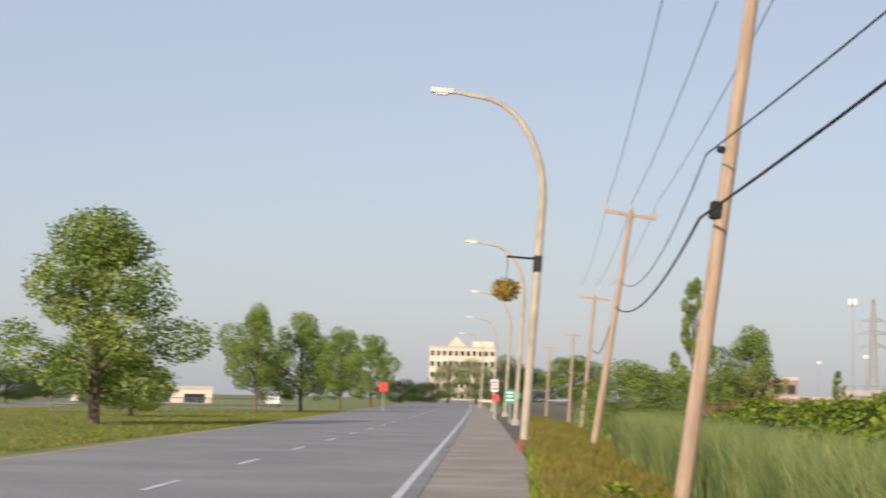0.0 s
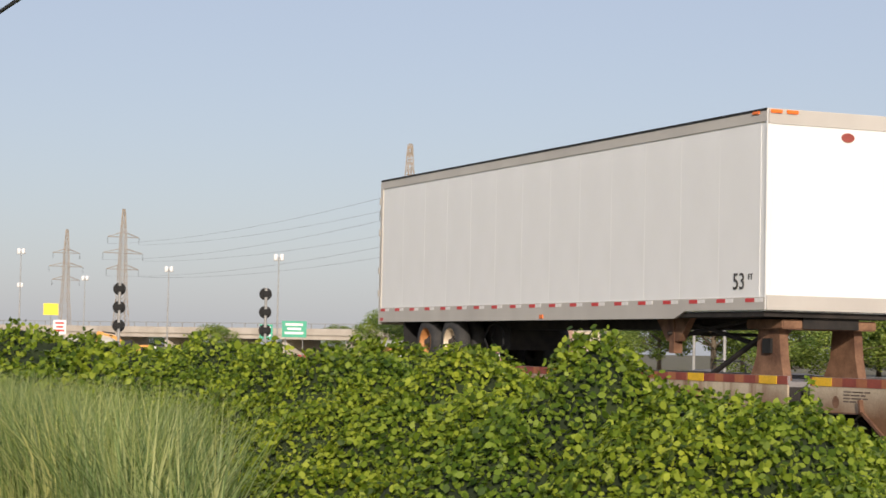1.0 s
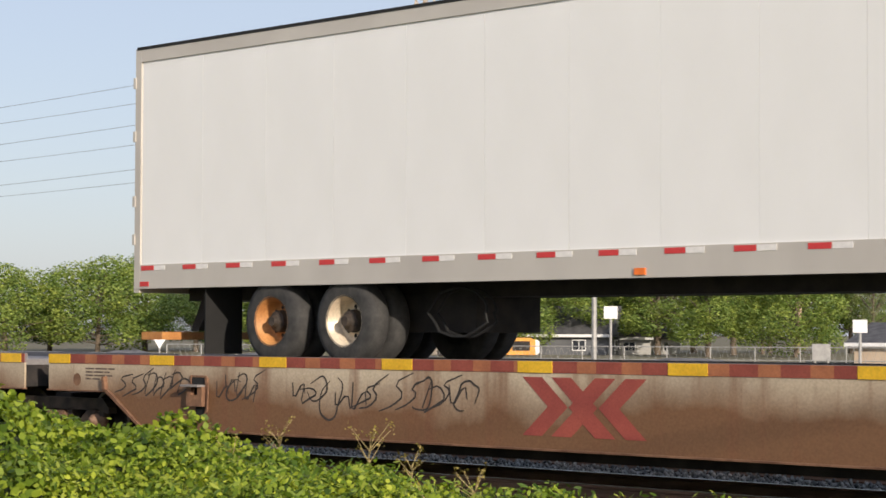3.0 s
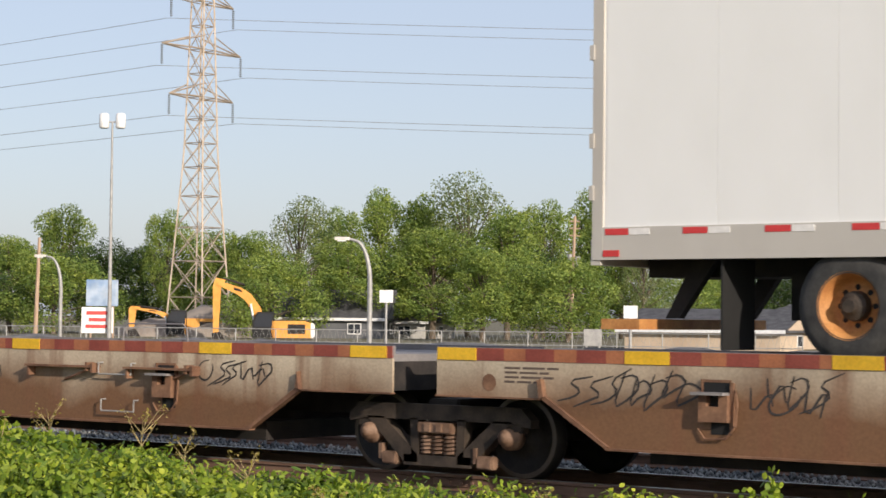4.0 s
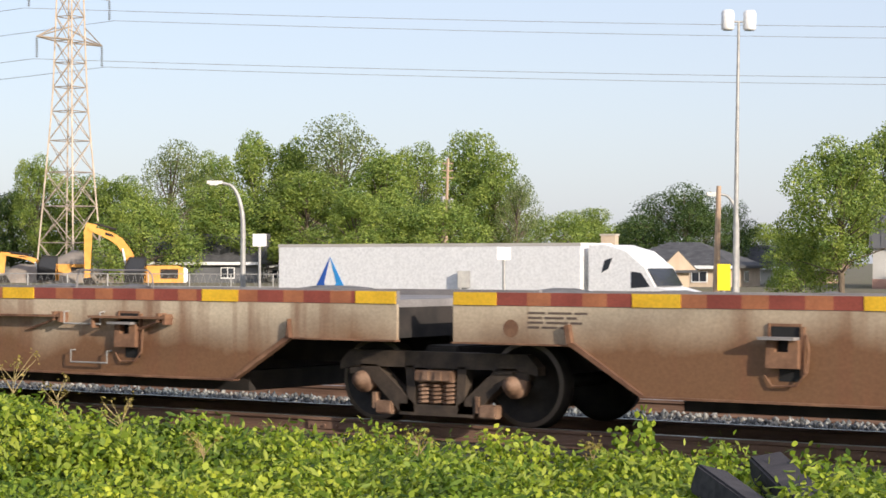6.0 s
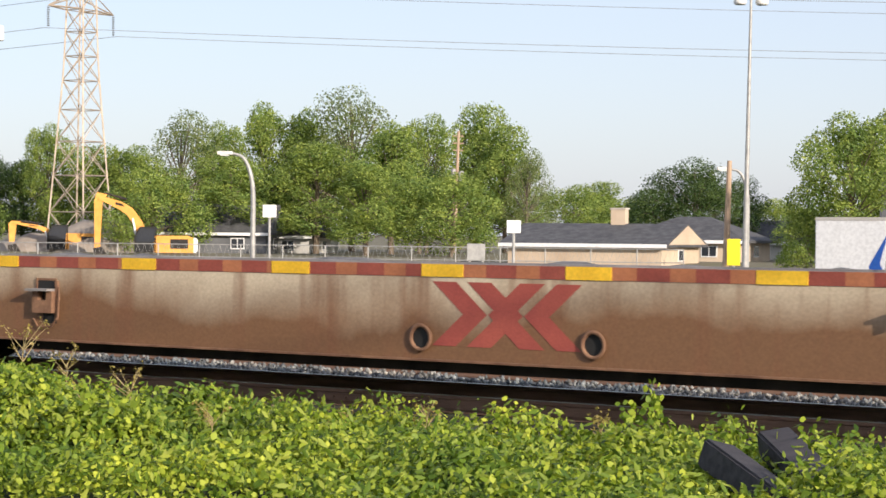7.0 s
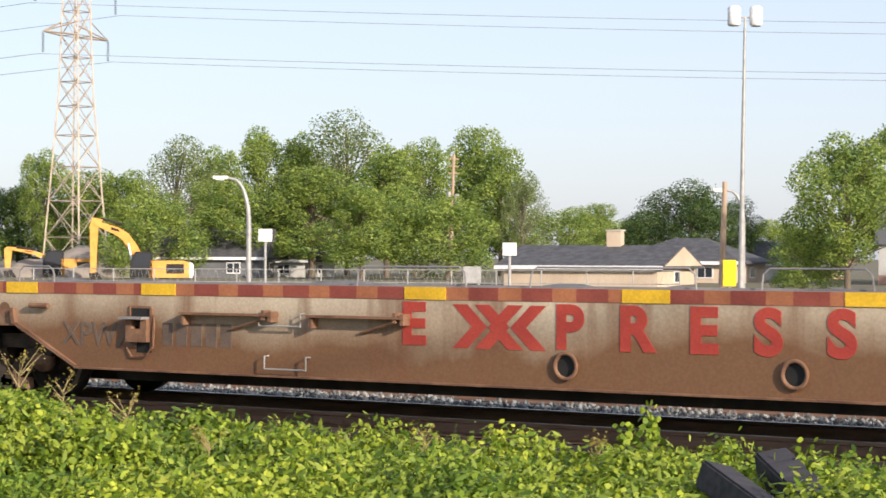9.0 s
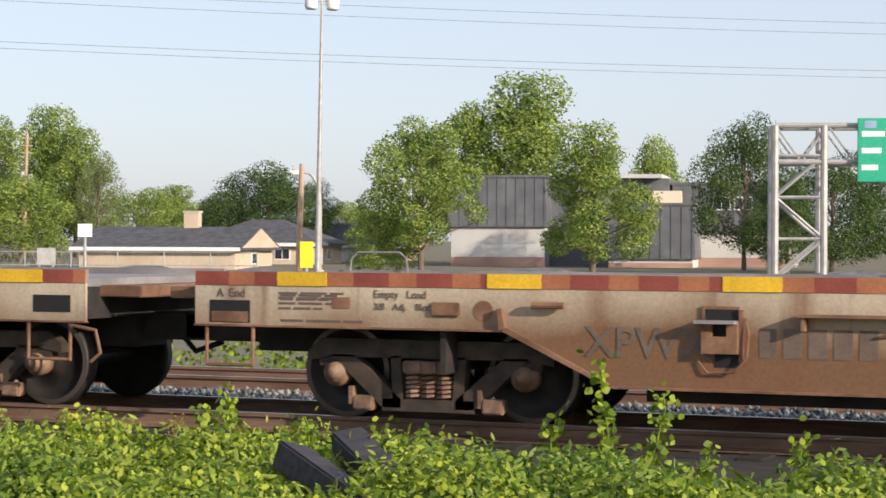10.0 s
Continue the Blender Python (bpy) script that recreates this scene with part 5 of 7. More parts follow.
def build_grasses():
    rng = np.random.default_rng(21)

    def field(name, x, y, h0, h1, lean, width, mat, label, category):
        h = rng.uniform(h0, h1, len(x))
        v, f = blades(rng, x, y, height(x, y) - 0.02, h, lean, width)
        tagged(new(name, cloud_mesh(name, v, f, mat)), label, category, kind="stuff")

    x = -9 - 60 * rng.uniform(0, 1, 120000) ** 1.4
    y = rng.uniform(3.3, 7.0, len(x))
    keep = (x < -3.25 * y - rng.uniform(0, 3, len(x))) & (y > 3.0)
    field("reeds", x[keep], y[keep], 0.7, 2.05, 0.5, 0.013, M_REED, "tall grey-green reeds in the wet ditch", "reeds")
    x, y = rng.uniform(-190, -60, 36000), rng.uniform(5.2, 12.5, 36000)
    field("reeds", x, y, 1.2, 2.2, 0.7, 0.032, M_REED, "tall grey-green reeds in the wet ditch", "reeds")
    x, y = rng.uniform(-120, -70, 7000), rng.uniform(13.0, 15.0, 7000) * 0 + rng.uniform(9, 14.5, 7000)
    field("reed_plumes", x, y, 1.7, 2.5, 0.25, 0.09, M_PLUME, "reddish brown reed plumes", "reeds")
    x = -24 - 150 * rng.uniform(0, 1, 60000) ** 1.7
    y = rng.uniform(0.25, 3.9, len(x)) - 0.006 * x * 0.4
    field("dry_grass", x, y, 0.16, 0.52, 0.5, 0.016, M_DRY, "sun-dried yellow grass on the road verge", "grass")
    x = -24 - 160 * rng.uniform(0, 1, 26000) ** 1.6
    y = rng.uniform(0.1, 4.4, len(x)) - 0.003 * x
    field("verge_weeds", x, y, 0.12, 0.45, 0.6, 0.03, M_WEED, "green weeds in the road verge", "grass")
    x = -34 - 176 * rng.uniform(0, 1, 90000) ** 1.3
    y = -11.6 - rng.uniform(0, 1, len(x)) ** 1.5 * 30 + 0.02 * x
    field("median_grass", x, y, 0.06, 0.16, 0.6, 0.03, M_LAWNBLADE, "mown grass on the road median", "grass")


M_LAWNBLADE = leafy("lawn_blade", (0.10, 0.14, 0.03), (0.19, 0.22, 0.05), (0.30, 0.29, 0.08), 0.7, 0.25)
build_grasses()


def small_bush(x, y, r, h, seed, mat, name, label):
    rng = np.random.default_rng(seed)
    n = 1500
    d = rng.normal(0, 1, (n, 3))
    d /= np.linalg.norm(d, axis=1, keepdims=True)
    d[:, 2] = np.abs(d[:, 2])
    c = d * np.array([r, r, h]) * rng.uniform(0.55, 1.05, n)[:, None]
    v, f = leaves(rng, c, d, 0.10, 0.6, 0.7)
    ob = new(name, cloud_mesh(name, v, f, mat))
    ob.location = (x, y, float(height(x, y)) - 0.03)
    return tagged(ob, label, "bush", "bushes on the verge")


for k, (x, y, r, h, m) in enumerate(((-31.5, 1.5, 0.45, 0.5, M_WEED), (-33, 2.1, 0.5, 0.4, M_WEED), (-52, 0.9, 0.5, 0.35, M_WEED), (-56, 6.2, 1.6, 1.5, M_TREE_DARK), (-64, 6.6, 1.9, 1.6, M_TREE), (-47, 5.8, 1.5, 1.35, M_VINE), (-78, 7.0, 2.0, 1.7, M_TREE), (-44, 8.2, 1.5, 2.3, M_VINE), (-41, 8.6, 1.3, 2.1, M_WEED), (-38.5, 9.0, 1.4, 2.0, M_VINE), (-52, 8.0, 1.5, 2.4, M_WEED), (-60, 7.0, 1.7, 2.4, M_VINE), (-33, 8.0, 1.1, 1.9, M_VINE))):
    small_bush(x, y, r, h, 400 + k, m, "bush", "low leafy green bush on the verge")


def far_bushes():
    rng = np.random.default_rng(77)
    n = 26000
    x, y = rng.uniform(-60, 12, n), rng.uniform(25.6, 28.6, n)
    top = 0.35 + 0.35 * np.sin(0.9 * x) * np.sin(0.37 * x + 1) - 0.5 * np.abs(y - 27.2)
    c = np.stack([x, y, top - rng.uniform(0, 1, n) ** 2 * (top + 0.6)], 1)
    v, f = leaves(rng, c, np.tile([0.1, -0.8, 0.6], (n, 1)), 0.09, 0.8, 0.8)
    tagged(new("bushes", cloud_mesh("bushes", v, f, M_VINE)), "low green bushes beyond the far track", "bushes", kind="stuff")


far_bushes()


# old ties thrown down beside the track
def old_tie(m):
    bm = box(-0.11, 0.11, -0.8, 0.8, -0.09, 0.09, 0.015)
    for v in bm.verts:
        v.co.x += 0.012 * math.sin(5 * v.co.y + v.co.z * 9)
    ob = part("old_tie", bm, M_TIE_OLD)
    ob.matrix_basis = m
    return tagged(ob, "discarded black wooden railway tie among the vines", "railway tie", "discarded ties")


for b, d, z, rx, ry, rz in ((-25.3, 11.8, 0.09, 14, 14, 58), (-24.0, 12.0, 0.13, 16, -8, 46), (-22.7, 12.2, 0.07, 8, -14, 66)):
    x, y = spot(b, d)
    old_tie(pose(x, y, z, rx, ry, rz))


# ---------------------------------------------------------------- trees
def crown_points(rng, blobs, n):
    """Points on the outer shells of a heap of blobs (x, y, z, r), with the way out at each."""
    b = np.asarray(blobs, float)
    w = b[:, 3] ** 2
    which = rng.choice(len(b), n, p=w / w.sum())
    d = rng.normal(0, 1, (n, 3))
    d /= np.linalg.norm(d, axis=1, keepdims=True)
    r = b[which, 3] * np.minimum(1.25, rng.uniform(0.45, 1.05, n) ** 0.5 + 0.18 * rng.uniform(0, 1, n) ** 5)
    return b[which, :3] + d * r[:, None] * np.array([1, 1, 0.85]), d


def tree_template(seed, h, width, shape, mat, n=7000, leaf=0.30, trunk_part=0.2, bare=False):
    """A tree of height h: tapered trunk, limbs into every blob of the crown, many small leaf clumps."""
    rng = np.random.default_rng(seed)
    tree = empty("tree")
    z0 = h * trunk_part
    blobs = []
    count = 30
    for k in range(count):
        u = (k + 0.5) / count
        z = z0 + (h - z0) * u * 0.93
        if shape == "cone":
            rad = width * 0.5 * (1 - u) ** 0.62 + 0.15
        elif shape == "column":
            rad = width * 0.5 * math.sin(math.pi * min(0.95, u * 0.85 + 0.12)) ** 0.6
        else:
            rad = width * 0.5 * math.sin(math.pi * min(0.97, u * 0.78 + 0.18)) ** 0.7
        a, q = k * 2.4 + rng.uniform(-0.6, 0.6), rng.uniform(0.35, 1.12)
        blobs.append((rad * q * math.cos(a), rad * q * math.sin(a), z + rng.uniform(-0.3, 0.3), (width * rng.uniform(0.09, 0.22)) * {'column': 0.75, 'cone': 0.92}.get(shape, 1.0)))
    bm = bmesh.new()
    add_rod(bm, (0, 0, -0.3), (0.05, 0.02, h * 0.5), 0.02 * h, 0.011 * h, 9)
    add_rod(bm, (0.05, 0.02, h * 0.5), (0.1, 0.0, h * 0.86), 0.011 * h, 0.004 * h, 7)
    part("trunk", bm, M_BARK, tree)
    bm = bmesh.new()
    for x, y, z, r in blobs:
        za = max(z0 * 0.9, z * 0.62)
        add_rod(bm, (0.04, 0.01, za), (x * 0.95, y * 0.95, z), 0.006 * h, 0.002 * h, 5)
    part("branchwork", bm, M_BARK, tree)
    c, d = crown_points(rng, blobs, n)
    c[:, :2] *= width * 0.5 / np.percentile(np.hypot(c[:, 0], c[:, 1]), 96)
    c[:, 2] = z0 * 0.8 + (c[:, 2] - np.percentile(c[:, 2], 1)) * (h - z0 * 0.8) / (np.percentile(c[:, 2], 99.5) - np.percentile(c[:, 2], 1))
    c += rng.normal(0, 0.012 * width, c.shape)
    d[:, 2] += 0.25
    v, f = leaves(rng, c, d, leaf, 0.75, 0.75)
    o = new("crown", cloud_mesh("crown", v, f, mat))
    o.parent = tree
    return tree


TREES = {
    "round": (tree_template(1, 12, 9.0, "round", M_TREE, 24000, 0.18), 12, 9.0),
    "round2": (tree_template(2, 12, 8.0, "round", M_TREE, 22000, 0.18), 12, 8.0),
    "dark": (tree_template(3, 12, 10.5, "round", M_TREE_DARK, 24000, 0.18), 12, 10.5),
    "pale": (tree_template(4, 12, 8.5, "round", M_TREE_PALE, 13000, 0.16), 12, 8.5),
    "column": (tree_template(5, 10, 4.2, "column", M_TREE, 9000, 0.17), 10, 4.2),
    "cone": (tree_template(6, 10, 6.6, "cone", M_TREE, 26000, 0.14, 0.16), 10, 6.6),
    "low": (tree_template(7, 7, 7.5, "round", M_TREE, 15000, 0.16, 0.08), 7, 7.5),
}
USED = set()
LABELS = {"round": "full leafy green tree", "round2": "leafy mid-green tree with an uneven crown", "dark": "broad dark green tree", "pale": "pale, thinly leaved tree", "column": "tall narrow tree", "cone": "young broad-based green tree on mown grass", "low": "low bushy green tree"}


def tree(kind, bearing, distance, h, width, z=0.0, where="behind the highway"):
    """One tree by bearing and distance."""
    src, h0, w0 = TREES[kind]
    x, y = spot(bearing, distance)
    s = Matrix.Diagonal((width / w0, width / w0, h / h0, 1.0))
    turn = (bearing * 37.0 + distance * 11.0) % 360
    m = pose(x, y, z, 0, 0, turn) @ s
    if kind in USED:
        ob = copy_thing(src, m @ Matrix.Diagonal((*[1 / v for v in src.scale], 1)))
    else:
        USED.add(kind)
        src.matrix_basis = m
        ob = src
    tagged(ob, LABELS[kind] + " " + where, "tree", "trees " + where)
    return ob


def crest(distance, rise, base):
    """The height of a tree whose top stands the given degrees above the eye's level."""
    return EYE[2] - base + distance * math.tan(radians(rise))


# behind the highway, down the line first
for kind, b, d, h, w in (
    ("dark", -67.6, 230, 7, 11), ("low", -68.9, 240, 6, 9), ("round", -62.0, 235, 9.5, 9), ("round2", -61.2, 190, 9.0, 7.5), ("round", -59.7, 180, 12.8, 10.9),
    ("round2", -58.9, 190, 9.8, 7.8), ("low", -57.8, 170, 6.9, 11.2), ("low", -56.4, 175, 7.3, 12.5), ("dark", -55.2, 185, 5.2, 10.9), ("low", -53.9, 180, 8.1, 12.5),
    ("round", -52.6, 190, 8.7, 10.4), ("dark", -51.2, 180, 5.8, 10.9), ("round2", -50.0, 190, 8.6, 8.8), ("low", -48.8, 180, 6.9, 11.2), ("round", -50.9, 200, 10.3, 8.3), ("round", -48.6, 200, 11.9, 8.8),
):
    tree(kind, b, d, h, w * 1.04)
for kind, b, d, rise, w in (
    ("dark", -47.6, 190, 2.05, 10), ("dark", -46.4, 190, 2.0, 10), ("round", -45.75, 185, 2.85, 7), ("round2", -44.3, 180, 2.35, 9), ("round", -43.4, 175, 2.3, 9),
    ("pale", -42.1, 180, 3.3, 10), ("low", -42.9, 160, 1.7, 9), ("round", -40.9, 185, 3.0, 7), ("round", -39.7, 190, 3.5, 9.5), ("round2", -40.7, 165, 2.1, 10),
    ("pale", -37.3, 185, 4.0, 11.5), ("round", -38.6, 190, 3.35, 9), ("round2", -38.3, 165, 2.5, 10), ("round", -36.2, 165, 3.05, 10), ("round", -35.2, 185, 3.25, 8),
    ("round2", -33.8, 190, 3.6, 9.5), ("round2", -33.0, 185, 3.05, 8), ("pale", -32.4, 180, 2.4, 5.5), ("low", -34.5, 150, 1.7, 9), ("round", -36.9, 150, 2.0, 9), ("dark", -39.4, 170, 1.7, 9), ("dark", -35.4, 175, 1.9, 9),
    ("low", -31.1, 200, 1.4, 9), ("round2", -30.3, 210, 1.5, 7), ("low", -29.4, 205, 1.05, 9), ("dark", -27.7, 150, 2.1, 9.5), ("dark", -26.6, 155, 1.65, 6), ("dark", -28.8, 158, 1.45, 6), ("low", -25.4, 200, 1.05, 8), ("low", -24.5, 200, 0.8, 8),
):
    tree(kind, b, d, crest(d, rise, 0.0), w)
# round the grey building
for kind, b, d, rise, w in (("round", -23.4, 92, 3.35, 6.0), ("round2", -20.6, 146, 4.6, 11.5), ("round", -22.1, 146, 3.75, 8.5), ("round2", -18.6, 92, 3.25, 5.8), ("low", -16.85, 140, 2.85, 5.2), ("dark", -14.4, 116, 3.45, 6.6), ("dark", -12.0, 105, 2.4, 6.5), ("dark", -10.2, 110, 2.6, 7), ("dark", -13.2, 100, 1.9, 4.5), ("low", -24.6, 100, 0.8, 4.0)):
    tree(kind, b, d, crest(d, rise, -0.2), w, -0.2, "beside the grey building")
# along the road
for kind, b, d, h, w in (("cone", -101.8, 97, 10.0, 9.8), ("round", -97.35, 178, 9.2, 6.4), ("round2", -96.1, 185, 8.9, 6.6), ("round", -95.0, 240, 9.4, 7.5), ("round2", -94.15, 275, 9.7, 8), ("dark", -104.2, 230, 4.1, 9.8), ("dark", -105.5, 240, 3.5, 9.8), ("dark", -103.0, 300, 4.1, 13.1),
                         ("dark", -93.3, 380, 4.8, 9.8), ("dark", -92.7, 420, 4.7, 10.9), ("pale", -92.0, 420, 9.1, 11.6), ("pale", -91.2, 400, 9.2, 11.6), ("dark", -89.9, 330, 7.0, 14.2), ("pale", -90.5, 380, 9.6, 10.4), ("round", -88.5, 300, 7.9, 12.5), ("cone", -100.8, 130, 4.3, 6.4)):
    tree(kind, b, d, h, w, 0.0, "along the road")
# between the road and the railway
for kind, b, d, h, w in (("low", -86.8, 110, 3.9, 5.8), ("column", -85.15, 130, 9.5, 2.6), ("low", -85.7, 120, 3.6, 4.5), ("round", -83.55, 100, 5.4, 4.0), ("low", -84.4, 105, 3.3, 4.2), ("column", -81.2, 150, 4.2, 1.3), ("low", -79.7, 95, 2.2, 3.8), ("low", -73.6, 260, 4.3, 7.5), ("round", -70.2, 420, 6.3, 9.4), ("dark", -74.8, 520, 4.7, 17.4), ("dark", -71.5, 500, 3.5, 15.3), ("dark", -77.5, 560, 2.9, 17.4), ("dark", -80.0, 560, 2.9, 19.6), ("low", -66.4, 300, 5.6, 10.0), ("round", -69.2, 330, 5.5, 6.2)):
    tree(kind, b, d, h, w, -0.2, "between road and railway")


# ---------------------------------------------------------------- poles and wires
def wire(name, a, b, sag, r, mat, label, n=14):
    pts = []
    for k in range(n + 1):
        u = k / n
        p = Vector(a).lerp(Vector(b), u)
        p.z -= 4 * sag * u * (1 - u)
        pts.append(tuple(p))
    ob = part(name, tube(pts, r, 5), mat)
    return tagged(ob, label, "cable", "overhead wires")


def utility_pole(x, y, h, arm, lean, arm_at=0.98, second=False):
    p = empty("utility_pole", pose(x, y, float(height(x, y)), 0, 0, 0) @ pose(0, 0, 0, -lean, 0, 0))
    part("pole", rod((0, 0, -0.5), (0, 0, h), 0.155, 0.10, 12), M_WOODPOLE, p, "weathered wooden pole")
    if arm:
        part("crossarm", box(-0.06, 0.06, -arm, arm, h * arm_at - 0.07, h * arm_at + 0.07), M_WOODPOLE, p)
        for e in (-arm + 0.08, -0.0, arm - 0.08):
            part("insulator", lathe([(0.0, 0.0), (0.06, 0.0), (0.03, 0.06), (0.075, 0.09), (0.03, 0.14), (0.06, 0.18), (0.0, 0.26)], 10, "z"), M_INSUL, p).location = (0, e, h * arm_at + 0.07 + (0.12 if e == 0 else 0))
    return tagged(p, "leaning weathered wooden utility pole beside the road", "utility pole", "utility poles")


POLE_Y = 2.8
pole1 = utility_pole(-34.9, 2.75, 11.2, 1.1, 7.4, 0.84)
clamp = part("cable_clamp", box(-0.14, 0.14, -0.22, 0.0, 5.15, 5.45, 0.02), M_BLACK, pole1)
clamp = part("cable_clamp", box(-0.10, 0.10, -0.24, -0.1, 6.3, 6.4, 0.02), M_BLACK, pole1)
pole2 = utility_pole(-84.9, 3.1, 10.1, 1.1, 8.4)
pole3 = utility_pole(-150, 4.6, 10.0, 1.1, 5.0)
for x, y in ((-160, 0.6), (-205, 5.0), (-212, 1.0), (-262, 3.5), (-325, 1.0), (-390, -3)):
    utility_pole(x, y, 9.0, 0.9 if y > 2 else 0, 2.5)
NEXT = (25.0, 10.0)
wire("telephone_cable", (-84.9, 3.95, 5.5), (-34.9, 3.05, 4.75), 0.75, 0.026, M_CABLE, "thick black telephone cable")
wire("telephone_cable", (-34.9, 3.05, 4.75), (NEXT[0], NEXT[1], 10.2), 0.5, 0.026, M_CABLE, "thick black telephone cable")
wire("service_wire", (-84.9, 4.1, 6.6), (-34.9, 3.15, 5.85), 1.0, 0.014, M_CABLE, "thin dark service wire")
wire("service_wire", (-34.9, 3.15, 5.85), (NEXT[0], NEXT[1], 10.6), 0.6, 0.016, M_CABLE, "thin dark service wire")
for e in (-1.05, 0.0, 1.05):
    wire("power_wire", (-84.9, 4.65 + e, 10.0), (-34.9, 3.6 + e, 9.3), 0.25, 0.012, M_WIRE, "thin grey power wire")
    wire("power_wire", (-150, 5.4 + e, 10.0), (-84.9, 4.65 + e, 10.0), 0.7, 0.012, M_WIRE, "thin grey power wire")
wire("telephone_cable", (-150, 5.4, 5.3), (-84.9, 3.95, 5.5), 0.9, 0.03, M_CABLE, "thick black telephone cable")


def street_lamp(x, y, basket, h=9.4, reach=3.0, turn=0.0, name_group="lamps along the road", mat=None, lean=0.0):
    mat = mat or M_CONCRETEPOLE
    s = empty("street_lamp", pose(x, y, float(height(x, y)), 0, 0, turn) @ pose(0, 0, 0, -lean, 0, 0))
    part("base", box(-0.22, 0.22, -0.22, 0.22, -0.1, 0.35, 0.03), M_RUST if basket else M_GALV, s)
    pts = [(0, 0, 0.3), (0, 0, h * 0.70)]
    for k in range(1, 10):
        a = math.pi / 2 * k / 9
        pts.append((0, -reach * 0.72 * (1 - math.cos(a)), h * 0.70 + h * 0.29 * math.sin(a)))
    pts.append((0, -reach, h * 1.0))
    bm = tube(pts, 0.1, 12, None, [0.125 - 0.006 * k for k in range(len(pts))])
    part("mast", bm, mat, s, "curved tapering mast")
    part("lamp_head", prism([(-0.14, -0.07), (-0.10, 0.08), (0.10, 0.08), (0.14, -0.07)], -reach - 0.62, -reach + 0.08), M_PALEPOLE, s).location.z = h
    part("lens", box(-0.11, 0.11, -reach - 0.5, -reach - 0.1, -0.13, -0.065, 0.02), M_WHITE, s, "clear lamp lens").location.z = h
    if basket:
        part("bracket", tube([(0, -0.0, 5.75), (0, -0.95, 5.75)], 0.035, 6), M_BLACK, s)
        part("bracket_clamp", box(-0.12, 0.12, -0.13, 0.13, 5.35, 5.85, 0.01), M_BLACK, s)
        part("basket_chain", tube([(0, -0.9, 5.75), (0, -0.9, 5.1)], 0.012, 5), M_BLACK, s)
        rng = np.random.default_rng(9)
        d = rng.normal(0, 1, (700, 3))
        d /= np.linalg.norm(d, axis=1, keepdims=True)
        v, f = leaves(rng, d * np.array([0.42, 0.42, 0.34]) * rng.uniform(0.6, 1.1, (700, 1)) + np.array([0, -0.9, 4.75]), d, 0.10, 0.6, 0.8)
        o = new("flower_basket", cloud_mesh("flower_basket", v, f, M_FLOWER))
        o.parent, o["label"] = s, "hanging basket of yellow and red flowers"
    return tagged(s, "tall curved street lamp" + (" with a hanging flower basket" if basket else " beside the road"), "street lamp", name_group)


street_lamp(-61, 0.15, True, 10.6, lean=3.6)
for x, y in ((-120, -0.2), (-176, -1.2), (-232, -3.0), (-290, -5.5)):
    street_lamp(x, y, False, 10.6, lean=3.0)
for b, d, h in ((-40.06, 95, 6.1), (-48.62, 130, 5.9), (-59.4, 150, 5.4), (-26.25, 110, 4.7), (-67.4, 190, 5.5), (-63.8, 200, 5)):
    x, y = spot(b, d)
    street_lamp(x, y, False, h + 0.9, 1.05, -50, "lamps behind the railway", M_GALV)


def high_mast(x, y, h, lean=0.0):
    m = empty("highway_mast", pose(x, y, -0.6, 0, lean, 35))
    part("mast", rod((0, 0, 0), (0, 0, h), 0.13, 0.05, 12), M_GALV, m, "")
    part("mast_arm", rod((-0.6, 0, h), (0.6, 0, h), 0.04, sides=8), M_GALV, m)
    for s in (-0.45, 0.45):
        part("lamp_drum", lathe([(0.0, 0.0), (0.22, 0.0), (0.27, 0.08), (0.27, 0.72), (0.2, 0.82), (0.0, 0.82)], 16, "z"), M_WHITE, m, "white cylindrical lamp drum", True).location = (s, 0, h - 0.35)
        part("drum_lens", lathe([(0.0, -0.005), (0.2, -0.005)], 14, "z"), M_LENS, m).location = (s, 0, h - 0.35)
    return tagged(m, "tall slim highway mast with two white lamp drums", "light mast", "masts along the highway")


for x in (-132.6, -182.5, -232, -282, -335, -390, -450, -520):
    high_mast(x, 75.8, 12.7)
high_mast(-37.5, 75.8, 12.1, 0.8)
high_mast(-82.1, 75.8, 12.7)
high_mast(*spot(-80.8, 240), 14)
high_mast(*spot(-79.0, 300), 15)


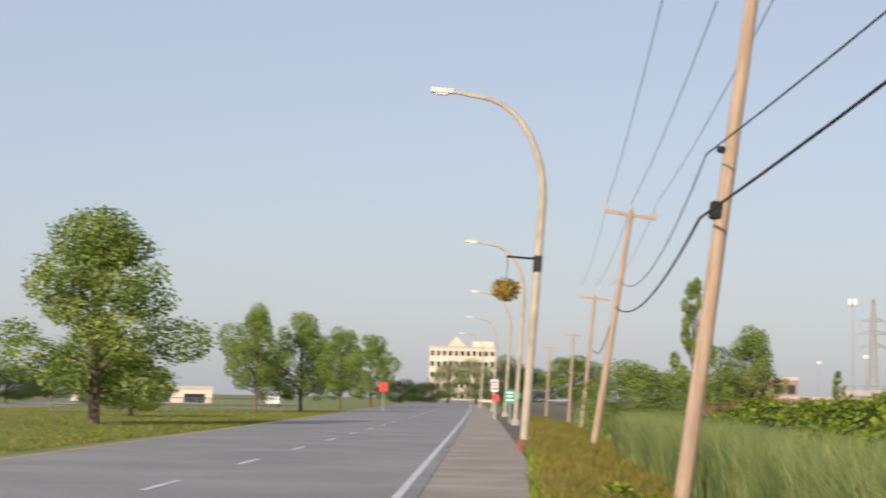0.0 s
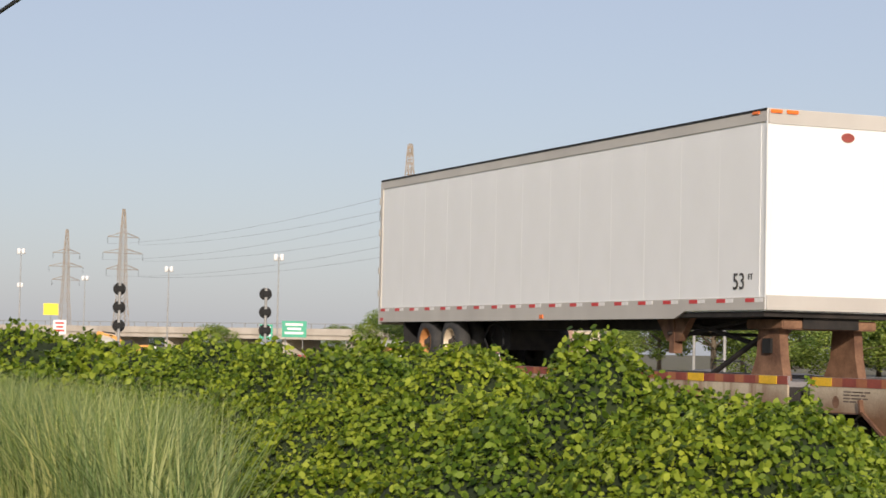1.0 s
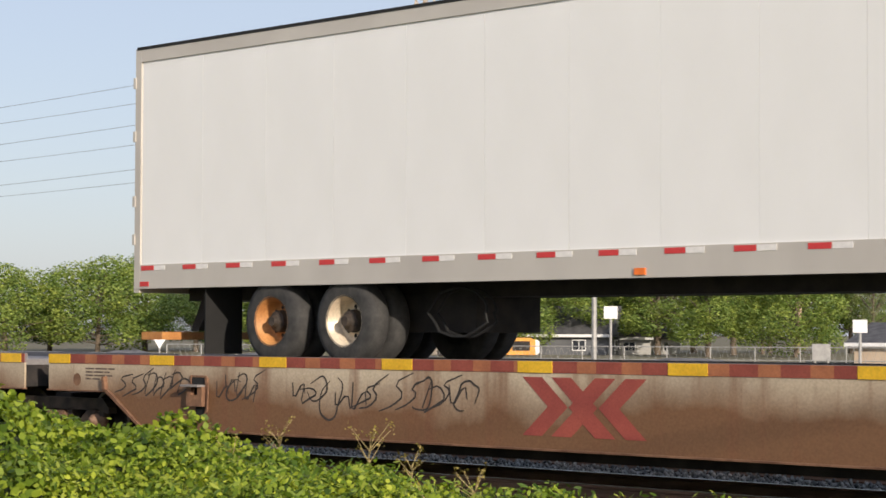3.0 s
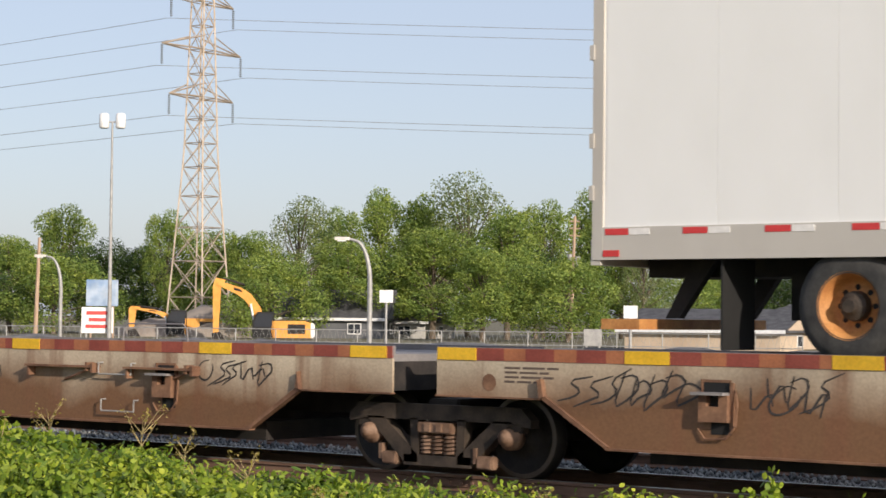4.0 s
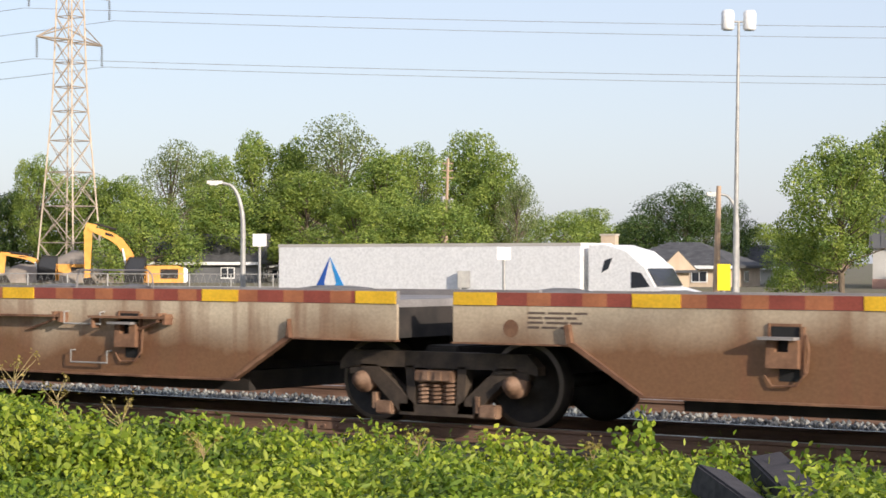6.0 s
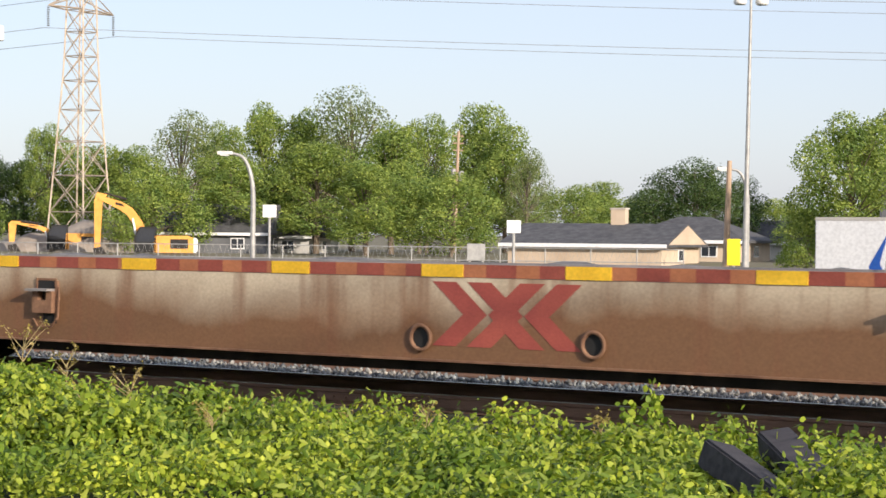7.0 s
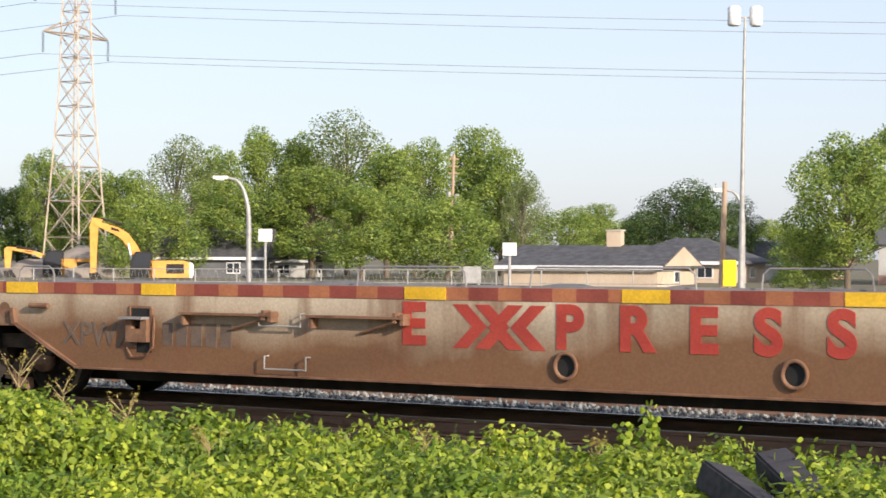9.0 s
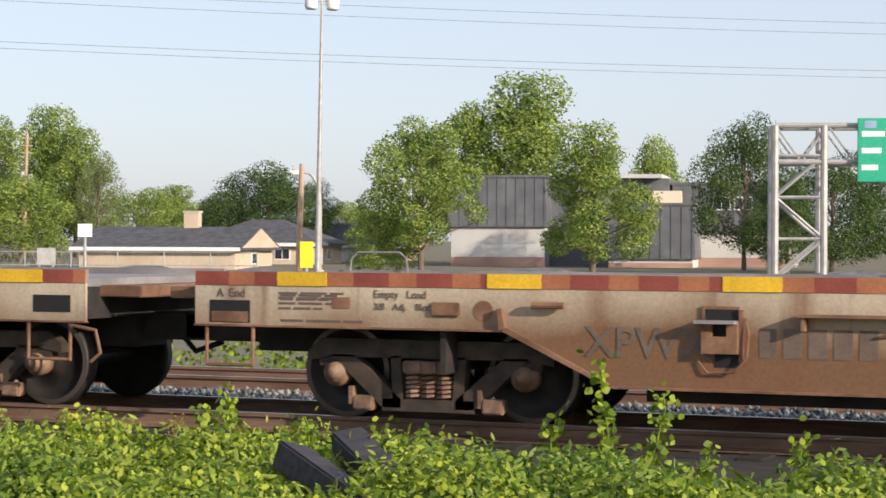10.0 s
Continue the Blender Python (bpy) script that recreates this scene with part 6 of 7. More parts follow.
def pylon(x, y, h=35.0):
    """Lattice mast: four tapering legs, zigzag bracing, three pairs of arms with hanging insulators."""
    p = empty("pylon", pose(x, y, -0.2, 0, 0, 96))
    half = lambda z: 1.35 * (1 - z / 21.0) + 0.62 if z < 15 else max(0.12, 1.0 - 0.026 * (z - 15) - 0.03 * max(0, z - 28))
    levels = [0, 3.4, 6.4, 9.2, 11.8, 14.2, 16.2, 18.2, 20.0, 22.0, 24.0, 26.0, 28.0, 30.0, 32.4, 35.0]
    for sx in (-1, 1):
        for sy in (-1, 1):
            bm = bmesh.new()
            tube([(sx * half(a), sy * half(a), a) for a in levels], 0.085, 4, bm)
            part("leg", bm, M_LATTICE, p)
    for face in range(4):
        bm = bmesh.new()
        turn = Matrix.Rotation(face * math.pi / 2, 3, "Z")
        for a, b in zip(levels, levels[1:]):
            for s in (-1, 1):
                add_rod(bm, turn @ Vector((s * half(a), -half(a), a)), turn @ Vector((-s * half(b), -half(b), b)), 0.045, sides=4)
            add_rod(bm, turn @ Vector((-half(b), -half(b), b)), turn @ Vector((half(b), -half(b), b)), 0.04, sides=4)
        part("bracing", bm, M_LATTICE, p)["kind"] = "stuff"
    for z, reach in ((20.0, 4.2), (24.0, 5.2), (28.0, 4.1)):
        for s in (-1, 1):
            bm = bmesh.new()
            for sy in (-1, 1):
                add_rod(bm, (s * half(z), sy * half(z), z), (s * reach, 0, z), 0.075, sides=4)
                add_rod(bm, (s * half(z), sy * half(z), z + 1.1), (s * reach, 0, z), 0.065, sides=4)
            part("arm", bm, M_LATTICE, p)
            bm = bmesh.new()
            for k in range(9):
                add_rod(bm, (s * reach, 0, z - 0.15 - 0.18 * k), (s * reach, 0, z - 0.25 - 0.18 * k), 0.13, 0.06, 8)
            part("insulator_string", bm, M_LENS_GREY, p)
    return tagged(p, "tall rust-tinted lattice power pylon", "pylon", "power pylons")


PYLONS = ((45, 235), (-120.3, 121), (-306.5, 122), (-498, 122), (-600, 130), (-640, 110))
for x, y in PYLONS:
    pylon(x, y)
for (xa, ya), (xb, yb) in zip(PYLONS[:4], PYLONS[1:4]):
    for z, reach in ((20.0, 4.2), (24.0, 5.2), (28.0, 4.1)):
        for s in (-1, 1):
            wire("high_voltage_line", (xa, ya + s * reach, z - 2.0), (xb, yb + s * reach, z - 2.0), 1.6, 0.022, M_WIRE, "thin grey high-voltage line", 20)


def far_pole(bearing, distance, h, gear):
    x, y = spot(bearing, distance)
    p = empty("utility_pole", pose(x, y, -0.8, 0, 0, -bearing) @ pose(0, 0, 0, 0, 1.5, 0))
    part("pole", rod((0, 0, 0), (0, 0, h), 0.17, 0.11, 10), M_WOODPOLE, p)
    if gear:
        part("transformer", rod((0.32, 0, h * 0.62), (0.32, 0, h * 0.62 + 0.85), 0.25, sides=12), M_GALV, p, "grey pole transformer")
        part("transformer", rod((-0.32, 0, h * 0.66), (-0.32, 0, h * 0.66 + 0.6), 0.2, sides=12), M_GALV, p)
        for k in range(3):
            part("crossarm", box(-0.45, 0.45, -0.05, 0.05, h - 0.5 - 0.6 * k, h - 0.4 - 0.6 * k), M_WOODPOLE, p)
    return tagged(p, "old wooden utility pole behind the highway", "utility pole", "poles behind the highway")


far_pole(-34.42, 172, 11.2, True)
far_pole(-26.85, 95, 5.95, False)
far_pole(-49.3, 150, 8.0, False)


def rail_signal(x, y, top):
    s = empty("rail_signal", pose(x, y, -0.3, 0, 0, -100))
    part("mast", rod((0, 0, 0), (0, 0, top + 0.3), 0.07, sides=10), M_GALV, s)
    for k in range(3):
        z = top - 0.89 * k
        part("target_disc", lathe([(0.0, 0.02), (0.30, 0.02), (0.31, 0.0), (0.30, -0.02), (0.12, -0.02)], 24), M_BLACK, s, "round black signal target").location = (0, -0.16, z)
        part("signal_lens", lathe([(0.0, -0.03), (0.1, -0.03), (0.1, 0.0)], 14), M_LENS, s).location = (0, -0.17, z)
        part("hood", lathe([(0.12, -0.02), (0.12, -0.22), (0.11, -0.22), (0.11, -0.02)], 14), M_BLACK, s).location = (0, -0.17, z)
        part("lamp_case", box(-0.14, 0.14, -0.12, 0.1, -0.15, 0.15, 0.02), M_BLACK, s).location.z = z
    part("control_box", box(-0.3, 0.3, -0.2, 0.3, 0.2, 1.5, 0.02), M_RUST, s)
    return tagged(s, "railway signal mast with round black targets", "railway signal", "signals")


rail_signal(*spot(-76.29, 100), 4.5)
rail_signal(*spot(-72.24, 100), 4.42)


# ---------------------------------------------------------------- beyond the railway
def build_berm():
    rng = np.random.default_rng(31)
    xs, ys = np.linspace(-150, 40, 220), np.linspace(57, 66, 12)
    gx, gy = np.meshgrid(xs, ys, indexing="ij")
    z = -1.2 + 1.75 * np.sin(np.clip((gy - 57) / 9, 0, 1) * math.pi) * (1 + 0.12 * np.sin(gx * 0.9) * np.sin(gx * 0.37)) + rng.uniform(-0.08, 0.08, gx.shape)
    ny = len(ys)
    i, j = np.meshgrid(np.arange(len(xs) - 1), np.arange(ny - 1), indexing="ij")
    a = (i * ny + j).ravel()
    me = cloud_mesh("earth_berm", np.stack([gx, gy, z], -1).reshape(-1, 3), np.stack([a, a + ny, a + ny + 1, a + 1], 1), M_BERM)
    tagged(new("earth_berm", me), "long low berm of dark grey stones", "berm", kind="structure")


M_BERM = mottled("berm_stone", (0.10, 0.10, 0.10), (0.20, 0.19, 0.185), 1.5, 0.95, fine=5.0, relief=0.6)
build_berm()


def fence(b0, b1, d0, d1, z0, h, step, label):
    f = empty("fence", pose(0, 0, 0))
    (xa, ya), (xb, yb) = spot(b0, d0), spot(b1, d1)
    n = max(2, int(math.hypot(xb - xa, yb - ya) / step))
    post = None
    for k in range(n + 1):
        x, y = xa + (xb - xa) * k / n, ya + (yb - ya) * k / n
        if post is None:
            post = part("post", rod((0, 0, 0), (0, 0, h), 0.04, sides=6), M_GALV, f)
            post.location = (x, y, z0)
        else:
            share("post", post, f, pose(x, y, z0))
    for u in (1.0, 0.5, 0.08):
        part("fence_rail", tube([(xa, ya, z0 + h * u), (xb, yb, z0 + h * u)], 0.03, 5), M_GALV, f)
    bm = bmesh.new()
    for k in range(n * 6):
        for s in (0, 1):
            u0, u1 = (k + s) / (n * 6), (k + 1 - s) / (n * 6)
            add_rod(bm, (xa + (xb - xa) * u0, ya + (yb - ya) * u0, z0), (xa + (xb - xa) * u1, ya + (yb - ya) * u1, z0 + h), 0.008, sides=3)
    part("wire_mesh", bm, M_GALV, f)
    return tagged(f, label, "fence", "fences")


fence(-52, -28, 135, 115, -0.6, 1.5, 2.6, "grey chain-link fence behind the highway")
fence(-62, -52, 170, 135, -1.0, 1.3, 3.0, "grey chain-link fence behind the highway")
fence(-103, -96, 150, 200, 0.0, 1.2, 3.0, "low grey fence beyond the road")


def excavator(bearing, distance, turn, lift, z=-0.9):
    x, y = spot(bearing, distance)
    e = empty("excavator", pose(x, y, z, 0, 0, turn))
    for s in (-1, 1):
        part("track", prism([(-1.9, 0.1), (-2.1, 0.5), (-1.8, 0.9), (1.8, 0.9), (2.1, 0.5), (1.9, 0.1)], s * 1.2 - 0.3, s * 1.2 + 0.3), M_BLACK, e, "black crawler track")
    part("house", prism([(-2.7, 1.1), (-2.7, 2.2), (-2.3, 2.35), (0.2, 2.35), (0.2, 1.1)], -1.3, 1.3), M_MACHINE, e, "yellow engine house")
    part("vent", box(-2.3, -1.0, 1.3, 1.315, 1.4, 2.1), M_DIRTY, e)
    part("counterweight", box(-3.0, -2.6, -1.25, 1.25, 1.1, 2.2, 0.1), M_WHITE, e)
    part("cab", prism([(0.0, 1.1), (0.0, 3.0), (1.2, 3.0), (1.6, 2.3), (1.6, 1.1)], 0.35, 1.3), M_BLACK, e, "black-framed cab")
    part("cab_glass", prism([(0.15, 1.9), (0.15, 2.85), (1.15, 2.85), (1.45, 2.25), (1.45, 1.9)], 1.3, 1.312), M_GLASS, e)
    up = lambda pts: [(px, 1.7 + (pz - 1.7) * lift) for px, pz in pts]
    boom = [(0.5, 1.5), (0.55, 2.2), (1.05, 3.4), (1.75, 4.35), (2.5, 4.8), (4.1, 5.25), (4.25, 4.98), (2.8, 4.3), (2.15, 3.85), (1.55, 2.9), (1.2, 1.5)]
    part("boom", prism(up(boom), -0.28, 0.28), M_MACHINE, e, "bent orange-yellow boom")
    part("boom_mark", prism(up([(2.35, 4.45), (2.5, 4.65), (3.0, 4.8), (3.0, 4.6)]), 0.28, 0.292), M_BLACK, e)
    part("stick", prism(up([(3.6, 5.35), (4.35, 5.5), (4.55, 4.9), (4.5, 1.4), (4.1, 1.4), (3.95, 4.7)]), -0.2, 0.2), M_MACHINE, e, "orange-yellow dipper stick")
    part("bucket", prism([(4.0, 1.5), (4.6, 1.4), (4.4, 0.3), (3.5, 0.2), (3.4, 0.6)], -0.6, 0.6), M_DIRTY, e)
    part("ram", tube([(2.2, 0, 1.7 + 3.3 * lift), (3.8, 0, 1.7 + 3.75 * lift)], 0.08, 8), M_DIRTY, e)
    for sy in (-0.36, 0.36):
        part("boom_ram", tube([(1.3, sy, 1.4), (1.75, sy, 1.7 + 1.9 * lift)], 0.08, 8), M_WHITE, e)
    return tagged(e, "yellow crawler excavator with a raised boom", "excavator", "excavators")


excavator(-42.73, 152, 222.6, 1.0, -1.0)
excavator(-45.15, 162, 225, 0.42, -0.9)
excavator(-75.9, 260, 256, 0.6, -1.0)


def pile(bearing, distance, r, h):
    x, y = spot(bearing, distance)
    bm = bmesh.new()
    bmesh.ops.create_icosphere(bm, subdivisions=4, radius=1.0)
    for v in bm.verts:
        k = 1 + 0.18 * noise.noise(v.co * 2.3 + Vector((bearing, 0, 0))) + 0.07 * noise.noise(v.co * 7)
        v.co = Vector((v.co.x * r * k, v.co.y * r * k, max(-0.1, v.co.z) * h * k * (1 - 0.3 * (v.co.x ** 2 + v.co.y ** 2))))
    ob = part("earth_mound", bm, M_DIRTPILE, smooth=True)
    ob.location = (x, y, -1.0)
    return tagged(ob, "brown heap of dug earth", "earth pile", "earth piles")


pile(-44.2, 165, 6.0, 3.4)
pile(-43.2, 168, 5.0, 3.0)
pile(-46.0, 165, 4.0, 2.4)


def sign_board(name, bearing, distance, w, h, z, mat, label, posts=1, edge=None, bars_mat=None, turn=None, post_mat=None):
    """A flat sign on its posts, facing the railway; unreadable lines stand as bars."""
    x, y = spot(bearing, distance)
    s = empty(name, pose(x, y, -0.9, 0, 0, -bearing if turn is None else turn))
    for k in range(posts):
        px = 0 if posts == 1 else (k / (posts - 1) - 0.5) * w * 0.7
        part("sign_post", rod((px, 0.06, 0), (px, 0.06, z + h), 0.06, sides=8), post_mat or M_GALV, s)
    part("panel", box(-w / 2, w / 2, -0.03, 0.03, z, z + h, 0.01), mat, s)
    if bars_mat:
        for k, (u, q) in enumerate(((0.78, 0.7), (0.52, 0.55), (0.26, 0.75))):
            part("text_bar", box(-w * q / 2, w * q / 2, -0.036, -0.03, z + h * (u - 0.07), z + h * (u + 0.07)), bars_mat, s)
    return tagged(s, label, "sign", "signs")


sign_board("billboard", -47.49, 118, 1.8, 1.5, 3.05, M_BLUEAD, "blue picture billboard on two wooden posts", 2, post_mat=M_WOODPOLE)
sign_board("site_sign", -47.61, 112, 1.7, 1.4, 1.55, M_WHITE, "white sign with red lines below a billboard", 2, bars_mat=M_REDSIGN)
sign_board("yellow_sign", -26.62, 78, 0.50, 1.0, 1.45, M_YELLOWSIGN, "tall yellow warning sign", 1, bars_mat=None)
x, y = spot(-52.2, 120)
give_way = empty("yield_sign", pose(x, y, -0.9, 0, 0, 52.2))
part("sign_post", rod((0, 0.06, 0), (0, 0.06, 2.4), 0.05, sides=8), M_GALV, give_way)
part("panel", prism([(-0.5, 2.45), (0.5, 2.45), (0.0, 1.6)], -0.03, 0.03), M_WHITE, give_way)
tagged(give_way, "white triangular traffic sign on a post", "sign", "signs")
sign_board("white_board", -32.75, 80, 0.55, 0.5, 2.6, M_WHITE, "small white board on a post", 1)
sign_board("white_board", -39.6, 90, 0.60, 0.55, 3.2, M_WHITE, "small white board on a post", 1)
sign_board("white_board", -33.8, 85, 0.75, 0.7, 1.45, M_GALV, "grey roadside cabinet board", 2)
sign_board("highway_sign", -71.43, 250, 3.0, 2.0, 3.6, M_GREENSIGN, "green highway direction sign", 2, bars_mat=M_WHITE)
sign_board("highway_sign", -72.21, 250, 1.6, 1.8, 3.3, M_GREENSIGN, "green highway direction sign", 1, bars_mat=M_WHITE)
sign_board("restaurant_sign", -78.15, 270, 1.9, 1.5, 5.9, M_YELLOWSIGN, "yellow roadside pylon sign", 1)
sign_board("square_sign", -77.9, 262, 1.6, 1.8, 3.4, M_WHITE, "white sign with a red roof shape", 2, bars_mat=M_REDSIGN)
sign_board("advert", -64.5, 230, 1.7, 2.2, 2.2, M_REDSIGN, "red advertising board on a post", 1, bars_mat=M_WHITE)
sign_board("stop_sign", -93.8, 210, 0.9, 0.95, 3.0, M_REDSIGN, "red stop sign on a post", 1, bars_mat=None)
sign_board("route_sign", -90.25, 130, 0.55, 0.9, 2.2, M_GREENSIGN, "green road sign on a post", 1, bars_mat=M_WHITE)
sign_board("route_sign", -90.05, 135, 0.45, 0.45, 2.5, M_GREENSIGN, "green road sign on a post", 1)
sign_board("no_entry_sign", -90.65, 145, 0.5, 0.5, 2.3, M_REDSIGN, "red road sign under a white one", 1)
sign_board("no_entry_sign", -90.68, 150, 0.5, 0.9, 3.0, M_WHITE, "white road sign on a post", 1, bars_mat=M_REDSIGN)


def hip_house(bearing, distance, w, d, wall_h, roof_h, wall, roof, label, z=-0.6, turn=None, gable=True, chimney=False, windows=3):
    x, y = spot(bearing, distance)
    h = empty("house", pose(x, y, z, 0, 0, -bearing if turn is None else turn))
    part("wall", box(-w / 2, w / 2, -d / 2, d / 2, 0, wall_h), wall, h)
    bm = bmesh.new()
    o = 0.45
    eaves = [bm.verts.new((sx * (w / 2 + o), sy * (d / 2 + o), wall_h)) for sx, sy in ((-1, -1), (1, -1), (1, 1), (-1, 1))]
    low = [bm.verts.new((v.co.x, v.co.y, wall_h - 0.16)) for v in eaves]
    inset = o if gable else d * 0.45
    a, b = bm.verts.new((-w / 2 - o + (inset if not gable else 0), 0, wall_h + roof_h)), bm.verts.new((w / 2 + o - (inset if not gable else 0), 0, wall_h + roof_h))
    for f in ((eaves[0], eaves[1], b, a), (eaves[2], eaves[3], a, b), (eaves[1], eaves[2], b), (eaves[3], eaves[0], a)):
        bm.faces.new(f)
    for k in range(4):
        bm.faces.new((low[k], low[(k + 1) % 4], eaves[(k + 1) % 4], eaves[k]))
    bm.faces.new(low[::-1])
    bmesh.ops.recalc_face_normals(bm, faces=bm.faces[:])
    part("roof", bm, roof, h, "grey shingle roof")
    if gable:
        for s in (-1, 1):
            bm = bmesh.new()
            xx = s * (w / 2 + o + 0.01)
            bm.faces.new([bm.verts.new(p) for p in ((xx, -d / 2, wall_h), (xx, d / 2, wall_h), (xx, 0, wall_h + roof_h * 0.92))])
            part("gable", bm, wall, h)
    part("fascia", box(-w / 2 - o, w / 2 + o, -d / 2 - o - 0.03, -d / 2 - o, wall_h - 0.2, wall_h + 0.02), M_WHITE, h)
    for k in range(windows):
        wx = -w / 2 + w * (k + 0.5) / windows
        win = part("window", box(wx - 0.55, wx + 0.55, -d / 2 - 0.06, -d / 2, wall_h * 0.42, wall_h * 0.82), M_WHITE, h)
        part("pane", box(wx - 0.48, wx - 0.03, -d / 2 - 0.075, -d / 2 - 0.06, wall_h * 0.46, wall_h * 0.79), M_GLASS, win)
        part("pane", box(wx + 0.03, wx + 0.48, -d / 2 - 0.075, -d / 2 - 0.06, wall_h * 0.46, wall_h * 0.79), M_GLASS, win)
    win = part("window", box(w / 2, w / 2 + 0.06, -0.6, 0.6, wall_h * 0.42, wall_h * 0.82), M_WHITE, h)
    part("pane", box(w / 2 + 0.06, w / 2 + 0.075, -0.52, 0.52, wall_h * 0.46, wall_h * 0.79), M_GLASS, win)
    if chimney:
        part("chimney", box(w * 0.05, w * 0.05 + 0.9, -0.3, 0.4, wall_h, wall_h + roof_h + 0.85), M_BRICKWALL, h, "beige brick chimney")
        part("chimney_cap", box(w * 0.05 - 0.06, w * 0.05 + 0.96, -0.36, 0.46, wall_h + roof_h + 0.85, wall_h + roof_h + 0.95), M_CONCRETE, h)
    return tagged(h, label, "house", "houses behind the highway")


hip_house(-30.2, 125, 9.6, 8.0, 1.75, 1.25, M_BRICKWALL, M_ROOF, "low beige brick bungalow with a grey roof", -0.6, 12, True, True, 0)
hip_house(-27.7, 140, 8.5, 8, 1.9, 1.6, M_BRICKWALL, M_ROOF, "beige bungalow with a hipped grey roof", -0.5, 12, False, False, 2)
hip_house(-25.9, 155, 5, 6, 1.8, 1.5, M_PALEWALL, M_ROOF, "small pale house with a grey roof", -0.5, 30, True, False, 1)
hip_house(-24.6, 165, 6, 6, 1.6, 1.8, M_REDBRICK, M_ROOF, "brown house with a dark roof", -0.4, 10, True, False, 1)
hip_house(-41.0, 165, 9, 8, 2.2, 2.3, M_GREYMETAL, M_ROOF, "dark grey house among trees", -0.6, 30, True, False, 2)
hip_house(-39.2, 170, 7, 8, 2.0, 1.8, M_PALEWALL, M_ROOF, "grey house with a pale roof among trees", -0.6, 20, False, False, 2)


def grey_building():
    x, y = spot(-18.6, 128)
    g = empty("apartment_building", pose(x, y, -0.4, 0, 0, 12))

    def block(x0, x1, y0, z_mid, z_top, base):
        part("wall", box(x0, x1, y0, y0 + 9, 0, z_mid), M_PALEWALL, g, "pale grey lower wall")
        part("plinth", box(x0 - 0.02, x1 + 0.02, y0 - 0.03, y0, 0, base), M_REDBRICK, g, "brown brick plinth")
        roof = prism([(x0 - 0.2, z_mid), (x0, z_top), (x1, z_top), (x1 + 0.2, z_mid)], y0 - 0.25, y0 + 9.2)
        r = part("mansard_roof", roof, M_GREYMETAL, g, "dark grey standing-seam mansard roof")
        n = int((x1 - x0) / 0.6)
        for k in range(n + 1):
            xx = x0 + (x1 - x0) * k / n
            part("seam", box(xx - 0.02, xx + 0.02, y0 - 0.29, y0 - 0.25, z_mid, z_top), M_GREYMETAL, r)
        part("parapet", box(x0 - 0.15, x1 + 0.15, y0 - 0.33, y0 + 9.3, z_top, z_top + 0.16), M_GREYMETAL, g)

    block(-9.0, -3.0, 0.0, 2.9, 6.0, 1.0)
    block(1.3, 6.4, -2.5, 0.95, 4.2, 0.7)
    block(4.8, 12.5, 3.0, 2.6, 5.6, 1.0)
    part("stair_tower", box(-3.0, 4.6, 2.0, 8, 0, 6.0), M_GREYMETAL, g)
    part("flat_roof", box(1.2, 4.2, 1.2, 8.5, 6.0, 6.25), M_PALEWALL, g, "overhanging flat roof")
    part("vent_block", box(3.6, 5.4, 1.6, 2.7, 4.3, 5.2), M_CREAM, g)
    for x0, z0 in ((7.3, 4.0), (8.65, 4.0), (11.0, 4.0), (2.6, 1.7)):
        yy = 2.7 if x0 > 3 else (-0.28 if x0 < -3 else -2.78)
        win = part("window", box(x0, x0 + 1.15, yy - 0.06, yy + 0.06, z0, z0 + 0.85), M_WHITE, g, "white-framed window")
        for s in (0.06, 0.6):
            part("pane", box(x0 + s, x0 + s + 0.48, yy - 0.075, yy - 0.06, z0 + 0.07, z0 + 0.78), M_GLASS, win)
    return tagged(g, "grey mansard-roofed apartment building behind trees", "building")


grey_building()


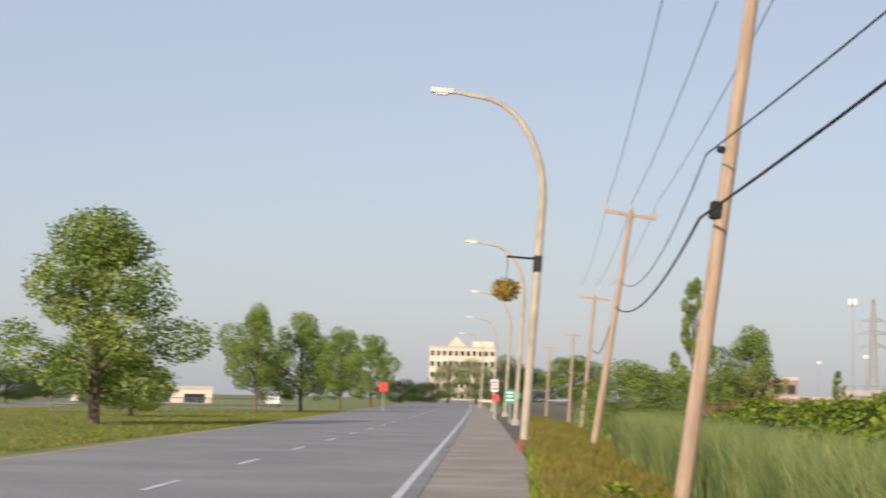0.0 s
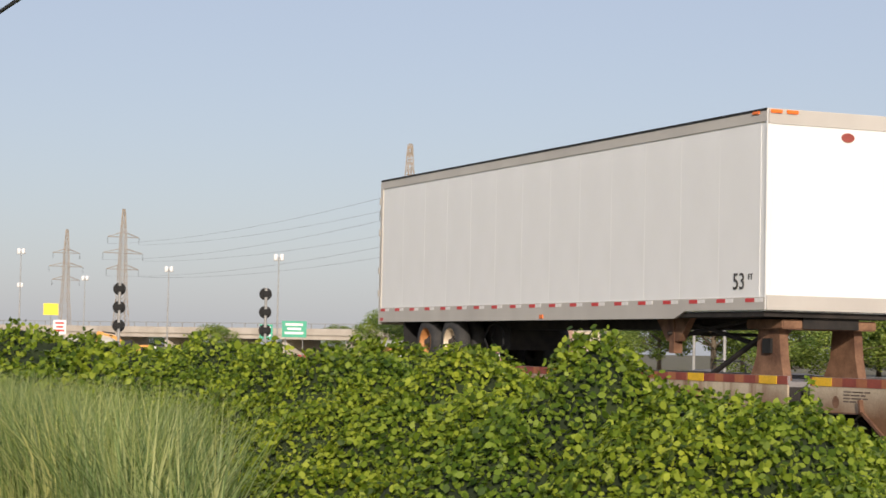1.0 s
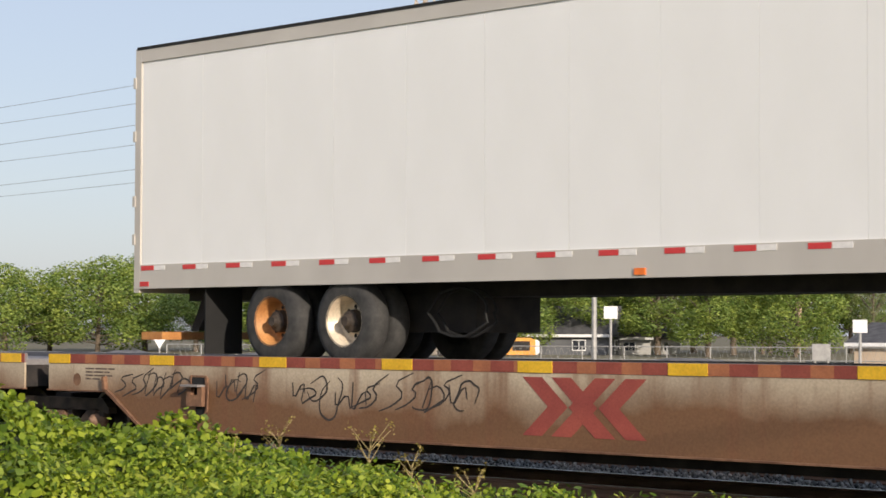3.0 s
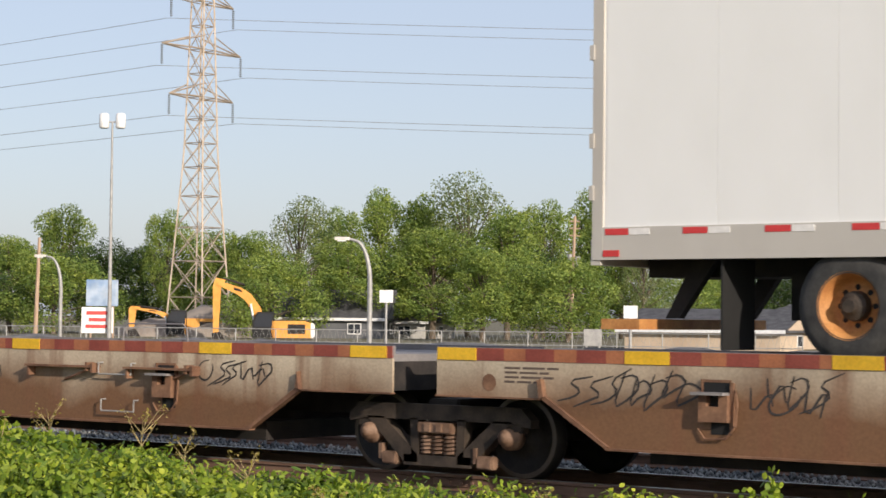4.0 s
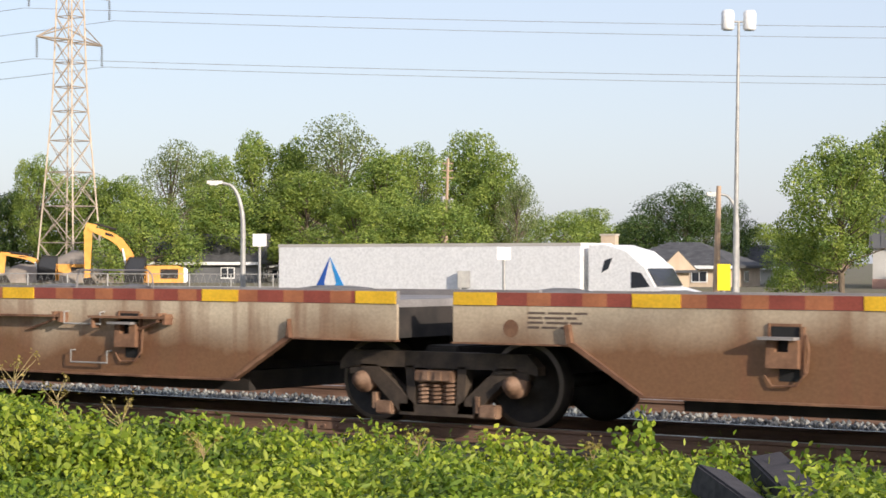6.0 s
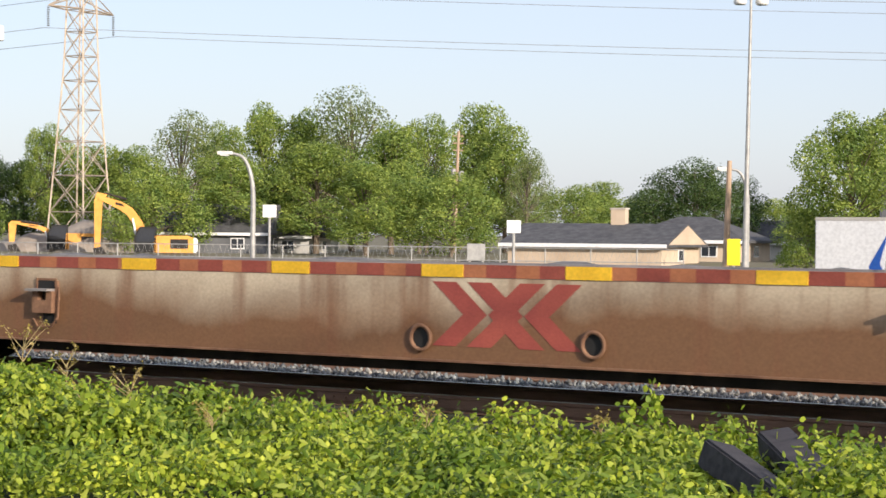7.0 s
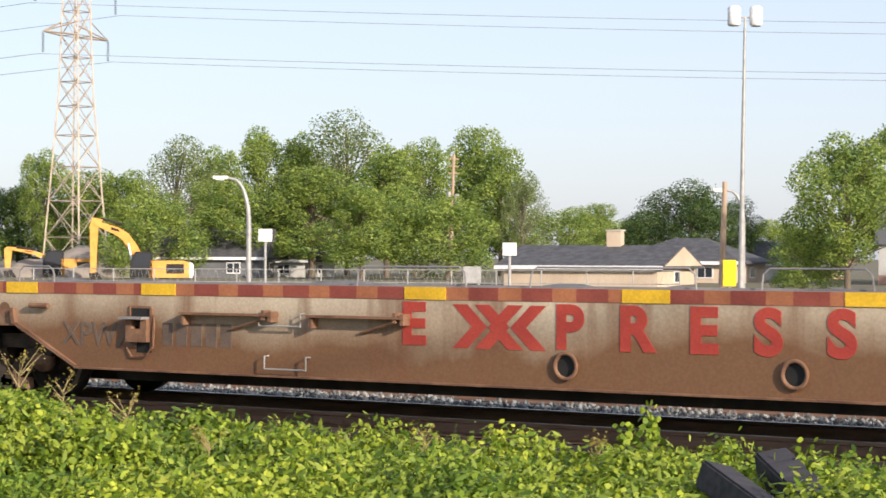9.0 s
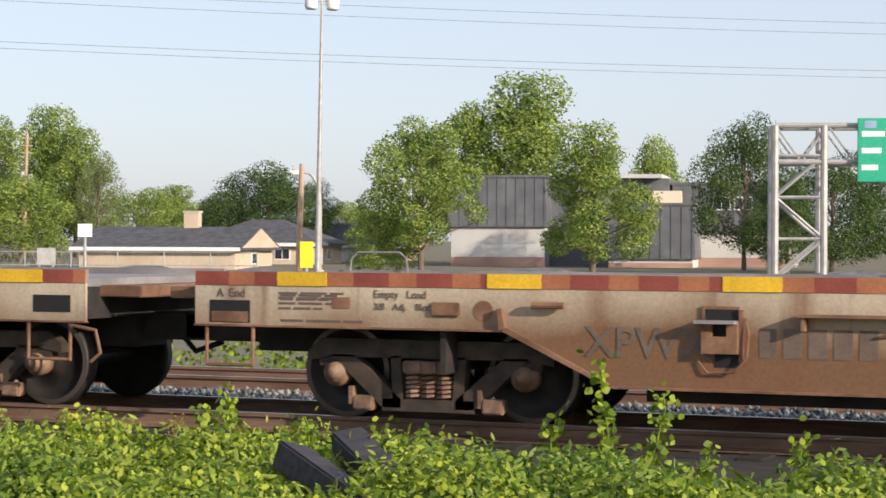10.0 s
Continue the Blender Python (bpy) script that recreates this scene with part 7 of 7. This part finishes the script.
def gantry():
    x, y = spot(-13.55, 62)
    g = empty("sign_gantry", pose(x, y, -1.2, 0, 0, 18))
    for sy, sx in ((0, 0), (1.5, 0), (0, 1.45), (1.5, 1.45)):
        part("column", rod((sx, sy, 0), (sx, sy, 6.3), 0.11, sides=8), M_GALV, g)
    for s in (0, 1.5):
        for k in range(4):
            z0, z1 = 0.4 + 1.25 * k, 0.4 + 1.25 * (k + 1)
            a, b = ((0, s, z0), (1.45, s, z1)) if k % 2 else ((1.45, s, z0), (0, s, z1))
            part("column_brace", rod(a, b, 0.05, sides=6), M_GALV, g)
            part("column_tie", rod((0, s, z1), (1.45, s, z1), 0.05, sides=6), M_GALV, g)
    for sy in (0, 1.5):
        for z in (5.2, 6.3):
            part("chord", rod((0, sy, z), (22, sy, z), 0.08, sides=8), M_GALV, g)
        bm = bmesh.new()
        for k in range(28):
            x0 = 0.78 * k
            add_rod(bm, (x0, sy, 5.2 if k % 2 else 6.3), (x0 + 0.78, sy, 6.3 if k % 2 else 5.2), 0.035, sides=5)
        part("truss_web", bm, M_GALV, g)
    bm = bmesh.new()
    for k in range(28):
        for z in (5.2, 6.3):
            add_rod(bm, (0.78 * k, 0, z), (0.78 * k + 0.39, 1.5, z), 0.03, sides=5)
    part("truss_lacing", bm, M_GALV, g)
    for x0 in (2.4, 3.6):
        sp = part("sign_panel", box(x0, x0 + 0.95, -0.32, -0.26, 4.6, 6.5, 0.02), M_GREENSIGN, g, "green direction panel")
        for k, u in enumerate((5.95, 5.45, 4.95)):
            part("text_bar", box(x0 + 0.12, x0 + 0.8 - 0.1 * k, -0.33, -0.32, u, u + 0.16), M_WHITE, sp)
        part("shield", box(x0 + 0.2, x0 + 0.55, -0.335, -0.32, 6.2, 6.42), M_BLUEAD, sp)
    return tagged(g, "galvanised truss gantry with green highway panels", "sign gantry")


gantry()


def viaduct():
    (xa, ya), (xb, yb) = spot(-80.5, 400), spot(-64.5, 300)
    L = math.hypot(xb - xa, yb - ya)
    v = empty("overpass", pose(xa, ya, -0.3, 0, 0, math.degrees(math.atan2(yb - ya, xb - xa))))
    part("deck", box(0, L, -5, 5, 3.0, 4.0), M_CONCRETE, v, "pale concrete bridge deck")
    part("parapet", box(0, L, -5.25, -5.0, 3.7, 4.75), M_CONCRETE, v)
    pier = part("pier", box(-0.5, 0.5, -4, 4, 0, 3.0, 0.05), M_CONCRETE, v)
    pier.location.x = 6
    post = part("rail_post", box(-0.06, 0.06, -5.15, -5.05, 4.75, 5.5), M_GALV, v)
    post.location.x = 1
    for k in range(1, int(L / 14)):
        share("pier", pier, v, pose(6 + 14 * k, 0, 0))
    for k in range(1, int(L / 3)):
        share("rail_post", post, v, pose(1 + 3 * k, 0, 0))
    part("hand_rail", box(0, L, -5.14, -5.06, 5.45, 5.55), M_GALV, v)
    return tagged(v, "long pale concrete highway overpass", "overpass")


viaduct()


def flat_block(name, bearing, distance, w, d, storeys, mat, label, z=-0.8, per=3.1, cols=6, turn=None, top=None):
    x, y = spot(bearing, distance)
    b = empty(name, pose(x, y, z, 0, 0, -bearing if turn is None else turn))
    h = storeys * per
    part("wall", box(-w / 2, w / 2, -d / 2, d / 2, 0, h), mat, b)
    part("parapet", box(-w / 2 - 0.15, w / 2 + 0.15, -d / 2 - 0.15, d / 2 + 0.15, h, h + 0.5), top or M_CONCRETE, b)
    win = None
    for s in range(storeys):
        for c in range(cols):
            px = -w / 2 + w * (c + 0.5) / cols
            if win is None:
                win = part("window", box(-w / cols * 0.3, w / cols * 0.3, -d / 2 - 0.05, -d / 2 + 0.02, 0.9, 2.3), M_GLASS, b)
                win.location = (px, 0, s * per)
            else:
                share("window", win, b, pose(px, 0, s * per))
    return b, h


b, h = flat_block("hotel", -91.6, 600, 19, 16, 5, M_CREAM, "", 0.5, 3.1, 11)
part("roof_gable", prism([(-4.4, 16.0), (-1.7, 18.9), (1.0, 16.0)], -8.3, 6), M_CREAM, b, "white gabled roof feature")
part("roof_block", box(3, 9, -6, 6, 16, 17.6), M_CREAM, b)
tagged(b, "large cream hotel block far down the road", "building")
b, h = flat_block("brick_office", -65.2, 250, 13.5, 12, 2, M_REDBRICK, "", -1.0, 2.7, 5)
part("name_board", box(-2.0, 1.0, -6.2, -6.1, 1.9, 2.7), M_WHITE, b)
tagged(b, "brown brick two-storey office with dark windows", "building")
b, h = flat_block("white_shed", -63.0, 260, 6, 8, 2, M_CREAM, "", -1.0, 2.6, 2)
tagged(b, "small cream building beside the office", "building")
b, h = flat_block("red_shed", -67.0, 255, 2.2, 5, 1, M_REDSIGN, "", -1.0, 3.6, 1)
tagged(b, "small red hut beside the office", "building")
for k, (bb, dd, w, st, mt) in enumerate(((-81.9, 300, 9, 1, M_PALEWALL), (-80.9, 310, 7, 1, M_CREAM), (-83.0, 320, 8, 2, M_REDBRICK), (-80.0, 330, 6, 1, M_PALEWALL), (-77.2, 320, 9, 1, M_PALEWALL), (-100.5, 330, 22, 1, M_CREAM))):
    b, h = flat_block("shop", bb, dd, w, 8, st, mt, "", -0.8, 3.0, 4)
    tagged(b, "low shop building in the distance", "building", "distant shops")


def parked_car(bearing, distance, z, paint, turn):
    x, y = spot(bearing, distance)
    c = empty("car", pose(x, y, z, 0, 0, turn))
    part("body", prism([(-2.1, 0.3), (-2.15, 0.8), (-1.5, 0.95), (-0.9, 1.42), (0.6, 1.42), (1.2, 0.95), (2.0, 0.8), (2.1, 0.35)], -0.85, 0.85), paint, c)
    part("side_glass", prism([(-1.35, 0.97), (-0.85, 1.36), (0.55, 1.36), (1.05, 0.97)], -0.86, -0.85), M_GLASS, c)
    part("side_glass", prism([(-1.35, 0.97), (-0.85, 1.36), (0.55, 1.36), (1.05, 0.97)], 0.85, 0.86), M_GLASS, c)
    for px in (-1.3, 1.3):
        for s in (-1, 1):
            part("wheel", lathe([(0.0, -0.1), (0.2, -0.1), (0.32, -0.09), (0.32, 0.09), (0.0, 0.09)], 18), M_TYRE, c).location = (px, s * 0.78, 0.32)
    return tagged(c, "small car in the distance", "car", "distant cars")


parked_car(-96.9, 260, 0.1, M_WHITE, 10)
for k in range(6):
    parked_car(-74.9 + 0.9 * k, 240 + 6 * k, -0.9, (M_WHITE, M_GALV, M_BLUEMARK, M_GALV, M_REDSIGN, M_WHITE)[k], 40)


# ---------------------------------------------------------------- the moves
def motions():
    for key, car in CARS.items():
        m = car.matrix_basis.translation.x
        walk(car, [(t, pose(m + run(t), TRACK_Y, 0)) for t in (0.0, 2.0, 3.8, 5.8, 8.0, 10.0)])
    for thing in (TRAILER, HITCH):
        m = thing.matrix_basis.translation.x
        walk(thing, [(t, pose(m + run(t), TRACK_Y, 0)) for t in (0.0, 2.0, 3.8, 5.8, 8.0, 10.0)])
    for truck, m in TRUCKS:
        walk(truck, [(t, pose(m + run(t), TRACK_Y, 0)) for t in (0.0, 2.0, 3.8, 5.8, 8.0, 10.0)])
        for ws in [o for o in truck.children if o.name.startswith("wheelset")]:
            x = ws.location.x
            turn = math.degrees((SPEED + GAIN) / 0.42)
            walk(ws, [(k / 20, pose(x, 0, 0.42, 0, (turn * k / 20) % 360, 0)) for k in range(201)])
    walk(LORRY, [(t, pose(1.2 + 72 * (-0.877 + 0.352 * (t - 5.0)), 72, -1.7)) for t in (0.0, 5.0, 10.0)])


motions()
